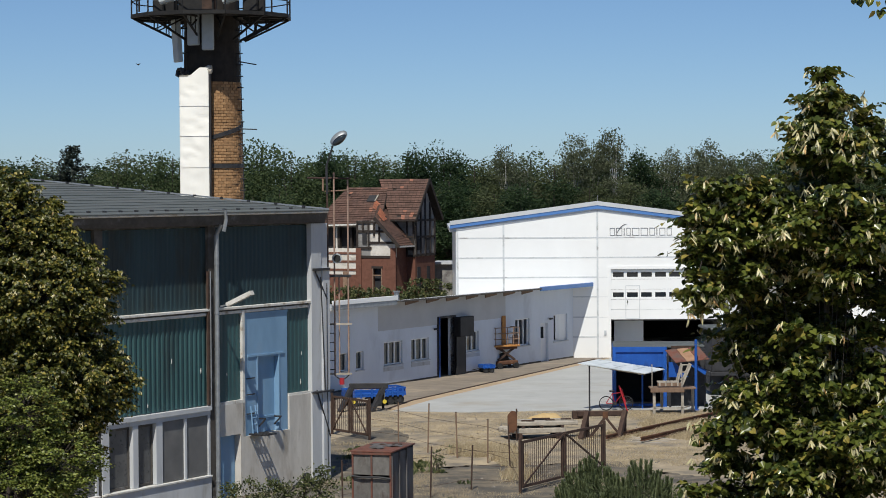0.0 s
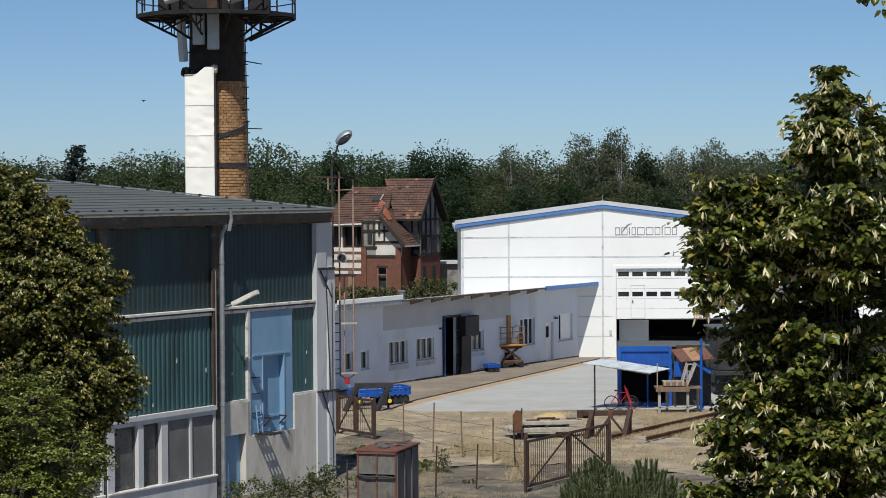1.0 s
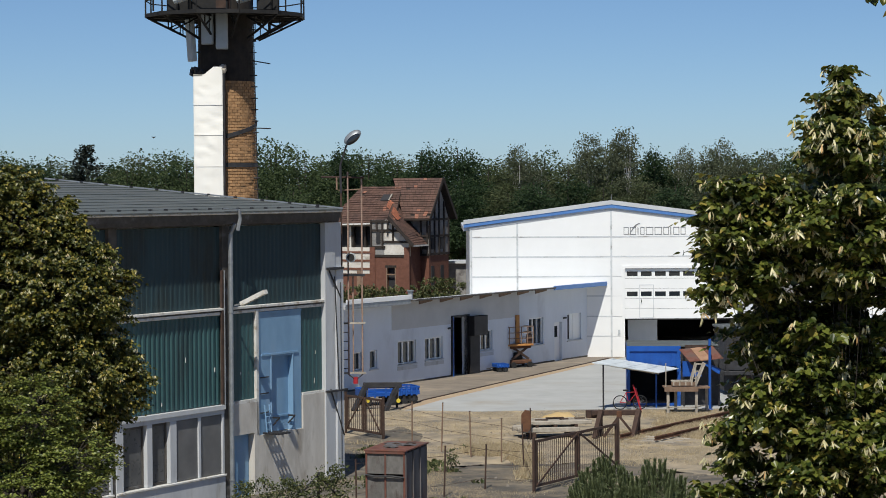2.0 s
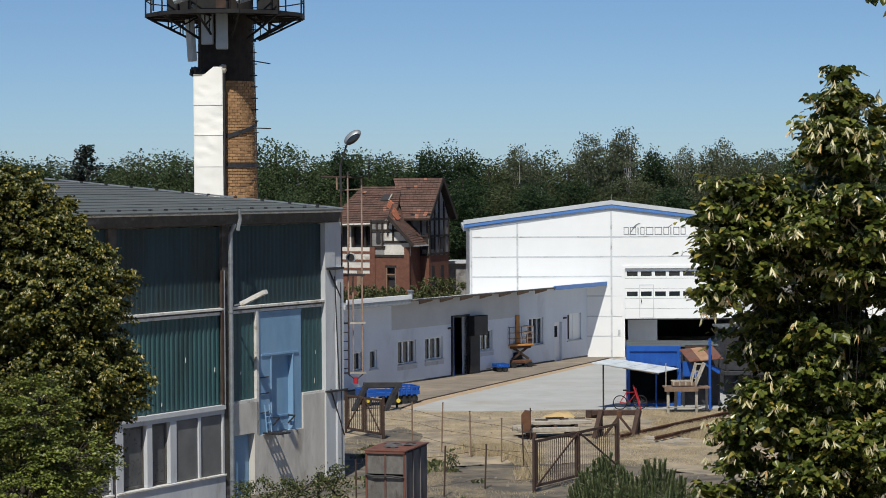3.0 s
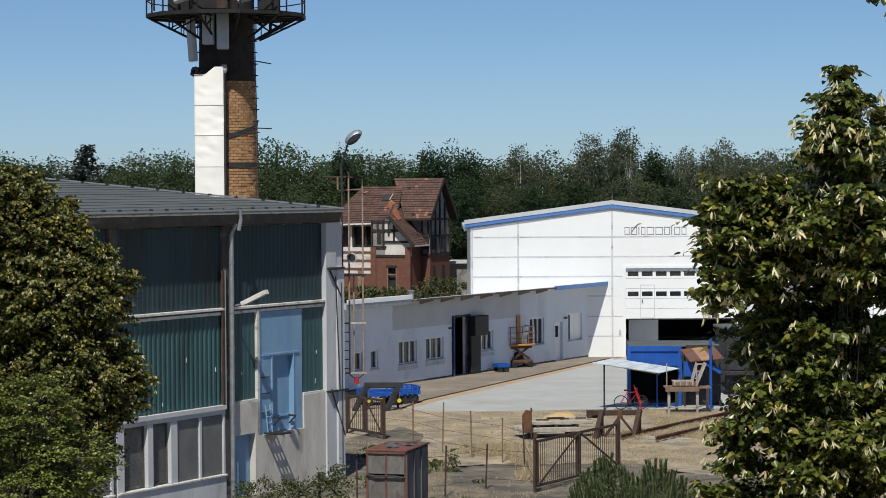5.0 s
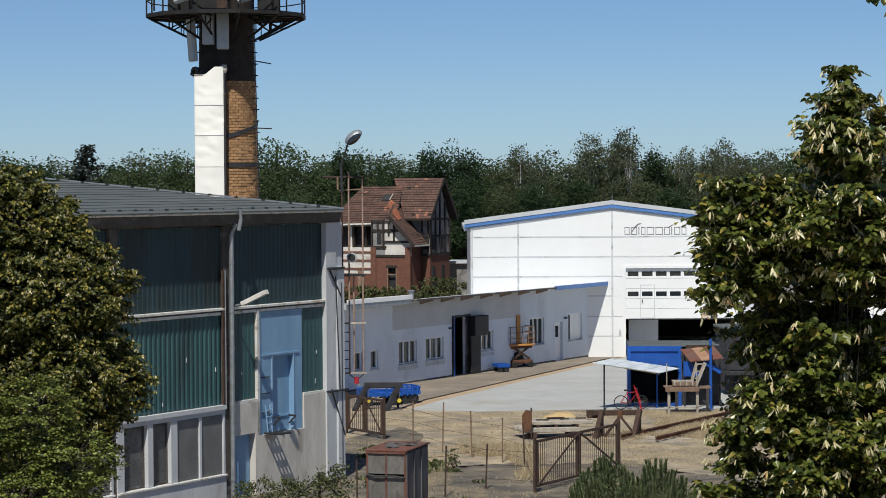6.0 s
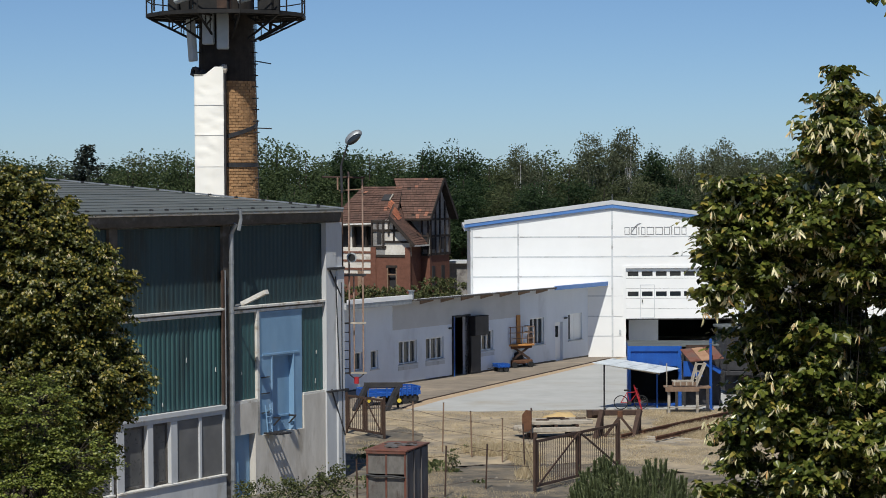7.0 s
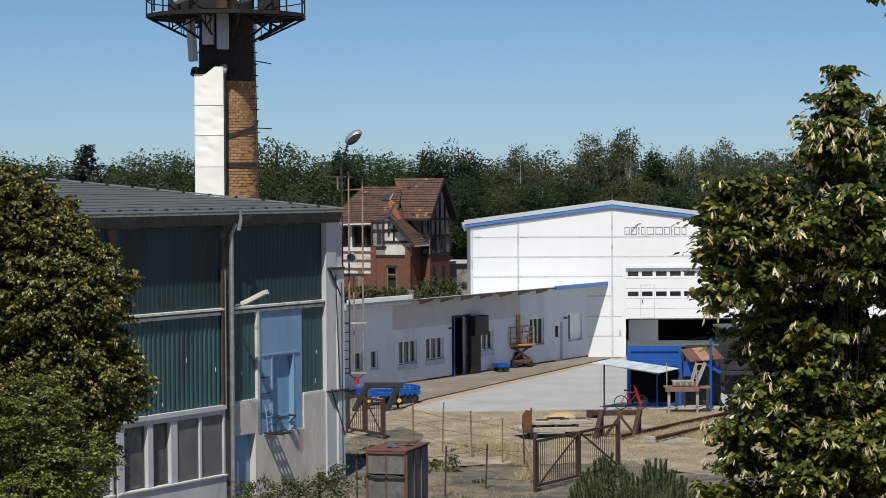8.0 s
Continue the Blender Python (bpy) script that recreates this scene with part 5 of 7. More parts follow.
def young_pine(x, y, label, seed, shoots, half, height):
    rng = np.random.default_rng(seed)
    t = thing("young_pine", pose(x, y, 0), label, "pine")
    Build().bar((0, 0, 0), (0.05, 0, height * 0.85), 0.07, 8, 0.02).part("trunk", BARK, t)
    P, W, U = [], [], []
    for k in range(shoots):
        a, q = rng.uniform(0, 6.28), math.sqrt(rng.random())
        ox, oy = math.cos(a) * q * half, math.sin(a) * q * half
        top = height * (1 - 0.42 * q ** 1.5) * rng.uniform(0.78, 1.02)
        L = rng.uniform(0.22, 0.5)
        lean = np.array((ox * 0.2 + rng.normal() * 0.12, oy * 0.2, 1.0))
        for s in np.linspace(0, 1, 26):
            c = np.array((ox, oy, top - L)) + lean * L * s
            for j in range(5):
                b2 = rng.uniform(0, 6.28)
                P.append(c)
                W.append(np.array((math.cos(b2), math.sin(b2), 1.0 + s)))
                U.append(np.array((math.cos(b2), math.sin(b2), -0.3)))
        for s in range(90):
            c = np.array((ox * 1.02, oy * 1.02, top - L * 0.7 - rng.uniform(0, 0.9)))
            P.append(c + rng.normal(size=3) * 0.13)
            W.append(rng.normal(size=3) + np.array((ox, oy, 0.6)))
            U.append(rng.normal(size=3) + np.array((0, 0, 1)))
    mesh_part("needles", leaves_mesh("needles", P, W, U, rng.uniform(0.07, 0.13, len(P)), PINE, "strip"), PINE, t)


# ---- abandoned brick house ----
TILE_PALE = material("paler_clay_tile", (0.20, 0.085, 0.055), (0.32, 0.15, 0.10), 4.0, 0.85, 0.3)


def tiled(parent, a, b, c, d, mat, rows, name="roof", label=""):
    """A tiled roof face: eave a to b, top d to c; overlapping courses of tiles on a dark deck."""
    a, b, c, d = (Vector(v) for v in (a, b, c, d))
    up = (b - a).cross(d - a).normalized()
    if up.z < 0:
        up = -up
    bb = Build()
    vs = [bb.bm.verts.new(v - up * s) for s in (0.02, 0.14) for v in (a, b, c, d)]
    for f in ((0, 1, 2, 3), (7, 6, 5, 4), (0, 4, 5, 1), (1, 5, 6, 2), (2, 6, 7, 3), (3, 7, 4, 0)):
        bb.bm.faces.new([vs[i] for i in f])
    roof = bb.part(name, TIMBER_DARK, parent, label)
    rnd = random.Random(rows * 7 + int(abs(a.x) * 10))
    tb, fresh = Build(), Build()
    for r in range(rows):
        t0, t1 = r / rows, (r + 1.12) / rows
        l0, r0 = a.lerp(d, t0), b.lerp(c, t0)
        l1, r1 = a.lerp(d, min(t1, 1)), b.lerp(c, min(t1, 1))
        n = max(1, int((r0 - l0).length / 0.26))
        for i in range(n):
            if rnd.random() < 0.012:
                continue
            u0, u1 = (i + 0.03) / n, (i + 0.97) / n
            lift = 0.055 + rnd.uniform(-0.008, 0.012)
            q = [l0.lerp(r0, u0) + up * lift, l0.lerp(r0, u1) + up * lift, l1.lerp(r1, u1) + up * 0.01, l1.lerp(r1, u0) + up * 0.01]
            e = [v - up * 0.035 for v in q[:2]]
            k = noise.noise(q[0] * 1.1 + Vector((rows, 0, 3)))
            to = fresh if mat is TILE and (rnd.random() < 0.012 or (k > 0.5 and rnd.random() < 0.35)) else tb
            w = [to.bm.verts.new(v) for v in q + e]
            to.bm.faces.new((w[0], w[1], w[2], w[3]))
            to.bm.faces.new((w[4], w[5], w[1], w[0]))
    tb.part("tiles", mat, roof, "rows of clay tiles", "stuff")
    if len(fresh.bm.faces):
        fresh.part("replaced_tiles", TILE_PALE, roof, "scattered paler red tiles", "stuff")
    return roof


def brick_house():
    t = thing("brick_house", pose(-2.2, 148.6, 0, 0, 0, -24), "derelict red brick and timber-framed house with a worn tiled roof", "house")
    # front wing: brick below, plaster and timber above; a doorway cut out
    Build().wall(-2.75, 0.0, 0, 4.9, 0, 0.3, [(-1.6, -0.98, 1.2, 4.15)]).part("wall", BRICK_RED, t, "weathered red brick wall")
    # the doorway's darkness is a near-black sheet, as at the windows
    Build().box(-1.58, -1.0, 0.25, 0.29, 1.2, 4.13).part("doorway", UNLIT_FILL, t, "near-black sheet for the unlit empty doorway")
    for x in (-1.64, -1.0):
        Build().box(x, x + 0.06, -0.03, 0.1, 1.2, 4.15).part("door_frame", TIMBER_BROWN, t)
    Build().box(-1.58, -1.0, 0.0, 0.08, 3.66, 3.74).part("transom", TIMBER_BROWN, t)
    Build().box(-1.7, -0.9, -0.03, 0.0, 4.15, 4.3).part("door_arch", TIMBER_DARK, t)
    Build().prism([(-2.75, 4.9), (-1.78, 4.9), (-1.78, 7.3), (-2.75, 7.3)], 0.02, 0.3).part("wall", PLASTER_GREY, t, "sooty plaster between timbers")
    Build().prism([(-1.78, 4.9), (0.0, 4.9), (0.0, 5.95), (-1.2, 7.3), (-1.78, 7.3)], 0.02, 0.3).part("wall", PLASTER, t, "flaking white plaster gable")
    for x in (-2.82, -0.3):
        Build().box(x, x + 0.38, -0.08, 0.0, 0, 5.5).part("brick_pier", BRICK_RED, t)
    for p, q in (((-2.75, 0.0, 5.5), (-1.7, 0.0, 5.5)), ((-2.75, 0.0, 4.92), (0.0, 0.0, 4.92)), ((-2.72, 0, 5.5), (-2.72, 0, 7.3)), ((-1.9, 0, 5.5), (-1.9, 0, 7.3)), ((-2.72, 0, 6.6), (-1.5, 0, 6.6)), ((-2.3, 0, 6.6), (-2.3, 0, 7.3)), ((-2.7, 0, 7.2), (-1.2, 0, 7.2)), ((-1.5, 0, 6.3), (-1.5, 0, 7.2)), ((-1.9, 0, 5.85), (-0.05, 0, 5.85)), ((-1.12, 0, 5.9), (-1.12, 0, 7.1)), ((-1.9, 0, 6.6), (-0.7, 0, 6.6)), ((-1.2, -0.02, 7.25), (0.35, -0.02, 5.55))):
        Build().beam(p, q, 0.1, 0.16).part("timber", TIMBER_DARK, t)
    Build().box(-2.35, -2.05, -0.04, 0.02, 5.75, 6.5).part("window", UNLIT_FILL, t)
    Build().box(-0.3, 0.0, 0.3, 5.0, 0, 5.6).part("wall", BRICK_RED, t)
    # left block with broken veranda windows
    Build().box(-5.9, -2.75, 0.9, 1.2, 0, 3.7).part("wall", BRICK_RED, t)
    Build().box(-5.9, -2.75, 0.88, 1.2, 3.7, 5.45).part("wall", PLASTER, t, "whitewashed brick band")
    for z in (3.95, 4.5, 5.05):
        Build().box(-5.9, -2.75, 0.84, 0.88, z, z + 0.14).part("brick_band", BRICK_RED, t)
    Build().box(-5.9, -2.75, 1.3, 1.4, 5.45, 7.2).part("window_void", UNLIT_FILL, t, "near-black sheet for the unlit broken windows")
    for x in (-5.9, -4.78, -4.6, -3.7, -3.0, -2.9):
        Build().box(x, x + 0.12, 0.9, 1.2, 5.45, 7.2).part("timber", TIMBER_DARK if x > -4.7 else PLASTER, t)
    Build().box(-5.9, -2.75, 0.86, 0.9, 6.85, 7.2).part("timber", PLASTER_GREY, t)
    Build().box(-4.2, -3.9, 0.78, 0.86, 2.3, 3.9).part("shutter", TIMBER_BROWN, t)
    Build().box(-5.9, -5.6, 1.2, 6.5, 0, 7.0).part("wall", BRICK_RED, t)
    Build().box(-5.6, -0.3, 6.2, 6.5, 0, 7.0).part("wall", BRICK_RED, t)
    # right block
    Build().box(0.0, 0.61, 1.9, 2.2, 4.9, 7.4).part("wall", PLASTER_GREY, t)
    Build().box(0.0, 0.61, 1.9, 2.2, 0, 4.9).part("wall", BRICK_RED, t)
    for x in (0.05, 0.52):
        Build().beam((x, 1.85, 4.9), (x, 1.85, 7.4), 0.1, 0.14).part("timber", TIMBER_DARK, t)
    for z in (4.95, 6.2, 7.3):
        Build().beam((0.0, 1.84, z), (0.61, 1.84, z), 0.1, 0.14).part("timber", TIMBER_DARK, t)
    Build().box(-0.9, 0.0, 1.95, 2.2, 5.6, 7.4).part("wall", PLASTER_GREY, t)
    Build().box(0.12, 0.46, 1.84, 1.9, 5.3, 6.1).part("window", UNLIT_FILL, t)
    # right gable
    gab = Build()
    vs = [gab.bm.verts.new(v) for v in ((0.61, 2.2, 4.9), (0.61, 5.1, 4.9), (0.61, 5.1, 7.4), (0.61, 3.5, 9.75), (0.61, 2.2, 7.7))]
    ws = [gab.bm.verts.new((v.co.x - 0.3, v.co.y, v.co.z)) for v in vs]
    gab.bm.faces.new(vs)
    gab.bm.faces.new(ws[::-1])
    for i in range(5):
        gab.bm.faces.new((vs[i], ws[i], ws[(i + 1) % 5], vs[(i + 1) % 5]))
    gab.part("gable_wall", PLASTER_GREY, t, "half-timbered sooty gable")
    Build().box(0.31, 0.61, 2.2, 5.1, 0, 4.9).part("wall", BRICK_RED, t)
    for y, z0, z1 in ((2.0, 4.9, 7.4), (2.75, 4.9, 8.5), (3.5, 4.9, 9.6), (4.3, 4.9, 8.5), (5.05, 4.9, 7.4)):
        Build().beam((0.64, y, z0), (0.64, y, z1), 0.1, 0.14).part("timber", TIMBER_DARK, t)
    for z in (5.0, 6.2, 7.3):
        Build().beam((0.64, 1.9, z), (0.64, 5.1, z), 0.1, 0.14).part("timber", TIMBER_DARK, t)
    for y in (2.2, 3.75):
        for z0, z1 in ((5.3, 6.1), (2.8, 4.2)):
            Build().box(0.58, 0.66, y, y + 0.45, z0, z1).part("window", UNLIT_FILL, t)
    Build().beam((0.85, 1.4, 6.9), (0.66, 1.95, 5.4), 0.08, 0.1).part("brace", TIMBER_DARK, t)
    # roofs
    tiled(t, (-0.95, 1.3, 7.35), (0.95, 1.3, 7.35), (0.95, 3.5, 10.05), (-2.74, 3.5, 10.05), TILE, 17, "roof", "steep weathered tile roof")
    tiled(t, (0.95, 5.7, 7.35), (-2.74, 5.7, 7.35), (-2.74, 3.5, 10.05), (0.95, 3.5, 10.05), TILE, 15)
    tiled(t, (-6.3, 0.45, 7.0), (-1.2, 0.4, 7.15), (-1.9, 3.1, 9.5), (-4.9, 3.1, 9.5), TILE, 16, "roof", "sagging tile roof with a hipped end")
    tiled(t, (-6.3, 6.8, 7.0), (-6.3, 0.45, 7.0), (-4.9, 3.1, 9.5), (-4.9, 3.6, 9.5), TILE, 15)
    tiled(t, (-1.0, 6.8, 7.0), (-6.3, 6.8, 7.0), (-4.9, 3.4, 9.5), (-1.5, 3.4, 9.5), TILE, 14)
    # long slope that runs down over the side of the wing
    tiled(t, (0.50, -0.45, 5.65), (0.50, 2.0, 5.65), (-2.0, 2.0, 8.5), (-1.22, -0.45, 7.55), TILE, 16, "roof", "long side slope of worn tiles")
    ea, eb, ec, ed = (Vector(v) for v in ((0.50, -0.45, 5.65), (0.50, 2.0, 5.65), (-2.0, 2.0, 8.5), (-1.22, -0.45, 7.55)))
    h = lambda u, v: ea.lerp(eb, u).lerp(ed.lerp(ec, u), v) + Vector((0.04, 0, 0.05))
    tiled(t, h(0.20, 0.74), h(0.62, 0.70), h(0.66, 0.97), h(0.22, 0.98), TILE_NEW, 4, "roof_patch", "patch of brighter red tiles")
    f = lambda x, q: (x, 0.45 + 2.65 * q - 0.04, 7.07 + 2.43 * q + 0.05)
    tiled(t, f(-2.3, 0.42), f(-1.75, 0.30), f(-1.85, 0.52), f(-2.45, 0.66), TILE_NEW, 4, "roof_patch", "patch of brighter red tiles")
    Build().beam((-1.26, -0.5, 7.5), (0.55, -0.5, 5.6), 0.06, 0.22).part("bargeboard", TIMBER_DARK, t)
    Build().beam((-6.3, 0.4, 6.95), (-1.3, 0.36, 7.1), 0.1, 0.1).part("gutter", TRIM_WHITE, t)
    Build().beam((0.55, -0.45, 5.6), (0.55, 2.0, 5.6), 0.1, 0.1).part("gutter", TRIM_WHITE, t)
    Build().beam((-0.9, 1.25, 7.3), (1.0, 1.25, 7.3), 0.08, 0.1).part("gutter", TIMBER_DARK, t)
    Build().beam((0.98, 1.25, 7.28), (0.98, 3.5, 10.0), 0.06, 0.24).part("bargeboard", TIMBER_DARK, t)
    Build().beam((0.98, 3.5, 10.0), (0.98, 5.7, 7.28), 0.06, 0.24).part("bargeboard", TIMBER_DARK, t)
    Build().plate([(-2.95, 1.9, 8.62), (-2.3, 1.9, 8.62), (-2.3, 2.4, 8.98), (-2.95, 2.4, 8.98)], 0.06).part("roof_hatch", UNLIT_FILL, t, "small roof hatch, a near-black plate for its unlit opening")
    Build().beam((-2.3, 1.85, 8.6), (-2.3, 2.4, 9.0), 0.08, 0.06).part("hatch_frame", TIMBER_GREY, t)
    # shed beside it
    s = thing("shed", pose(2.4, 155, 0, 0, 0, -10), "grey flat-roofed shed beside the brick house", "shed")
    Build().box(-2.2, 3.0, 0, 3, 0, 4.2).part("wall", PLASTER_GREY, s)
    Build().box(-2.4, 3.2, -0.3, 3.2, 4.2, 4.35).part("roof", ROOF_PALE, s)
    for x in (-0.5, 0.9):
        Build().box(x, x + 0.9, -0.03, 0.02, 2.0, 3.6).part("window", UNLIT_FILL, s)


# ---- mast at the workshop's corner ----
def corner_mast():
    t = thing("antenna_mast", pose(-3.1, 74.5, 0), "tubular antenna mast with ladder rungs at the workshop's corner", "mast")
    for x, y, z0, z1, r in ((0.0, 0.0, 3.3, 10.0, 0.028), (0.45, 0.1, 3.3, 9.85, 0.028), (0.14, 0.3, 3.35, 6.6, 0.025)):
        Build().bar((x, y, z0), (x, y, z1), r, 8).part("pole", PALE_RUST, t, "pale rusty tube")
    Build().bar((-0.87, 0, 9.83), (0.55, 0, 9.8), 0.03, 6).part("crossarm", RUST_DARK, t)
    Build().bar((-0.36, 0, 9.82), (-0.36, 0, 9.4), 0.03, 6).bar((-0.3, 0, 9.38), (0.45, 0, 9.42), 0.02, 6).part("hanger", TIMBER_BROWN, t)
    for z in (3.35, 5.0, 6.58):
        b = Build().beam((-0.2, 0.0, z), (0.55, 0.1, z), 0.06, 0.06)
        b.part("cross_bar", TIMBER_GREY if z < 6 else STEEL_DARK, t)
    Build().beam((-0.55, -0.3, 6.58), (0.52, 0.1, 6.6), 0.05, 0.07).part("bracket", STEEL_DARK, t)
    for k in range(6):
        Build().bar((-0.22, -0.05, 3.5 + 0.3 * k), (0.02, 0.0, 3.5 + 0.3 * k), 0.016, 5).part("rung", STEEL_DARK, t)
    b = Build().bar((0.08, -0.1, 7.2), (0.10, -0.32, 7.18), 0.07, 12, 0.17)
    b.part("loudspeaker", GREY_PLASTIC, t, "grey horn loudspeaker")
    Build().bar((0.1, -0.33, 7.18), (0.1, -0.335, 7.18), 0.12, 12).part("horn_mouth", RUBBER, t)
    Build().bar((0.22, 0.05, 3.0), (0.22, 0.05, 3.22), 0.085, 10).part("red_lamp", RED, t, "small red lamp at the foot")
    Build().bar((0.0, 0, 3.3), (0.15, 0, 3.18), 0.02).part("stay", STEEL_DARK, t)
    Build().bar((0.45, 0.1, 3.3), (0.3, 0.05, 3.18), 0.02).part("stay", STEEL_DARK, t)
    l = thing("street_lamp", pose(-3.3, 74.05, 0), "tall dark lamp post with a grey oval lamp head", "lamp")
    Build().bar((0, 0, 0), (0, 0, 9.3), 0.045, 10, 0.032).part("pole", RUST_DARK, l)
    Build().bar((0, 0, 9.3), (-0.02, 0, 10.2), 0.04, 8).bar((-0.02, 0, 10.2), (0.20, -0.1, 10.88), 0.03, 8).part("arm", STEEL_DARK, l)
    b = Build()
    made = bmesh.ops.create_uvsphere(b.bm, u_segments=16, v_segments=10, radius=0.22)["verts"]
    m = Matrix.Translation((0.40, -0.25, 11.12)) @ Euler((radians(40), radians(-38), 0)).to_matrix().to_4x4() @ Matrix.Diagonal((1.5, 0.95, 0.7, 1))
    bmesh.ops.transform(b.bm, matrix=m, verts=made)
    head = b.part("lamp_head", GALV, l, smooth=True)
    b = Build()
    made = bmesh.ops.create_uvsphere(b.bm, u_segments=16, v_segments=8, radius=0.19)["verts"]
    m = Matrix.Translation((0.42, -0.37, 11.05)) @ Euler((radians(40), radians(-38), 0)).to_matrix().to_4x4() @ Matrix.Diagonal((1.45, 0.7, 0.62, 1))
    bmesh.ops.transform(b.bm, matrix=m, verts=made)
    b.part("lens", GLASS, head, smooth=True)


# ---- things in the yard ----
def wheel(parent, x, y, z, r, w, name="wheel"):
    wh = Build().bar((x - w / 2, y, z), (x + w / 2, y, z), r, 16).part(name, RUBBER, parent)
    Build().bar((x - w / 2 - 0.01, y, z), (x + w / 2 + 0.01, y, z), r * 0.5, 10).part("rim", GALV, wh)


def trailer(x, y, rz, length, label, tall=0.25, scale=1.0):
    t = thing("trailer", pose(x, y, 0, 0, 0, rz) @ Matrix.Scale(scale, 4), label, "trailer", "blue trailers in the yard")
    w = 1.2
    Build().box(0, length, 0, w, 0.42, 0.5, bevel=0.01).part("bed", BLUE_PAINT, t)
    for y0, y1 in ((0, 0.05), (w - 0.05, w)):
        Build().box(0, length, y0, y1, 0.5, 0.58, bevel=0.01).part("side_board", BLUE_PAINT, t)
        Build().box(0, length, y0, y1, 0.42 + tall, 0.5 + tall, bevel=0.01).part("side_rail", BLUE_PAINT, t)
    for x0 in (0, length - 0.05):
        Build().box(x0, x0 + 0.05, 0.05, w - 0.05, 0.5, 0.5 + tall, bevel=0.01).part("end_board", BLUE_PAINT, t)
    for k in range(4):
        Build().box(0.1 + k * (length - 0.3) / 3, 0.18 + k * (length - 0.3) / 3, -0.04, 0, 0.38, 0.52 + tall).part("stake", BLUE_PAINT, t)
    for px in (0.28, length - 0.3):
        for py in (0.12, w - 0.12):
            m = Build().bar((px, py - 0.07, 0.23), (px, py + 0.07, 0.23), 0.23, 14).part("wheel", RUBBER, t)
            Build().bar((px, py - 0.08, 0.21), (px, py + 0.08, 0.21), 0.1, 10).part("rim", STEEL_DARK, m)
    Build().beam((0, w / 2, 0.4), (-0.7, w / 2, 0.28), 0.06, 0.06).part("drawbar", STEEL_DARK, t)
    return t


def yard_things():
    trailer(-3.55, 97.4, 14, 1.75, "blue flat trailer with low steel sides")
    trailer(-1.95, 98.3, 20, 1.0, "short blue trailer with low steel sides", 0.28)
    s = trailer(2.75, 114.8, 20, 1.1, "small blue hand trailer beside the lift", 0.2, 0.62)
    # dark stop frame with two yellow lamps
    t = thing("stop_frame", pose(-3.4, 95.9, 0, 0, 0, 2), "dark steel stop frame with two small yellow lamps", "buffer stop")
    Build().box(0.0, 1.65, -0.08, 0.08, 0.95, 1.18, bevel=0.02).part("beam", STEEL_DARK, t)
    for x, dx in ((0.1, -0.5), (1.45, -0.5)):
        Build().beam((x, 0, 1.0), (x + dx, -0.3, 0.0), 0.22, 0.16).part("leg", STEEL_DARK, t)
        Build().beam((x, 0, 1.0), (x, 0.9, 0.0), 0.1, 0.12).part("brace", STEEL_DARK, t)
    for x in (0.2, 1.5):
        b = Build().bar((x, -0.25, 0.42), (x, -0.31, 0.42), 0.09, 12)
        b.part("yellow_lamp", YELLOW, t, "yellow lamp")
        Build().beam((x, -0.2, 0.42), (x, 0.0, 0.95), 0.03, 0.03).part("lamp_arm", STEEL_DARK, t)
    # mast lift
    t = thing("mast_lift", pose(3.55, 117.4, 0, 0, 0, 30), "orange mast work lift with a railed basket", "lift")
    Build().box(0.0, 1.3, 0, 0.8, 0.22, 0.42, bevel=0.04).part("chassis", RUST, t)
    for x in (0.15, 1.15):
        for y in (0.0, 0.8):
            w = Build().bar((x, y - 0.07, 0.16), (x, y + 0.07, 0.16), 0.16, 14).part("wheel", RUBBER, t)
    Build().box(0.32, 0.85, 0.2, 0.6, 0.42, 0.80, bevel=0.05).part("pump_unit", RUBBER, t)
    for y in (0.08, 0.72):
        Build().beam((0.1, y, 0.45), (1.15, y, 1.12), 0.06, 0.11).beam((1.15, y, 0.45), (0.1, y, 1.12), 0.06, 0.11).part("scissor_arm", RUST_DARK, t)
    Build().box(0.0, 1.25, 0.0, 0.8, 1.02, 1.15, bevel=0.02).part("basket_support", RUST, t)
    Build().box(-0.15, 1.35, -0.1, 0.9, 1.15, 1.25, bevel=0.02).part("basket_floor", ORANGE, t)
    Build().box(0.52, 0.74, 0.3, 0.5, 1.15, 2.75, bevel=0.02).part("mast", ORANGE, t, "upright orange mast")
    for z in (1.55, 1.85, 2.15):
        b = Build()
        for p, q in (((-0.13, -0.08), (1.33, -0.08)), ((1.33, -0.08), (1.33, 0.88)), ((1.33, 0.88), (-0.13, 0.88)), ((-0.13, 0.88), (-0.13, -0.08))):
            b.bar((*p, z), (*q, z), 0.022, 5)
        b.part("basket_rail", TIMBER_BROWN, t)
    for x, y in ((-0.13, -0.08), (0.24, -0.08), (0.6, -0.08), (0.96, -0.08), (1.33, -0.08), (1.33, 0.4), (1.33, 0.88), (0.6, 0.88), (-0.13, 0.88), (-0.13, 0.4)):
        Build().bar((x, y, 1.25), (x, y, 2.15), 0.024, 5).part("basket_post", TIMBER_BROWN, t)
    Build().box(1.0, 1.3, -0.02, 0.14, 1.25, 1.75, bevel=0.03).part("control_box", RUST_DARK, t)
    # container
    t = thing("container", pose(7.88, 96.75, 0, 0, 0, -4), "bright blue steel storage container with grey roof", "container")
    Build().box(0.15, 2.16, 0.06, 0.1, 1.72, 2.38).part("end_wall", BLUE_PAINT, t, "ribbed blue wall above the open front")
    for k in range(9):
        x = 0.19 + k * 0.22
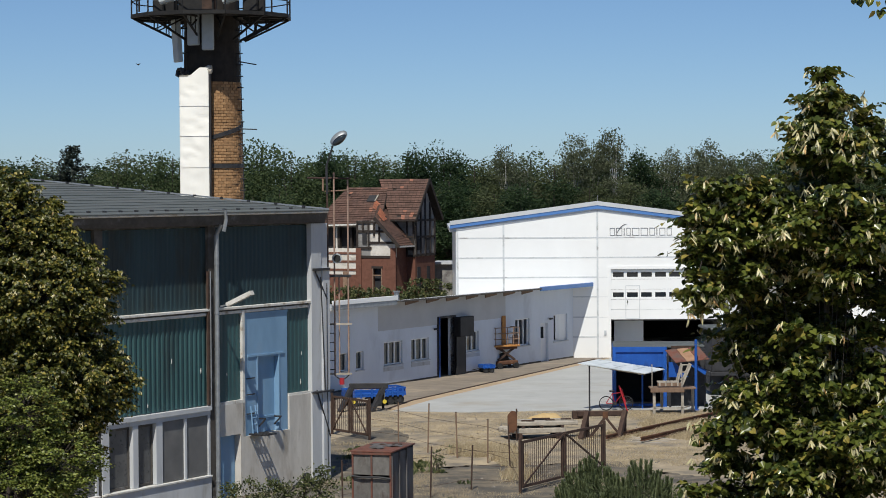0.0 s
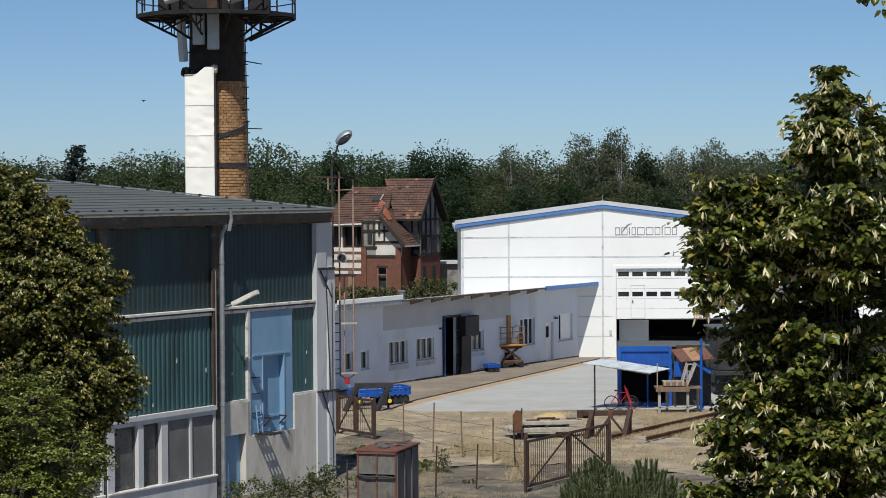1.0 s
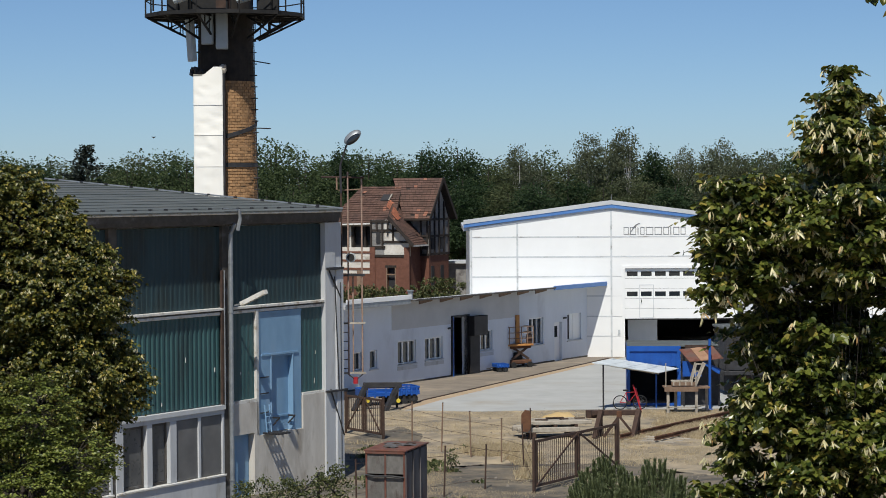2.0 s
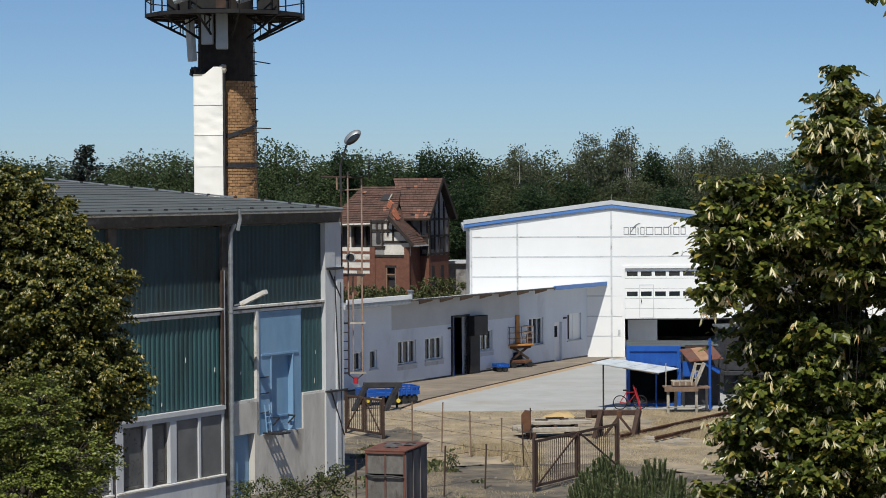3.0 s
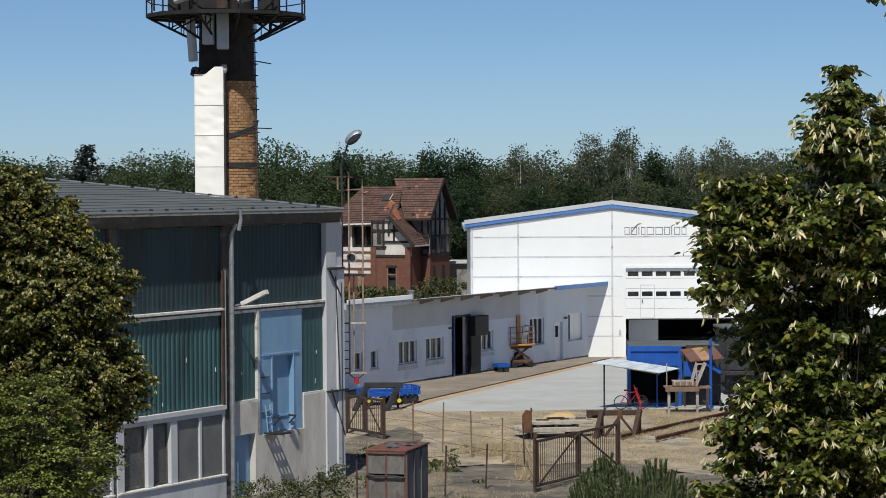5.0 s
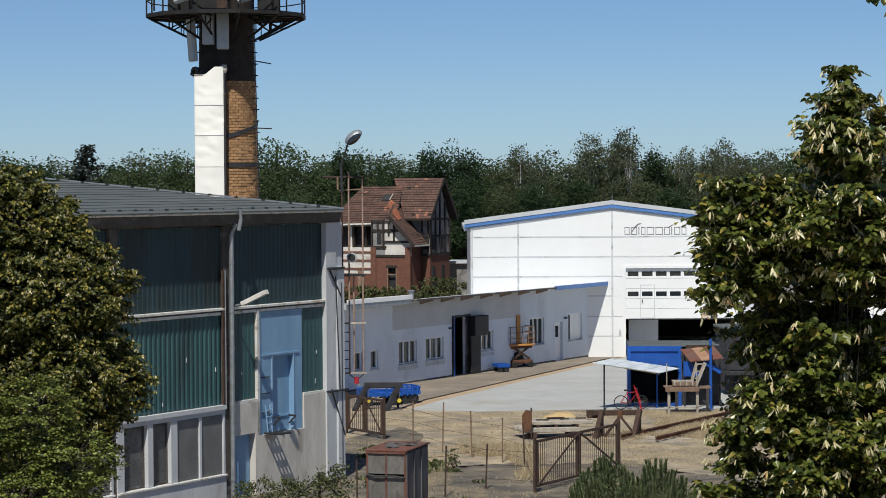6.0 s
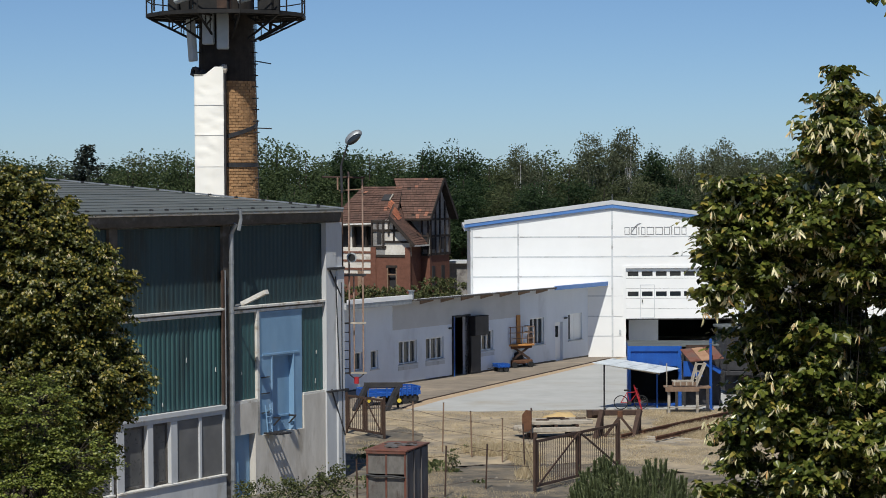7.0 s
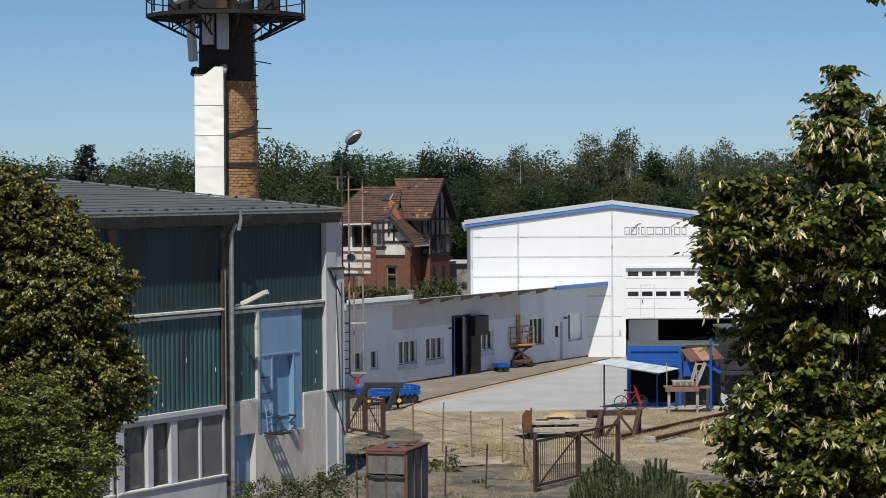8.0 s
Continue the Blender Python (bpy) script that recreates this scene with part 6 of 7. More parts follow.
        Build().prism([(x, 1.74), (x + 0.13, 1.74), (x + 0.13, 2.26), (x + 0.10, 2.3), (x + 0.03, 2.3), (x, 2.26)], 0.015, 0.06).part("wall_rib", BLUE_PAINT, t)
    # near-black backing and floor paint in the deep shade below the canopy
    Build().box(0.1, 2.21, 2.6, 2.65, 0.1, 2.5).part("inner_partition", UNLIT_FILL, t)
    Build().box(0.1, 2.21, 0.1, 2.6, 0.05, 0.1).part("inner_floor", UNLIT_FILL, t)
    for x in (0, 2.16):
        Build().box(x, x + 0.15, -0.02, 0.13, 0, 2.6, bevel=0.01).part("corner_post", BLUE_PAINT, t)
    Build().box(0.15, 2.16, -0.01, 0.1, 2.38, 2.6).part("top_rail", BLUE_PAINT, t)
    Build().box(0.15, 2.16, -0.01, 0.1, 0.05, 0.16).part("bottom_rail", BLUE_PAINT, t)
    for x in (0.0, 2.21):
        Build().box(x, x + 0.1, 0.13, 3.2, 0.05, 2.55).part("side_wall", BLUE_PAINT, t)
    Build().box(0.1, 2.21, 3.1, 3.2, 0.05, 2.55).part("back_wall", BLUE_PAINT, t)
    Build().box(0.02, 2.5, 0.13, 3.3, 2.56, 2.62, bevel=0.01).part("roof", ROOF_FELT, t, "dusty grey roof")
    # canopy on thin poles
    t = thing("canopy", pose(6.27, 94.7, 0), "pale weathered sheet canopy on thin poles", "canopy")
    n = 4
    for k in range(n):
        u0, u1 = k / n, (k + 1) / n - 0.012
        f = lambda u, v: (2.85 * u + 1.0 * v, 0.25 + 1.6 * v - 0.1 * u, 2.05 - 0.44 * u + 0.05 * v)
        Build().plate([f(u0, 0), f(u1, 0), f(u1, 1), f(u0, 1)], 0.03).part("roof_sheet", SHEET_PALE, t)
    for x, y, h, mat in ((0.50, 0.5, 1.97, STEEL_DARK), (2.80, 1.2, 1.5, BLUE_PAINT)):
        Build().bar((x, y, 0), (x, y, h), 0.035, 8).part("pole", mat, t)
    Build().beam((0.4, 0.5, 1.96), (2.9, 1.2, 1.47), 0.05, 0.06).part("batten", TIMBER_GREY, t)
    # red bicycle
    t = thing("bicycle", pose(7.2, 95.4, 0, 0, 0, 4) @ Matrix.Scale(0.88, 4), "bicycle with a red frame leaning by the container", "bicycle")
    for x in (0.33, 1.3):
        b = Build()
        for k in range(20):
            a0, a1 = 2 * math.pi * k / 20, 2 * math.pi * (k + 1) / 20
            b.bar((x + 0.33 * math.cos(a0), 0, 0.35 + 0.33 * math.sin(a0)), (x + 0.33 * math.cos(a1), 0, 0.35 + 0.33 * math.sin(a1)), 0.024, 6)
        w = b.part("wheel", RUBBER, t)
        b = Build()
        for k in range(8):
            a = math.pi * k / 8
            b.bar((x - 0.31 * math.cos(a), 0, 0.35 - 0.31 * math.sin(a)), (x + 0.31 * math.cos(a), 0, 0.35 + 0.31 * math.sin(a)), 0.004, 4)
        b.part("spokes", GALV, w)
    b = Build()
    for p, q in (((0.33, 0.35), (0.75, 0.33)), ((0.75, 0.33), (0.62, 0.85)), ((0.62, 0.82), (1.12, 0.86)), ((0.75, 0.33), (1.12, 0.82)), ((0.33, 0.35), (0.62, 0.8))):
        b.bar((p[0], 0, p[1]), (q[0], 0, q[1]), 0.019, 6)
    b.part("frame", RED, t, "red frame")
    Build().bar((1.3, 0, 0.35), (1.1, 0, 0.98), 0.019, 6).part("fork", RED, t)
    Build().bar((1.1, -0.28, 1.02), (1.1, 0.28, 1.02), 0.018, 6).part("handlebar", STEEL_DARK, t)
    Build().box(0.48, 0.74, -0.08, 0.08, 0.9, 0.97, bevel=0.02).part("saddle", RUBBER, t)
    Build().bar((0.75, -0.1, 0.33), (0.75, 0.1, 0.33), 0.09, 10).part("crank", STEEL_DARK, t)
    p = thing("leaning_post", pose(8.05, 95.0, 0), "red painted steel post leaning against the container", "post")
    Build().beam((0.3, 0.1, 0), (0.0, 0.5, 1.05), 0.045, 0.045).part("shaft", RED, p)
    # timber stand with a chair frame on it
    t = thing("timber_stand", pose(9.2, 93.6, 0, 0, 0, 0), "tall brown timber stand on legs", "stand")
    Build().box(0.0, 1.4, 0.0, 0.06, 0.92, 1.12).part("front_board", TIMBER_BROWN, t)
    Build().box(0.0, 1.9, 0.06, 1.0, 1.04, 1.1).part("top_board", TIMBER_BROWN, t)
    for x, y in ((0.1, 0.1), (1.28, 0.1), (1.8, 0.9), (0.5, 0.9)):
        Build().box(x, x + 0.11, y, y + 0.11, 0, 1.04).part("leg", TIMBER_GREY, t)
    Build().beam((0.15, 0.12, 0.26), (1.35, 0.12, 0.26), 0.04, 0.05).beam((1.35, 0.12, 0.26), (1.85, 0.95, 0.3), 0.04, 0.05).part("stretcher", TIMBER_GREY, t)
    for x, z in ((0.06, 2.1), (1.3, 2.08)):
        Build().beam((x, 0.06, 1.1), (x, 0.06, z), 0.035, 0.035).part("upright", TIMBER_GREY, t)
    t = thing("wooden_chair_frame", pose(9.5, 93.75, 1.1), "bleached wooden seat with a slanted slatted back", "chair")
    for k in range(5):
        Build().box(0.02 + 0.18 * k, 0.18 + 0.18 * k, 0.0, 0.6, 0.2, 0.25).part("seat_slat", TIMBER_GREY, t)
    Build().box(0.0, 1.0, 0.0, 0.05, 0.06, 0.2).part("seat_rail", TIMBER_BROWN, t)
    for k in range(4):
        Build().box(0.06 + 0.25 * k, 0.12 + 0.25 * k, -0.02, 0.0, 0.06, 0.22).part("block", TIMBER_GREY, t)
    for y in (0.05, 0.6):
        Build().beam((1.0, y, 0.02), (1.4, y, 0.98), 0.06, 0.07).part("back_post", TIMBER_GREY, t)
        Build().beam((0.85, y, 0.25), (1.05, y, 0.98), 0.05, 0.06).part("side_post", TIMBER_GREY, t)
    for s in (0.35, 0.65, 0.95):
        Build().beam((1.0 + 0.4 * s, 0.05, s), (1.0 + 0.4 * s, 0.6, s), 0.05, 0.05).beam((0.87 + 0.18 * s, 0.05, s), (1.0 + 0.4 * s, 0.05, s), 0.04, 0.05).part("back_slat", TIMBER_GREY, t)
    # rusty lean-to roof and blue poles
    t = thing("lean_to", pose(10.1, 95.4, 0), "rusty sheet lean-to roof beside the container", "shelter")
    for k in range(3):
        u0, u1 = k / 3, (k + 1) / 3 - 0.015
        f = lambda u, v: (0.35 * (1 - v) + 1.45 * u, 0.2 + 0.8 * v, 2.02 + 0.46 * v + 0.14 * u)
        Build().plate([f(u0, 0), f(u1, 0), f(u1, 1), f(u0, 1)], 0.03).part("roof_sheet", RUST_SHEET if k == 1 else RUST_RED, t)
    Build().prism([(0.1, 1.35), (0.95, 1.35), (0.35, 2.0), (0.1, 2.0)], 0.55, 0.58).part("side_sheet", BLUE_PAINT, t)
    Build().plate([(0.9, 0.1, 1.95), (1.6, 0.1, 1.5), (1.75, 0.8, 1.62), (1.05, 0.8, 2.0)], 0.03).part("flap", BLUE_PAINT, t)
    for x, y in ((0.2, 1.0), (1.7, 1.0)):
        Build().bar((x, y, 0), (x, y, 2.4), 0.04, 6).part("post", STEEL_DARK, t)
    Build().box(0.12, 1.75, 1.45, 1.5, 0.0, 2.5).part("back_sheet", STEEL_DARK, t)
    Build().box(0.14, 1.45, 1.5, 1.56, 2.44, 2.62).part("eaves_board", RUST_DARK, t)
    Build().box(0.16, 1.75, 1.58, 4.2, 2.56, 2.63, bevel=0.01).part("upper_roof", ROOF_FELT, t, "dusty grey felt roof")
    for x in (11.28, 15.66):
        p = thing("blue_post", pose(x, 95.3, 0), "tall bright blue steel post", "post", "blue posts")
        Build().bar((0, 0, 0), (0, 0, 3.0), 0.06, 10).part("shaft", BLUE_PAINT, p)
        Build().box(-0.12, 0.12, -0.12, 0.12, 0, 0.03).part("base_plate", BLUE_PAINT, p)
    # second hall behind the linden, and an added dark wagon for the gap's shade
    t = thing("ribbed_hall", pose(20.6, 128, 0), "white ribbed sheet building next to the hall", "building")
    corrugated(0, 22, 0, 7.2, 0.45, 0.08, 0).part("cladding", PANEL, t)
    Build().box(0, 22, 0.15, 14, 0, 7.15).part("core_wall", PANEL, t)
    Build().box(-0.2, 22.2, -0.25, 14.2, 7.2, 7.35).part("roof", ROOF_PALE, t)
    t = thing("shade_filler_wagon", pose(12.6, 101.0, 0, 0, 0, 4), "added dark wagon that stands in for shade behind the linden", "wagon")
    Build().box(0, 9.0, 0, 2.6, 0.95, 1.15, bevel=0.03).part("underframe", STEEL_DARK, t)
    # added skirt that darkens the gap under the body like shade
    Build().box(0.1, 8.9, 0.6, 2.0, 0.2, 0.95, bevel=0.03).part("tool_box", STEEL_DARK, t)
    Build().box(0.05, 8.95, 0.05, 2.55, 1.15, 3.0, bevel=0.04).part("body", STEEL_DARK, t)
    for k in range(10):
        Build().box(0.1 + 0.98 * k, 0.2 + 0.98 * k, 0.0, 0.05, 1.15, 3.0).part("body_rib", STEEL_DARK, t)
    Build().box(-0.05, 9.05, -0.05, 2.65, 3.0, 3.12, bevel=0.04).part("roof", ROOF_FELT, t)
    for x in (1.0, 2.6, 6.4, 8.0):
        for y in (0.35, 2.1):
            w = Build().bar((x, y, 0.46), (x, y + 0.12, 0.46), 0.46, 18).part("wheel", RUST_DARK, t)
            Build().bar((x, y - 0.02, 0.46), (x, y + 0.14, 0.46), 0.12, 10).part("hub", STEEL_DARK, w)
    # rail track
    t = thing("rail_track", pose(7.1, 84.8, 0, 0, 0, 59), "rusty rail track on old sleepers", "track")
    for y in (0.0, -1.435):
        b = Build().box(-1.0, 14, y - 0.035, y + 0.035, 0.18, 0.22).box(-1.0, 14, y - 0.012, y + 0.012, 0.1, 0.18).box(-1.0, 14, y - 0.06, y + 0.06, 0.07, 0.1)
        b.part("rail", RUST, t)
    for k in range(22):
        Build().box(-0.8 + 0.66 * k, -0.56 + 0.66 * k, -2.1, 0.65, -0.1, 0.018, bevel=0.01).part("sleeper", TIMBER_GREY, t)
    # buffer stop
    t = thing("buffer_stop", pose(6.55, 85.2, 0, 0, 0, 5), "rusty steel buffer stop at the track's end", "buffer stop")
    Build().box(-0.95, 0.95, 0.0, 0.14, 0.80, 1.0, bevel=0.02).part("cross_beam", RUST_DARK, t)
    Build().box(-1.12, -0.62, 0.14, 0.40, 0.70, 1.0, bevel=0.02).part("buffer_block", RUST_DARK, t)
    Build().box(0.0, 0.2, -0.06, 0.0, 0.70, 0.98, bevel=0.02).part("coupling_plate", RUST, t)
    for x in (-0.58, 0.86):
        Build().beam((x, -0.02, 1.0), (x - 0.34, -0.55, 0), 0.17, 0.17).part("front_leg", RUST_DARK, t)
        Build().box(x - 0.06, x + 0.08, 0.14, 0.28, 0, 0.95).part("post", RUST_DARK, t)
        Build().beam((x, 0.2, 0.8), (x, 1.1, 0.05), 0.12, 0.14).part("back_leg", RUST_DARK, t)
    Build().beam((-0.5, -0.1, 0.02), (0.08, -0.04, 0.75), 0.09, 0.09).part("brace", RUST_DARK, t)
    Build().beam((0.70, -0.1, 0.02), (0.12, -0.04, 0.75), 0.09, 0.09).part("brace", RUST_DARK, t)
    # stacked timbers
    t = thing("timber_stack", pose(3.0, 84.6, 0, 0, 0, 8), "stack of bleached old timbers and slabs", "timber stack")
    rnd = random.Random(6)
    for k in range(5):
        turn = Matrix.Rotation(rnd.uniform(-0.04, 0.04), 4, "Z")
        Build().box(-0.25 + rnd.uniform(-0.15, 0.2), 2.2 + rnd.uniform(-0.15, 0.1), 0.24 * k, 0.24 * k + 0.21, 0.22, 0.41 - rnd.uniform(0, 0.03), m=turn, bevel=0.02).part("timber", TIMBER_GREY, t)
    for x in (0.5, 1.2, 2.0):
        Build().box(x, x + 0.12, 0.1, 1.15, 0.41, 0.49).part("bearer", RUST_DARK, t)
    for k in range(4):
        turn = Matrix.Rotation(rnd.uniform(-0.05, 0.05), 4, "Z")
        Build().box(0.1 + rnd.uniform(-0.1, 0.3), 2.6 + rnd.uniform(-0.25, 0.15), 0.12 + 0.26 * k, 0.35 + 0.26 * k, 0.49, 0.64 + rnd.uniform(-0.02, 0.03), m=turn, bevel=0.02).part("timber", TIMBER_GREY, t)
    for x, y, w in ((0.5, 0.25, 0.5), (1.5, 0.3, 0.35), (1.1, 0.8, 0.7), (2.1, 0.6, 0.4)):
        Build().box(x, x + w, y, y + 0.09, 0.66, 0.70, m=Matrix.Rotation(rnd.uniform(-0.08, 0.08), 4, "Z")).part("loose_plank", RUST_DARK, t)
    for x in (0.3, 1.8):
        Build().box(x, x + 0.2, 0, 1.2, 0.0, 0.22).part("bearer", RUST_DARK, t)
    t = thing("round_sign", pose(3.12, 84.3, 0), "rusty oval signal plate on a post", "sign")
    Build().bar((0.14, 0, 0), (0.14, 0, 1.2), 0.03, 6).part("post", RUST_DARK, t)
    b = Build().prism([(-0.2, 0.45), (-0.16, 0.32), (0.02, 0.3), (0.14, 0.42), (0.16, 0.95), (0.1, 1.1), (-0.06, 1.13), (-0.2, 0.95)], -0.06, -0.03)
    b.part("plate", RUST, t)
    t = thing("sand_heap", pose(4.75, 91.4, 0), "low heap of yellow sand", "sand heap")
    b = Build()
    made = bmesh.ops.create_icosphere(b.bm, subdivisions=3, radius=0.75)["verts"]
    for v in made:
        v.co.z = max(v.co.z, -0.02) * 0.42 * (1 + 0.3 * noise.noise(v.co * 2.5))
        v.co.x *= 1.0 + 0.2 * noise.noise(v.co * 1.7)
    b.part("heap", SAND, t, smooth=True)
    # rusty steel cabinet
    t = thing("rusty_cabinet", pose(-2.22, 64.0, 0, 0, 0, -16.5), "tall rusty steel cabinet with grey panels", "cabinet")
    W, D, H = 1.18, 2.15, 2.0
    for k in range(2):
        Build().box(0.05 + 0.56 * k, 0.57 + 0.56 * k, 0.03, 0.06, 0.08, 1.28).part("front_panel", FADED, t)
        Build().box(0.05 + 0.56 * k, 0.57 + 0.56 * k, 0.03, 0.06, 1.36, H - 0.05).part("front_panel", FADED, t)
    for x in (0.0, 0.565, W - 0.055):
        Build().box(x, x + 0.055, 0.0, 0.06, 0, H, bevel=0.01).part("frame_post", RUST_RED, t)
    Build().bar((0.02, -0.03, 1.33), (0.3, -0.05, 1.29), 0.03, 8).bar((0.3, -0.05, 1.29), (0.8, -0.05, 1.31), 0.03, 8).bar((0.8, -0.05, 1.31), (W - 0.02, -0.03, 1.27), 0.03, 8).part("lock_bar", STEEL_DARK, t)
    for k in range(3):
        Build().box(W - 0.06, W, 0.1 + 0.7 * k, 0.72 + 0.7 * k, 0.08, H - 0.05, bevel=0.015).part("side_panel", FADED_DARK, t)
        Build().box(W - 0.04, W + 0.03, 0.04 + 0.7 * k, 0.1 + 0.7 * k, 0, H).part("side_rib", FADED_DARK, t)
    Build().box(0, W, D - 0.05, D, 0, H).box(0, 0.05, 0.06, D - 0.05, 0, H).part("back_panel", FADED_DARK, t)
    Build().box(-0.03, W + 0.05, -0.03, D + 0.04, H, H + 0.05, bevel=0.01).part("top", RUST_RED, t, "rust-red top sheet")
    Build().box(0.0, W, -0.02, 0.03, H - 0.07, H, bevel=0.005).part("head_rail", RUST_RED, t)
    rnd = random.Random(12)
    for k in range(9):
        x, y = rnd.uniform(0.05, W - 0.35), rnd.uniform(0.1, D - 0.5)
        m = Matrix.Translation((x, y, H + 0.055)) @ Matrix.Rotation(rnd.uniform(-0.8, 0.8), 4, "Z") @ Matrix.Rotation(rnd.uniform(-0.06, 0.06), 4, "Y")
        Build().prism([(0, 0), (0.12, rnd.uniform(-0.005, 0.03)), (rnd.uniform(0.2, 0.4), 0.0), (0.3, 0.015), (0.1, 0.045), (0, 0.02)], 0, rnd.uniform(0.15, 0.5)).part("torn_flake", rnd.choice((FADED_DARK, RUST_DARK)), t, "curled flake of rusted sheet", m=m)


FADED = material("faded_grey_steel", (0.085, 0.08, 0.074), (0.20, 0.19, 0.18), 3.5, 0.8, 0.25, stain=(0.055, 0.04, 0.034), stain_scale=1.8, stain_at=0.55, streak=0.6)
FADED_DARK = material("sooty_grey_steel", (0.07, 0.065, 0.065), (0.16, 0.15, 0.15), 2.0, 0.8, 0.2, stain=(0.14, 0.06, 0.04), stain_scale=1.6, stain_at=0.6, streak=0.4)
RUST_RED = material("rust_red_sheet", (0.10, 0.038, 0.028), (0.20, 0.082, 0.058), 3.0, 0.85, 0.25, stain=(0.1, 0.07, 0.06), stain_scale=1.5, stain_at=0.55)
RUST_SHEET = material("pale_rust_sheet", (0.24, 0.13, 0.075), (0.36, 0.22, 0.14), 3.0, 0.85, 0.25)


def bar_gate(x, y, x2, y2, height, label, bars=26):
    v = Vector((x2 - x, y2 - y, 0))
    L = v.length
    t = thing("steel_gate", pose(x, y, 0, 0, 0, math.degrees(math.atan2(v.y, v.x))), label, "gate", "steel gates of the fence")
    for s in (0.0, L):
        Build().box(s - 0.038, s + 0.038, -0.038, 0.038, 0, height + 0.1).part("gate_post", RUST_DARK, t)
    for k in range(2):
        a, e = 0.1 + k * (L - 0.1) / 2, (k + 1) * (L - 0.1) / 2
        leaf = Build().box(a, e, -0.03, 0.03, 0.16, 0.24).box(a, e, -0.03, 0.03, height - 0.08, height).box(a, a + 0.07, -0.03, 0.03, 0.24, height - 0.08).box(e - 0.07, e, -0.03, 0.03, 0.24, height - 0.08).part("leaf_frame", RUST_DARK, t)
        Build().beam((a, -0.04, 0.2) if k == 0 else (e, -0.04, 0.2), (e, -0.04, height - 0.04) if k == 0 else (a, -0.04, height - 0.04), 0.03, 0.06).part("diagonal", RUST_DARK, leaf)
        n = bars // 2
        for j in range(1, n):
            q = a + (e - a) * j / n
            Build().bar((q, 0, 0.2), (q, 0, height - 0.05), 0.011, 5).part("bar", RUST_DARK, leaf)


def fences():
    bar_gate(-3.75, 87.0, -2.25, 84.75, 1.5, "rusty double steel bar gate at the yard's edge", 16)
    bar_gate(2.8, 69.7, 5.8, 74.8, 1.62, "dark rusty steel bar gate in the fence", 40)
    spots = ((-1.15, 83.4, 1.55), (-0.06, 80.6, 1.75), (0.97, 79.0, 1.6), (2.0, 77.5, 1.5), (2.7, 75.6, 1.5), (0.02, 68.9, 1.55), (1.3, 70.6, 1.4), (-2.6, 67.2, 1.35), (-1.4, 68.0, 1.4))
    for x, y, h in spots:
        p = thing("fence_post", pose(x, y, 0, random.Random(x).uniform(-2, 2), random.Random(y).uniform(-2, 2), 0), "thin rusty steel fence post", "post", "fence posts")
        Build().bar((0, 0, 0), (0, 0, h), 0.026, 8).part("shaft", TIMBER_BROWN if y > 76 else RUST_DARK, p)
        Build().bar((0, 0, h), (0, 0, h + 0.02), 0.031, 8).part("cap", RUST_DARK, p)
    t = thing("wire_fence", pose(0, 0, 0), "slack wires strung between the fence posts", "fence")
    for group in (((-2.25, 84.75), (-1.15, 83.4), (-0.06, 80.6), (0.97, 79.0), (2.0, 77.5), (2.7, 75.6), (2.8, 69.7)), ((-2.6, 67.2), (-1.4, 68.0), (0.02, 68.9), (1.3, 70.6), (2.8, 69.7))):
        for z in (0.35, 0.8, 1.25):
            b = Build()
            for (x0, y0), (x1, y1) in zip(group, group[1:]):
                b.bar((x0, y0, z), (x1, y1, z), 0.006, 4)
            b.part("wire", RUST_DARK, t)
    t = thing("braced_post", pose(-3.66, 66, 0), "dark steel post with two slanting braces among shrubs", "post")
    Build().bar((0, 0, 0), (0, 0, 1.15), 0.05, 8).part("shaft", STEEL_DARK, t)
    for dx in (-1.0, 0.9):
        Build().beam((0, 0, 1.08), (dx, 0.1, 0.0), 0.05, 0.05).part("brace", STEEL_DARK, t)


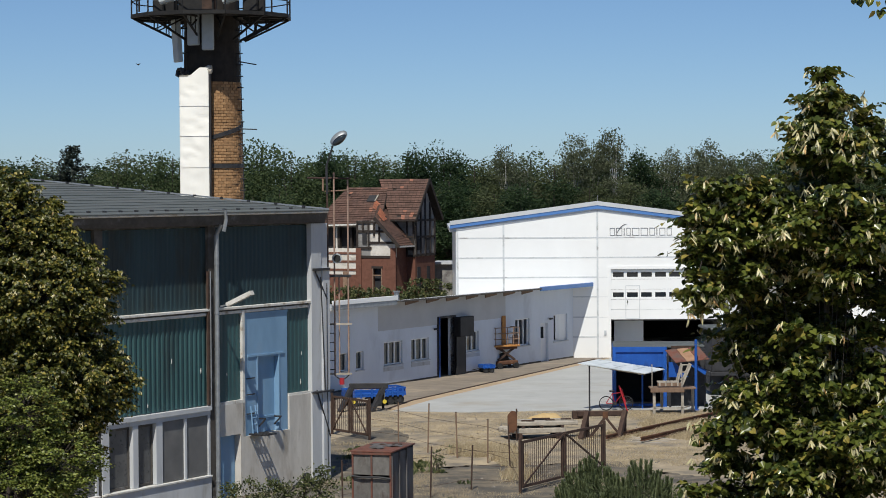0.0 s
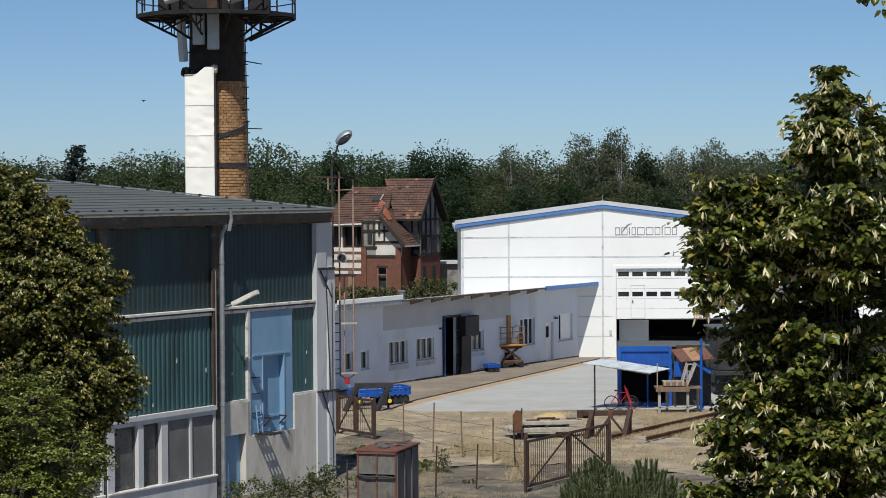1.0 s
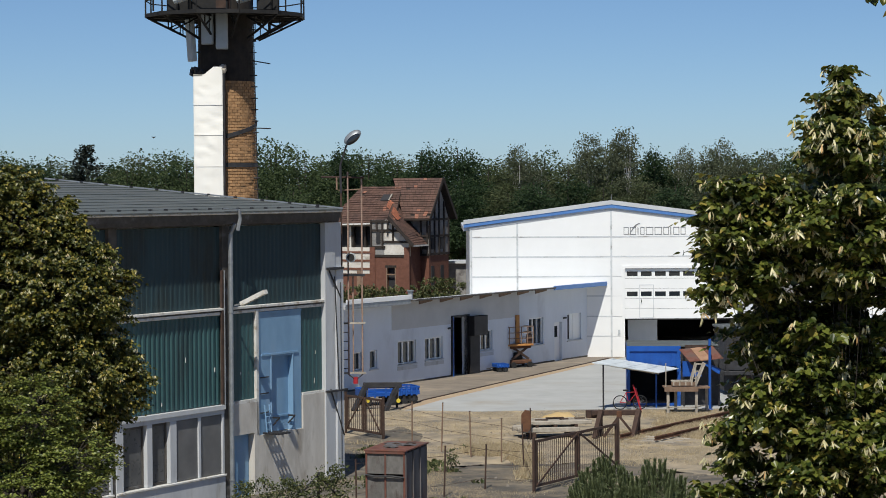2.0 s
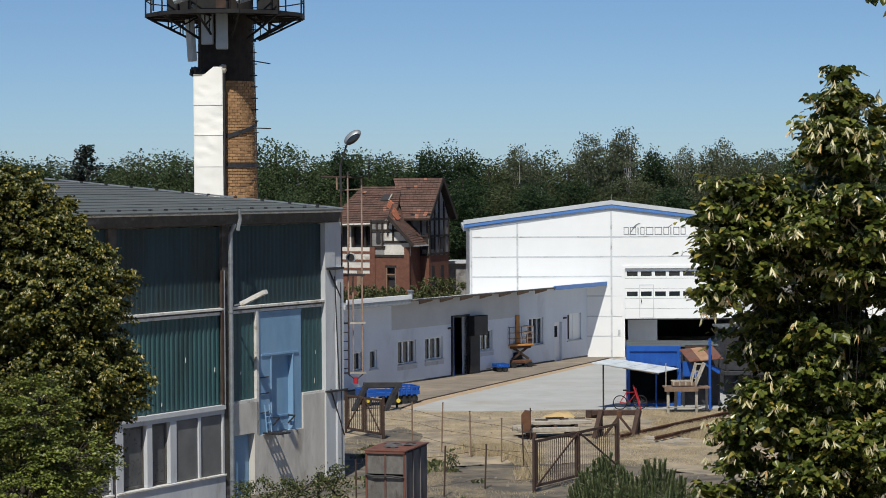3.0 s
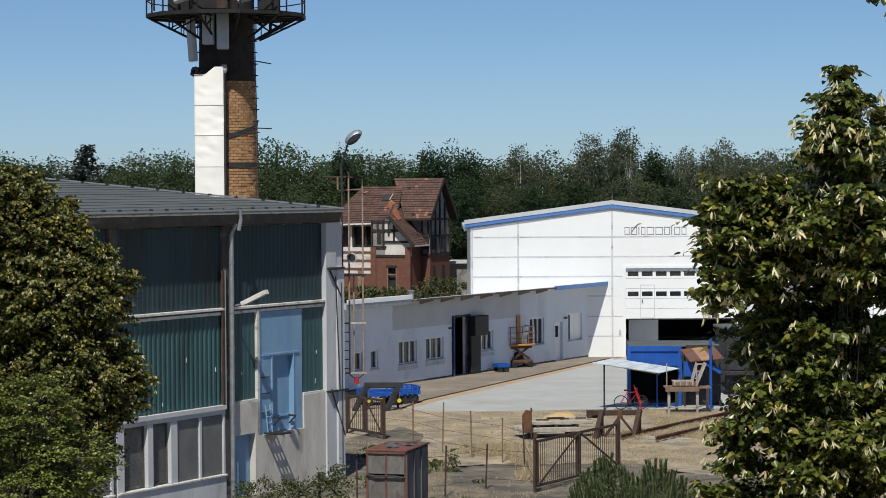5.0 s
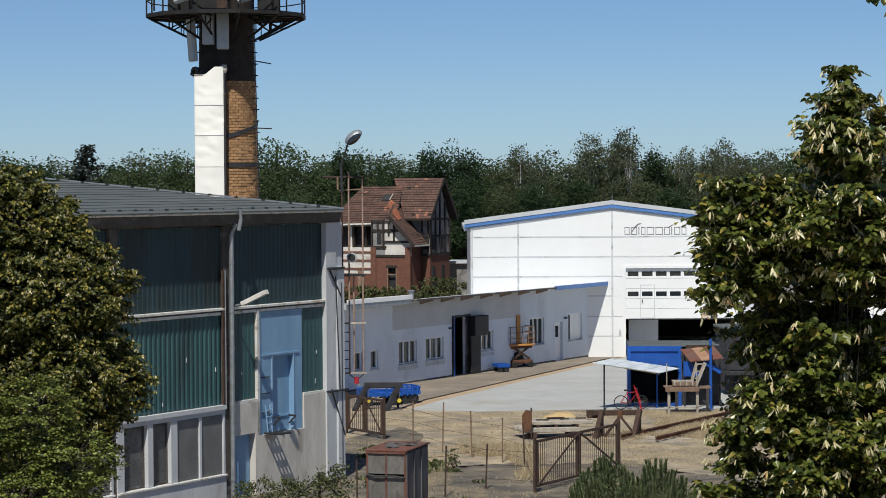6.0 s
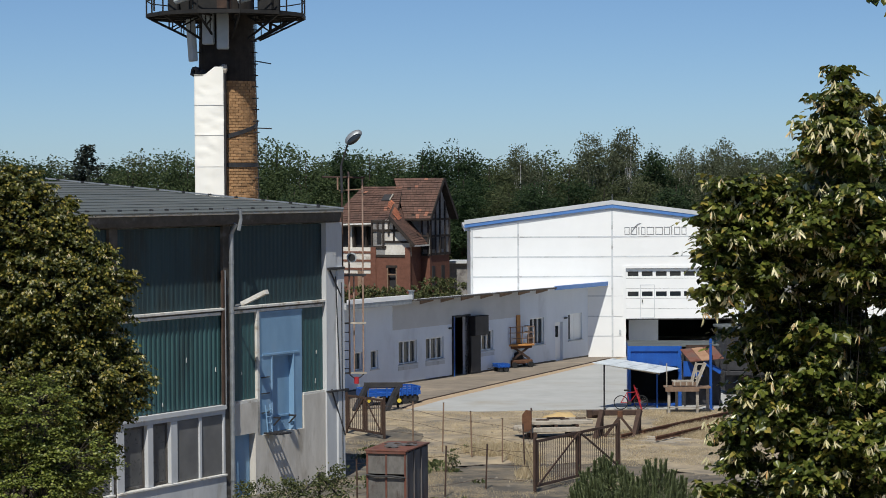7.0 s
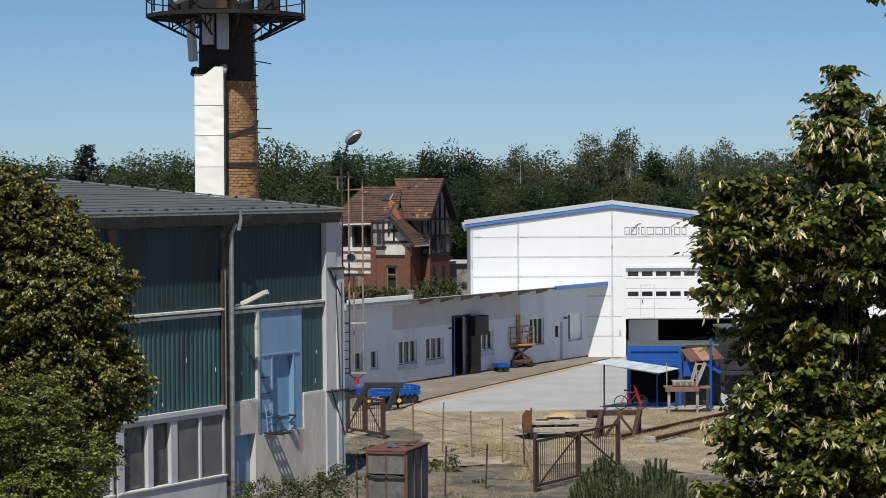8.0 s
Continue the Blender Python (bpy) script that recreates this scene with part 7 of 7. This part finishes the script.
def dry_grass():
    rng = np.random.default_rng(9)
    P, H = [], []
    for x0, x1, y0, y1, n, h in ((-2.5, 11, 86, 95, 5200, 0.06), (-1.5, 3.5, 72, 86, 3600, 0.08), (0.9, 3.1, 73, 82, 2600, 0.24), (5.5, 13, 76, 86, 3600, 0.08), (-1, 3, 64, 72, 500, 0.1), (8.2, 14, 88, 95, 2400, 0.08), (6.8, 11.5, 84, 91, 2800, 0.17), (-3.4, -1.0, 76, 84, 400, 0.12), (3.0, 7.0, 66, 74, 500, 0.1)):
        q = np.stack([rng.uniform(x0, x1, n), rng.uniform(y0, y1, n), np.zeros(n)], 1)
        keep = np.array([noise.noise((a * 0.35, b * 0.22, 2.0)) + 0.4 * noise.noise((a * 1.1, b * 0.8, 5.0)) > -0.05 for a, b, _ in q])
        P.append(q[keep])
        H.append(np.full(keep.sum(), h))
    P, H = np.concatenate(P), np.concatenate(H)
    P = np.repeat(P, 14, axis=0) + rng.normal(size=(len(P) * 14, 3)) * np.array((0.15, 0.15, 0))
    n = len(P)
    W = rng.normal(size=(n, 3)) * 0.4 + np.array((0.12, 0, 1))
    U = rng.normal(size=(n, 3)) + np.array((0, -1, 0.2))
    ob = new("dead_grass", leaves_mesh("dead_grass", P, W, U, np.repeat(H, 14) * rng.uniform(0.35, 1.2, n), STRAW, "blade"))
    tagged(ob, "straw-coloured tufts of dead grass", "grass", kind="stuff")
    q = np.stack([rng.uniform(-3.0, 1.2, 260), rng.uniform(66, 82, 260), np.zeros(260)], 1)
    q = q[[noise.noise((a * 0.6, b * 0.35, 8.0)) > 0.12 for a, b, _ in q]]
    q = np.repeat(q, 22, axis=0) + rng.normal(size=(len(q) * 22, 3)) * np.array((0.14, 0.14, 0))
    n = len(q)
    ob = new("weeds", leaves_mesh("weeds", q, rng.normal(size=(n, 3)) * 0.6 + np.array((0, 0, 0.8)), rng.normal(size=(n, 3)) + np.array((0, -0.3, 0.8)), rng.uniform(0.06, 0.2, n), SHRUB, "leaf"))
    tagged(ob, "low dusty green weeds on bare dirt", "weeds", kind="stuff")


def clods():
    rng = np.random.default_rng(14)
    v, f = [], []
    for k in range(2600):
        x, y = rng.uniform(-4, 9), rng.uniform(62, 96)
        if noise.noise((x * 0.5, y * 0.3, 6.0)) < 0.0:
            continue
        r = rng.uniform(0.012, 0.045) * (1.8 if rng.random() < 0.05 else 1)
        o = len(v)
        a0 = rng.uniform(0, 6.28)
        for j in range(5):
            a = a0 + j * 1.2566 + rng.normal() * 0.15
            v.append((x + r * math.cos(a) * rng.uniform(0.7, 1.4), y + r * math.sin(a), 0.0))
        v.append((x + rng.normal() * r * 0.3, y, r * rng.uniform(0.5, 1.1)))
        f.extend((o + j, o + (j + 1) % 5, o + 5) for j in range(5))
    mesh = bpy.data.meshes.new("clods")
    mesh.from_pydata(v, [], f)
    mesh.materials.append(CLOD)
    tagged(new("clods", mesh), "small grey-brown clods and stones on the bare dirt", "stones", kind="stuff")


CLOD = material("grey_brown_clod", (0.10, 0.085, 0.07), (0.30, 0.27, 0.23), 6.0, 0.95, 0.3, piece=0.4)
far_woods()
clods()
brick_house()
corner_mast()
yard_things()
fences()
dry_grass()
bush("shrub", -4.9, 65.6, [((-0.6, 0, 0.5), (0.7, 0.5, 0.5)), ((0.4, 0.2, 0.55), (0.8, 0.5, 0.5)), ((1.6, 0.3, 0.7), (0.6, 0.5, 0.65))], 190, 0.09, SHRUB, "dusty green shrub against the workshop wall", seed=4)
bush("shrub", -3.1, 144.5, [((-3, 0, 2.5), (2.5, 1.0, 0.7)), ((0, 0, 2.45), (2.5, 1.0, 0.65)), ((3.2, 0.5, 2.8), (1.6, 1.0, 0.9)), ((-2, 0, 1.2), (3.5, 1.0, 1.3)), ((3, 0, 1.2), (3.0, 1.0, 1.5))], 900, 0.17, SHRUB, "row of green shrubs behind the low building", seed=6)
bush("weed", 0.25, 75.0, [((0, 0, 0.35), (0.2, 0.2, 0.4))], 14, 0.08, SHRUB, "tall weed in the dry grass", "weed", seed=8)
young_pine(4.35, 60.2, "young pine with upright shoots", 3, 95, 1.0, 2.3)
young_pine(5.7, 60.6, "young pine with upright shoots beside another", 4, 95, 1.0, 2.2)
left_trees()
near_linden()


# ---- what moves ----
def bird():
    t = thing("bird", pose(-17.85, 140, 17.2), "small dark bird gliding down past the chimney", "bird")
    b = Build()
    made = bmesh.ops.create_uvsphere(b.bm, u_segments=10, v_segments=8, radius=0.05)["verts"]
    bmesh.ops.transform(b.bm, matrix=Matrix.Diagonal((1, 2.2, 0.9, 1)), verts=made)
    b.part("body", STEEL_DARK, t, smooth=True)
    wings = []
    for s in (-1, 1):
        w = Build().plate([(0, -0.05, 0), (s * 0.1, -0.06, 0.01), (s * 0.17, 0.02, 0.0), (s * 0.09, 0.05, 0.0), (0, 0.06, 0)], 0.008)
        wings.append(w.part("wing", STEEL_DARK, t))
    return t, wings


BIRD, WINGS = bird()


def motions():
    rows = [(0.1 * k, pose(-17.85 - 0.035 * math.sin(0.25 * k), 140, 17.18 - 0.228 * k, -20, 0, 0)) for k in range(0, 29)]
    rows += [(5.0, pose(-18.5, 141, 6.5)), (8.0, pose(-18.6, 141, 6.5))]
    walk(BIRD, rows)
    for s, w in zip((-1, 1), WINGS):
        walk(w, [(0.1 * k, pose(0, 0, 0, 0, s * (28 if k % 2 else -22), 0)) for k in range(0, 51)] + [(8.0, pose(0, 0, 0))])
    # crowns stir a little in the air
    for i, c in enumerate(SWAYING):
        far = 0.5 if i < 2 else 1.0
        walk(c, [(0.5 * k, pose(0, 0, 0, 0.05 * far * math.sin(1.3 * k + i), 0.06 * far * math.sin(0.9 * k + 2.1 * i), 0)) for k in range(17)])


motions()
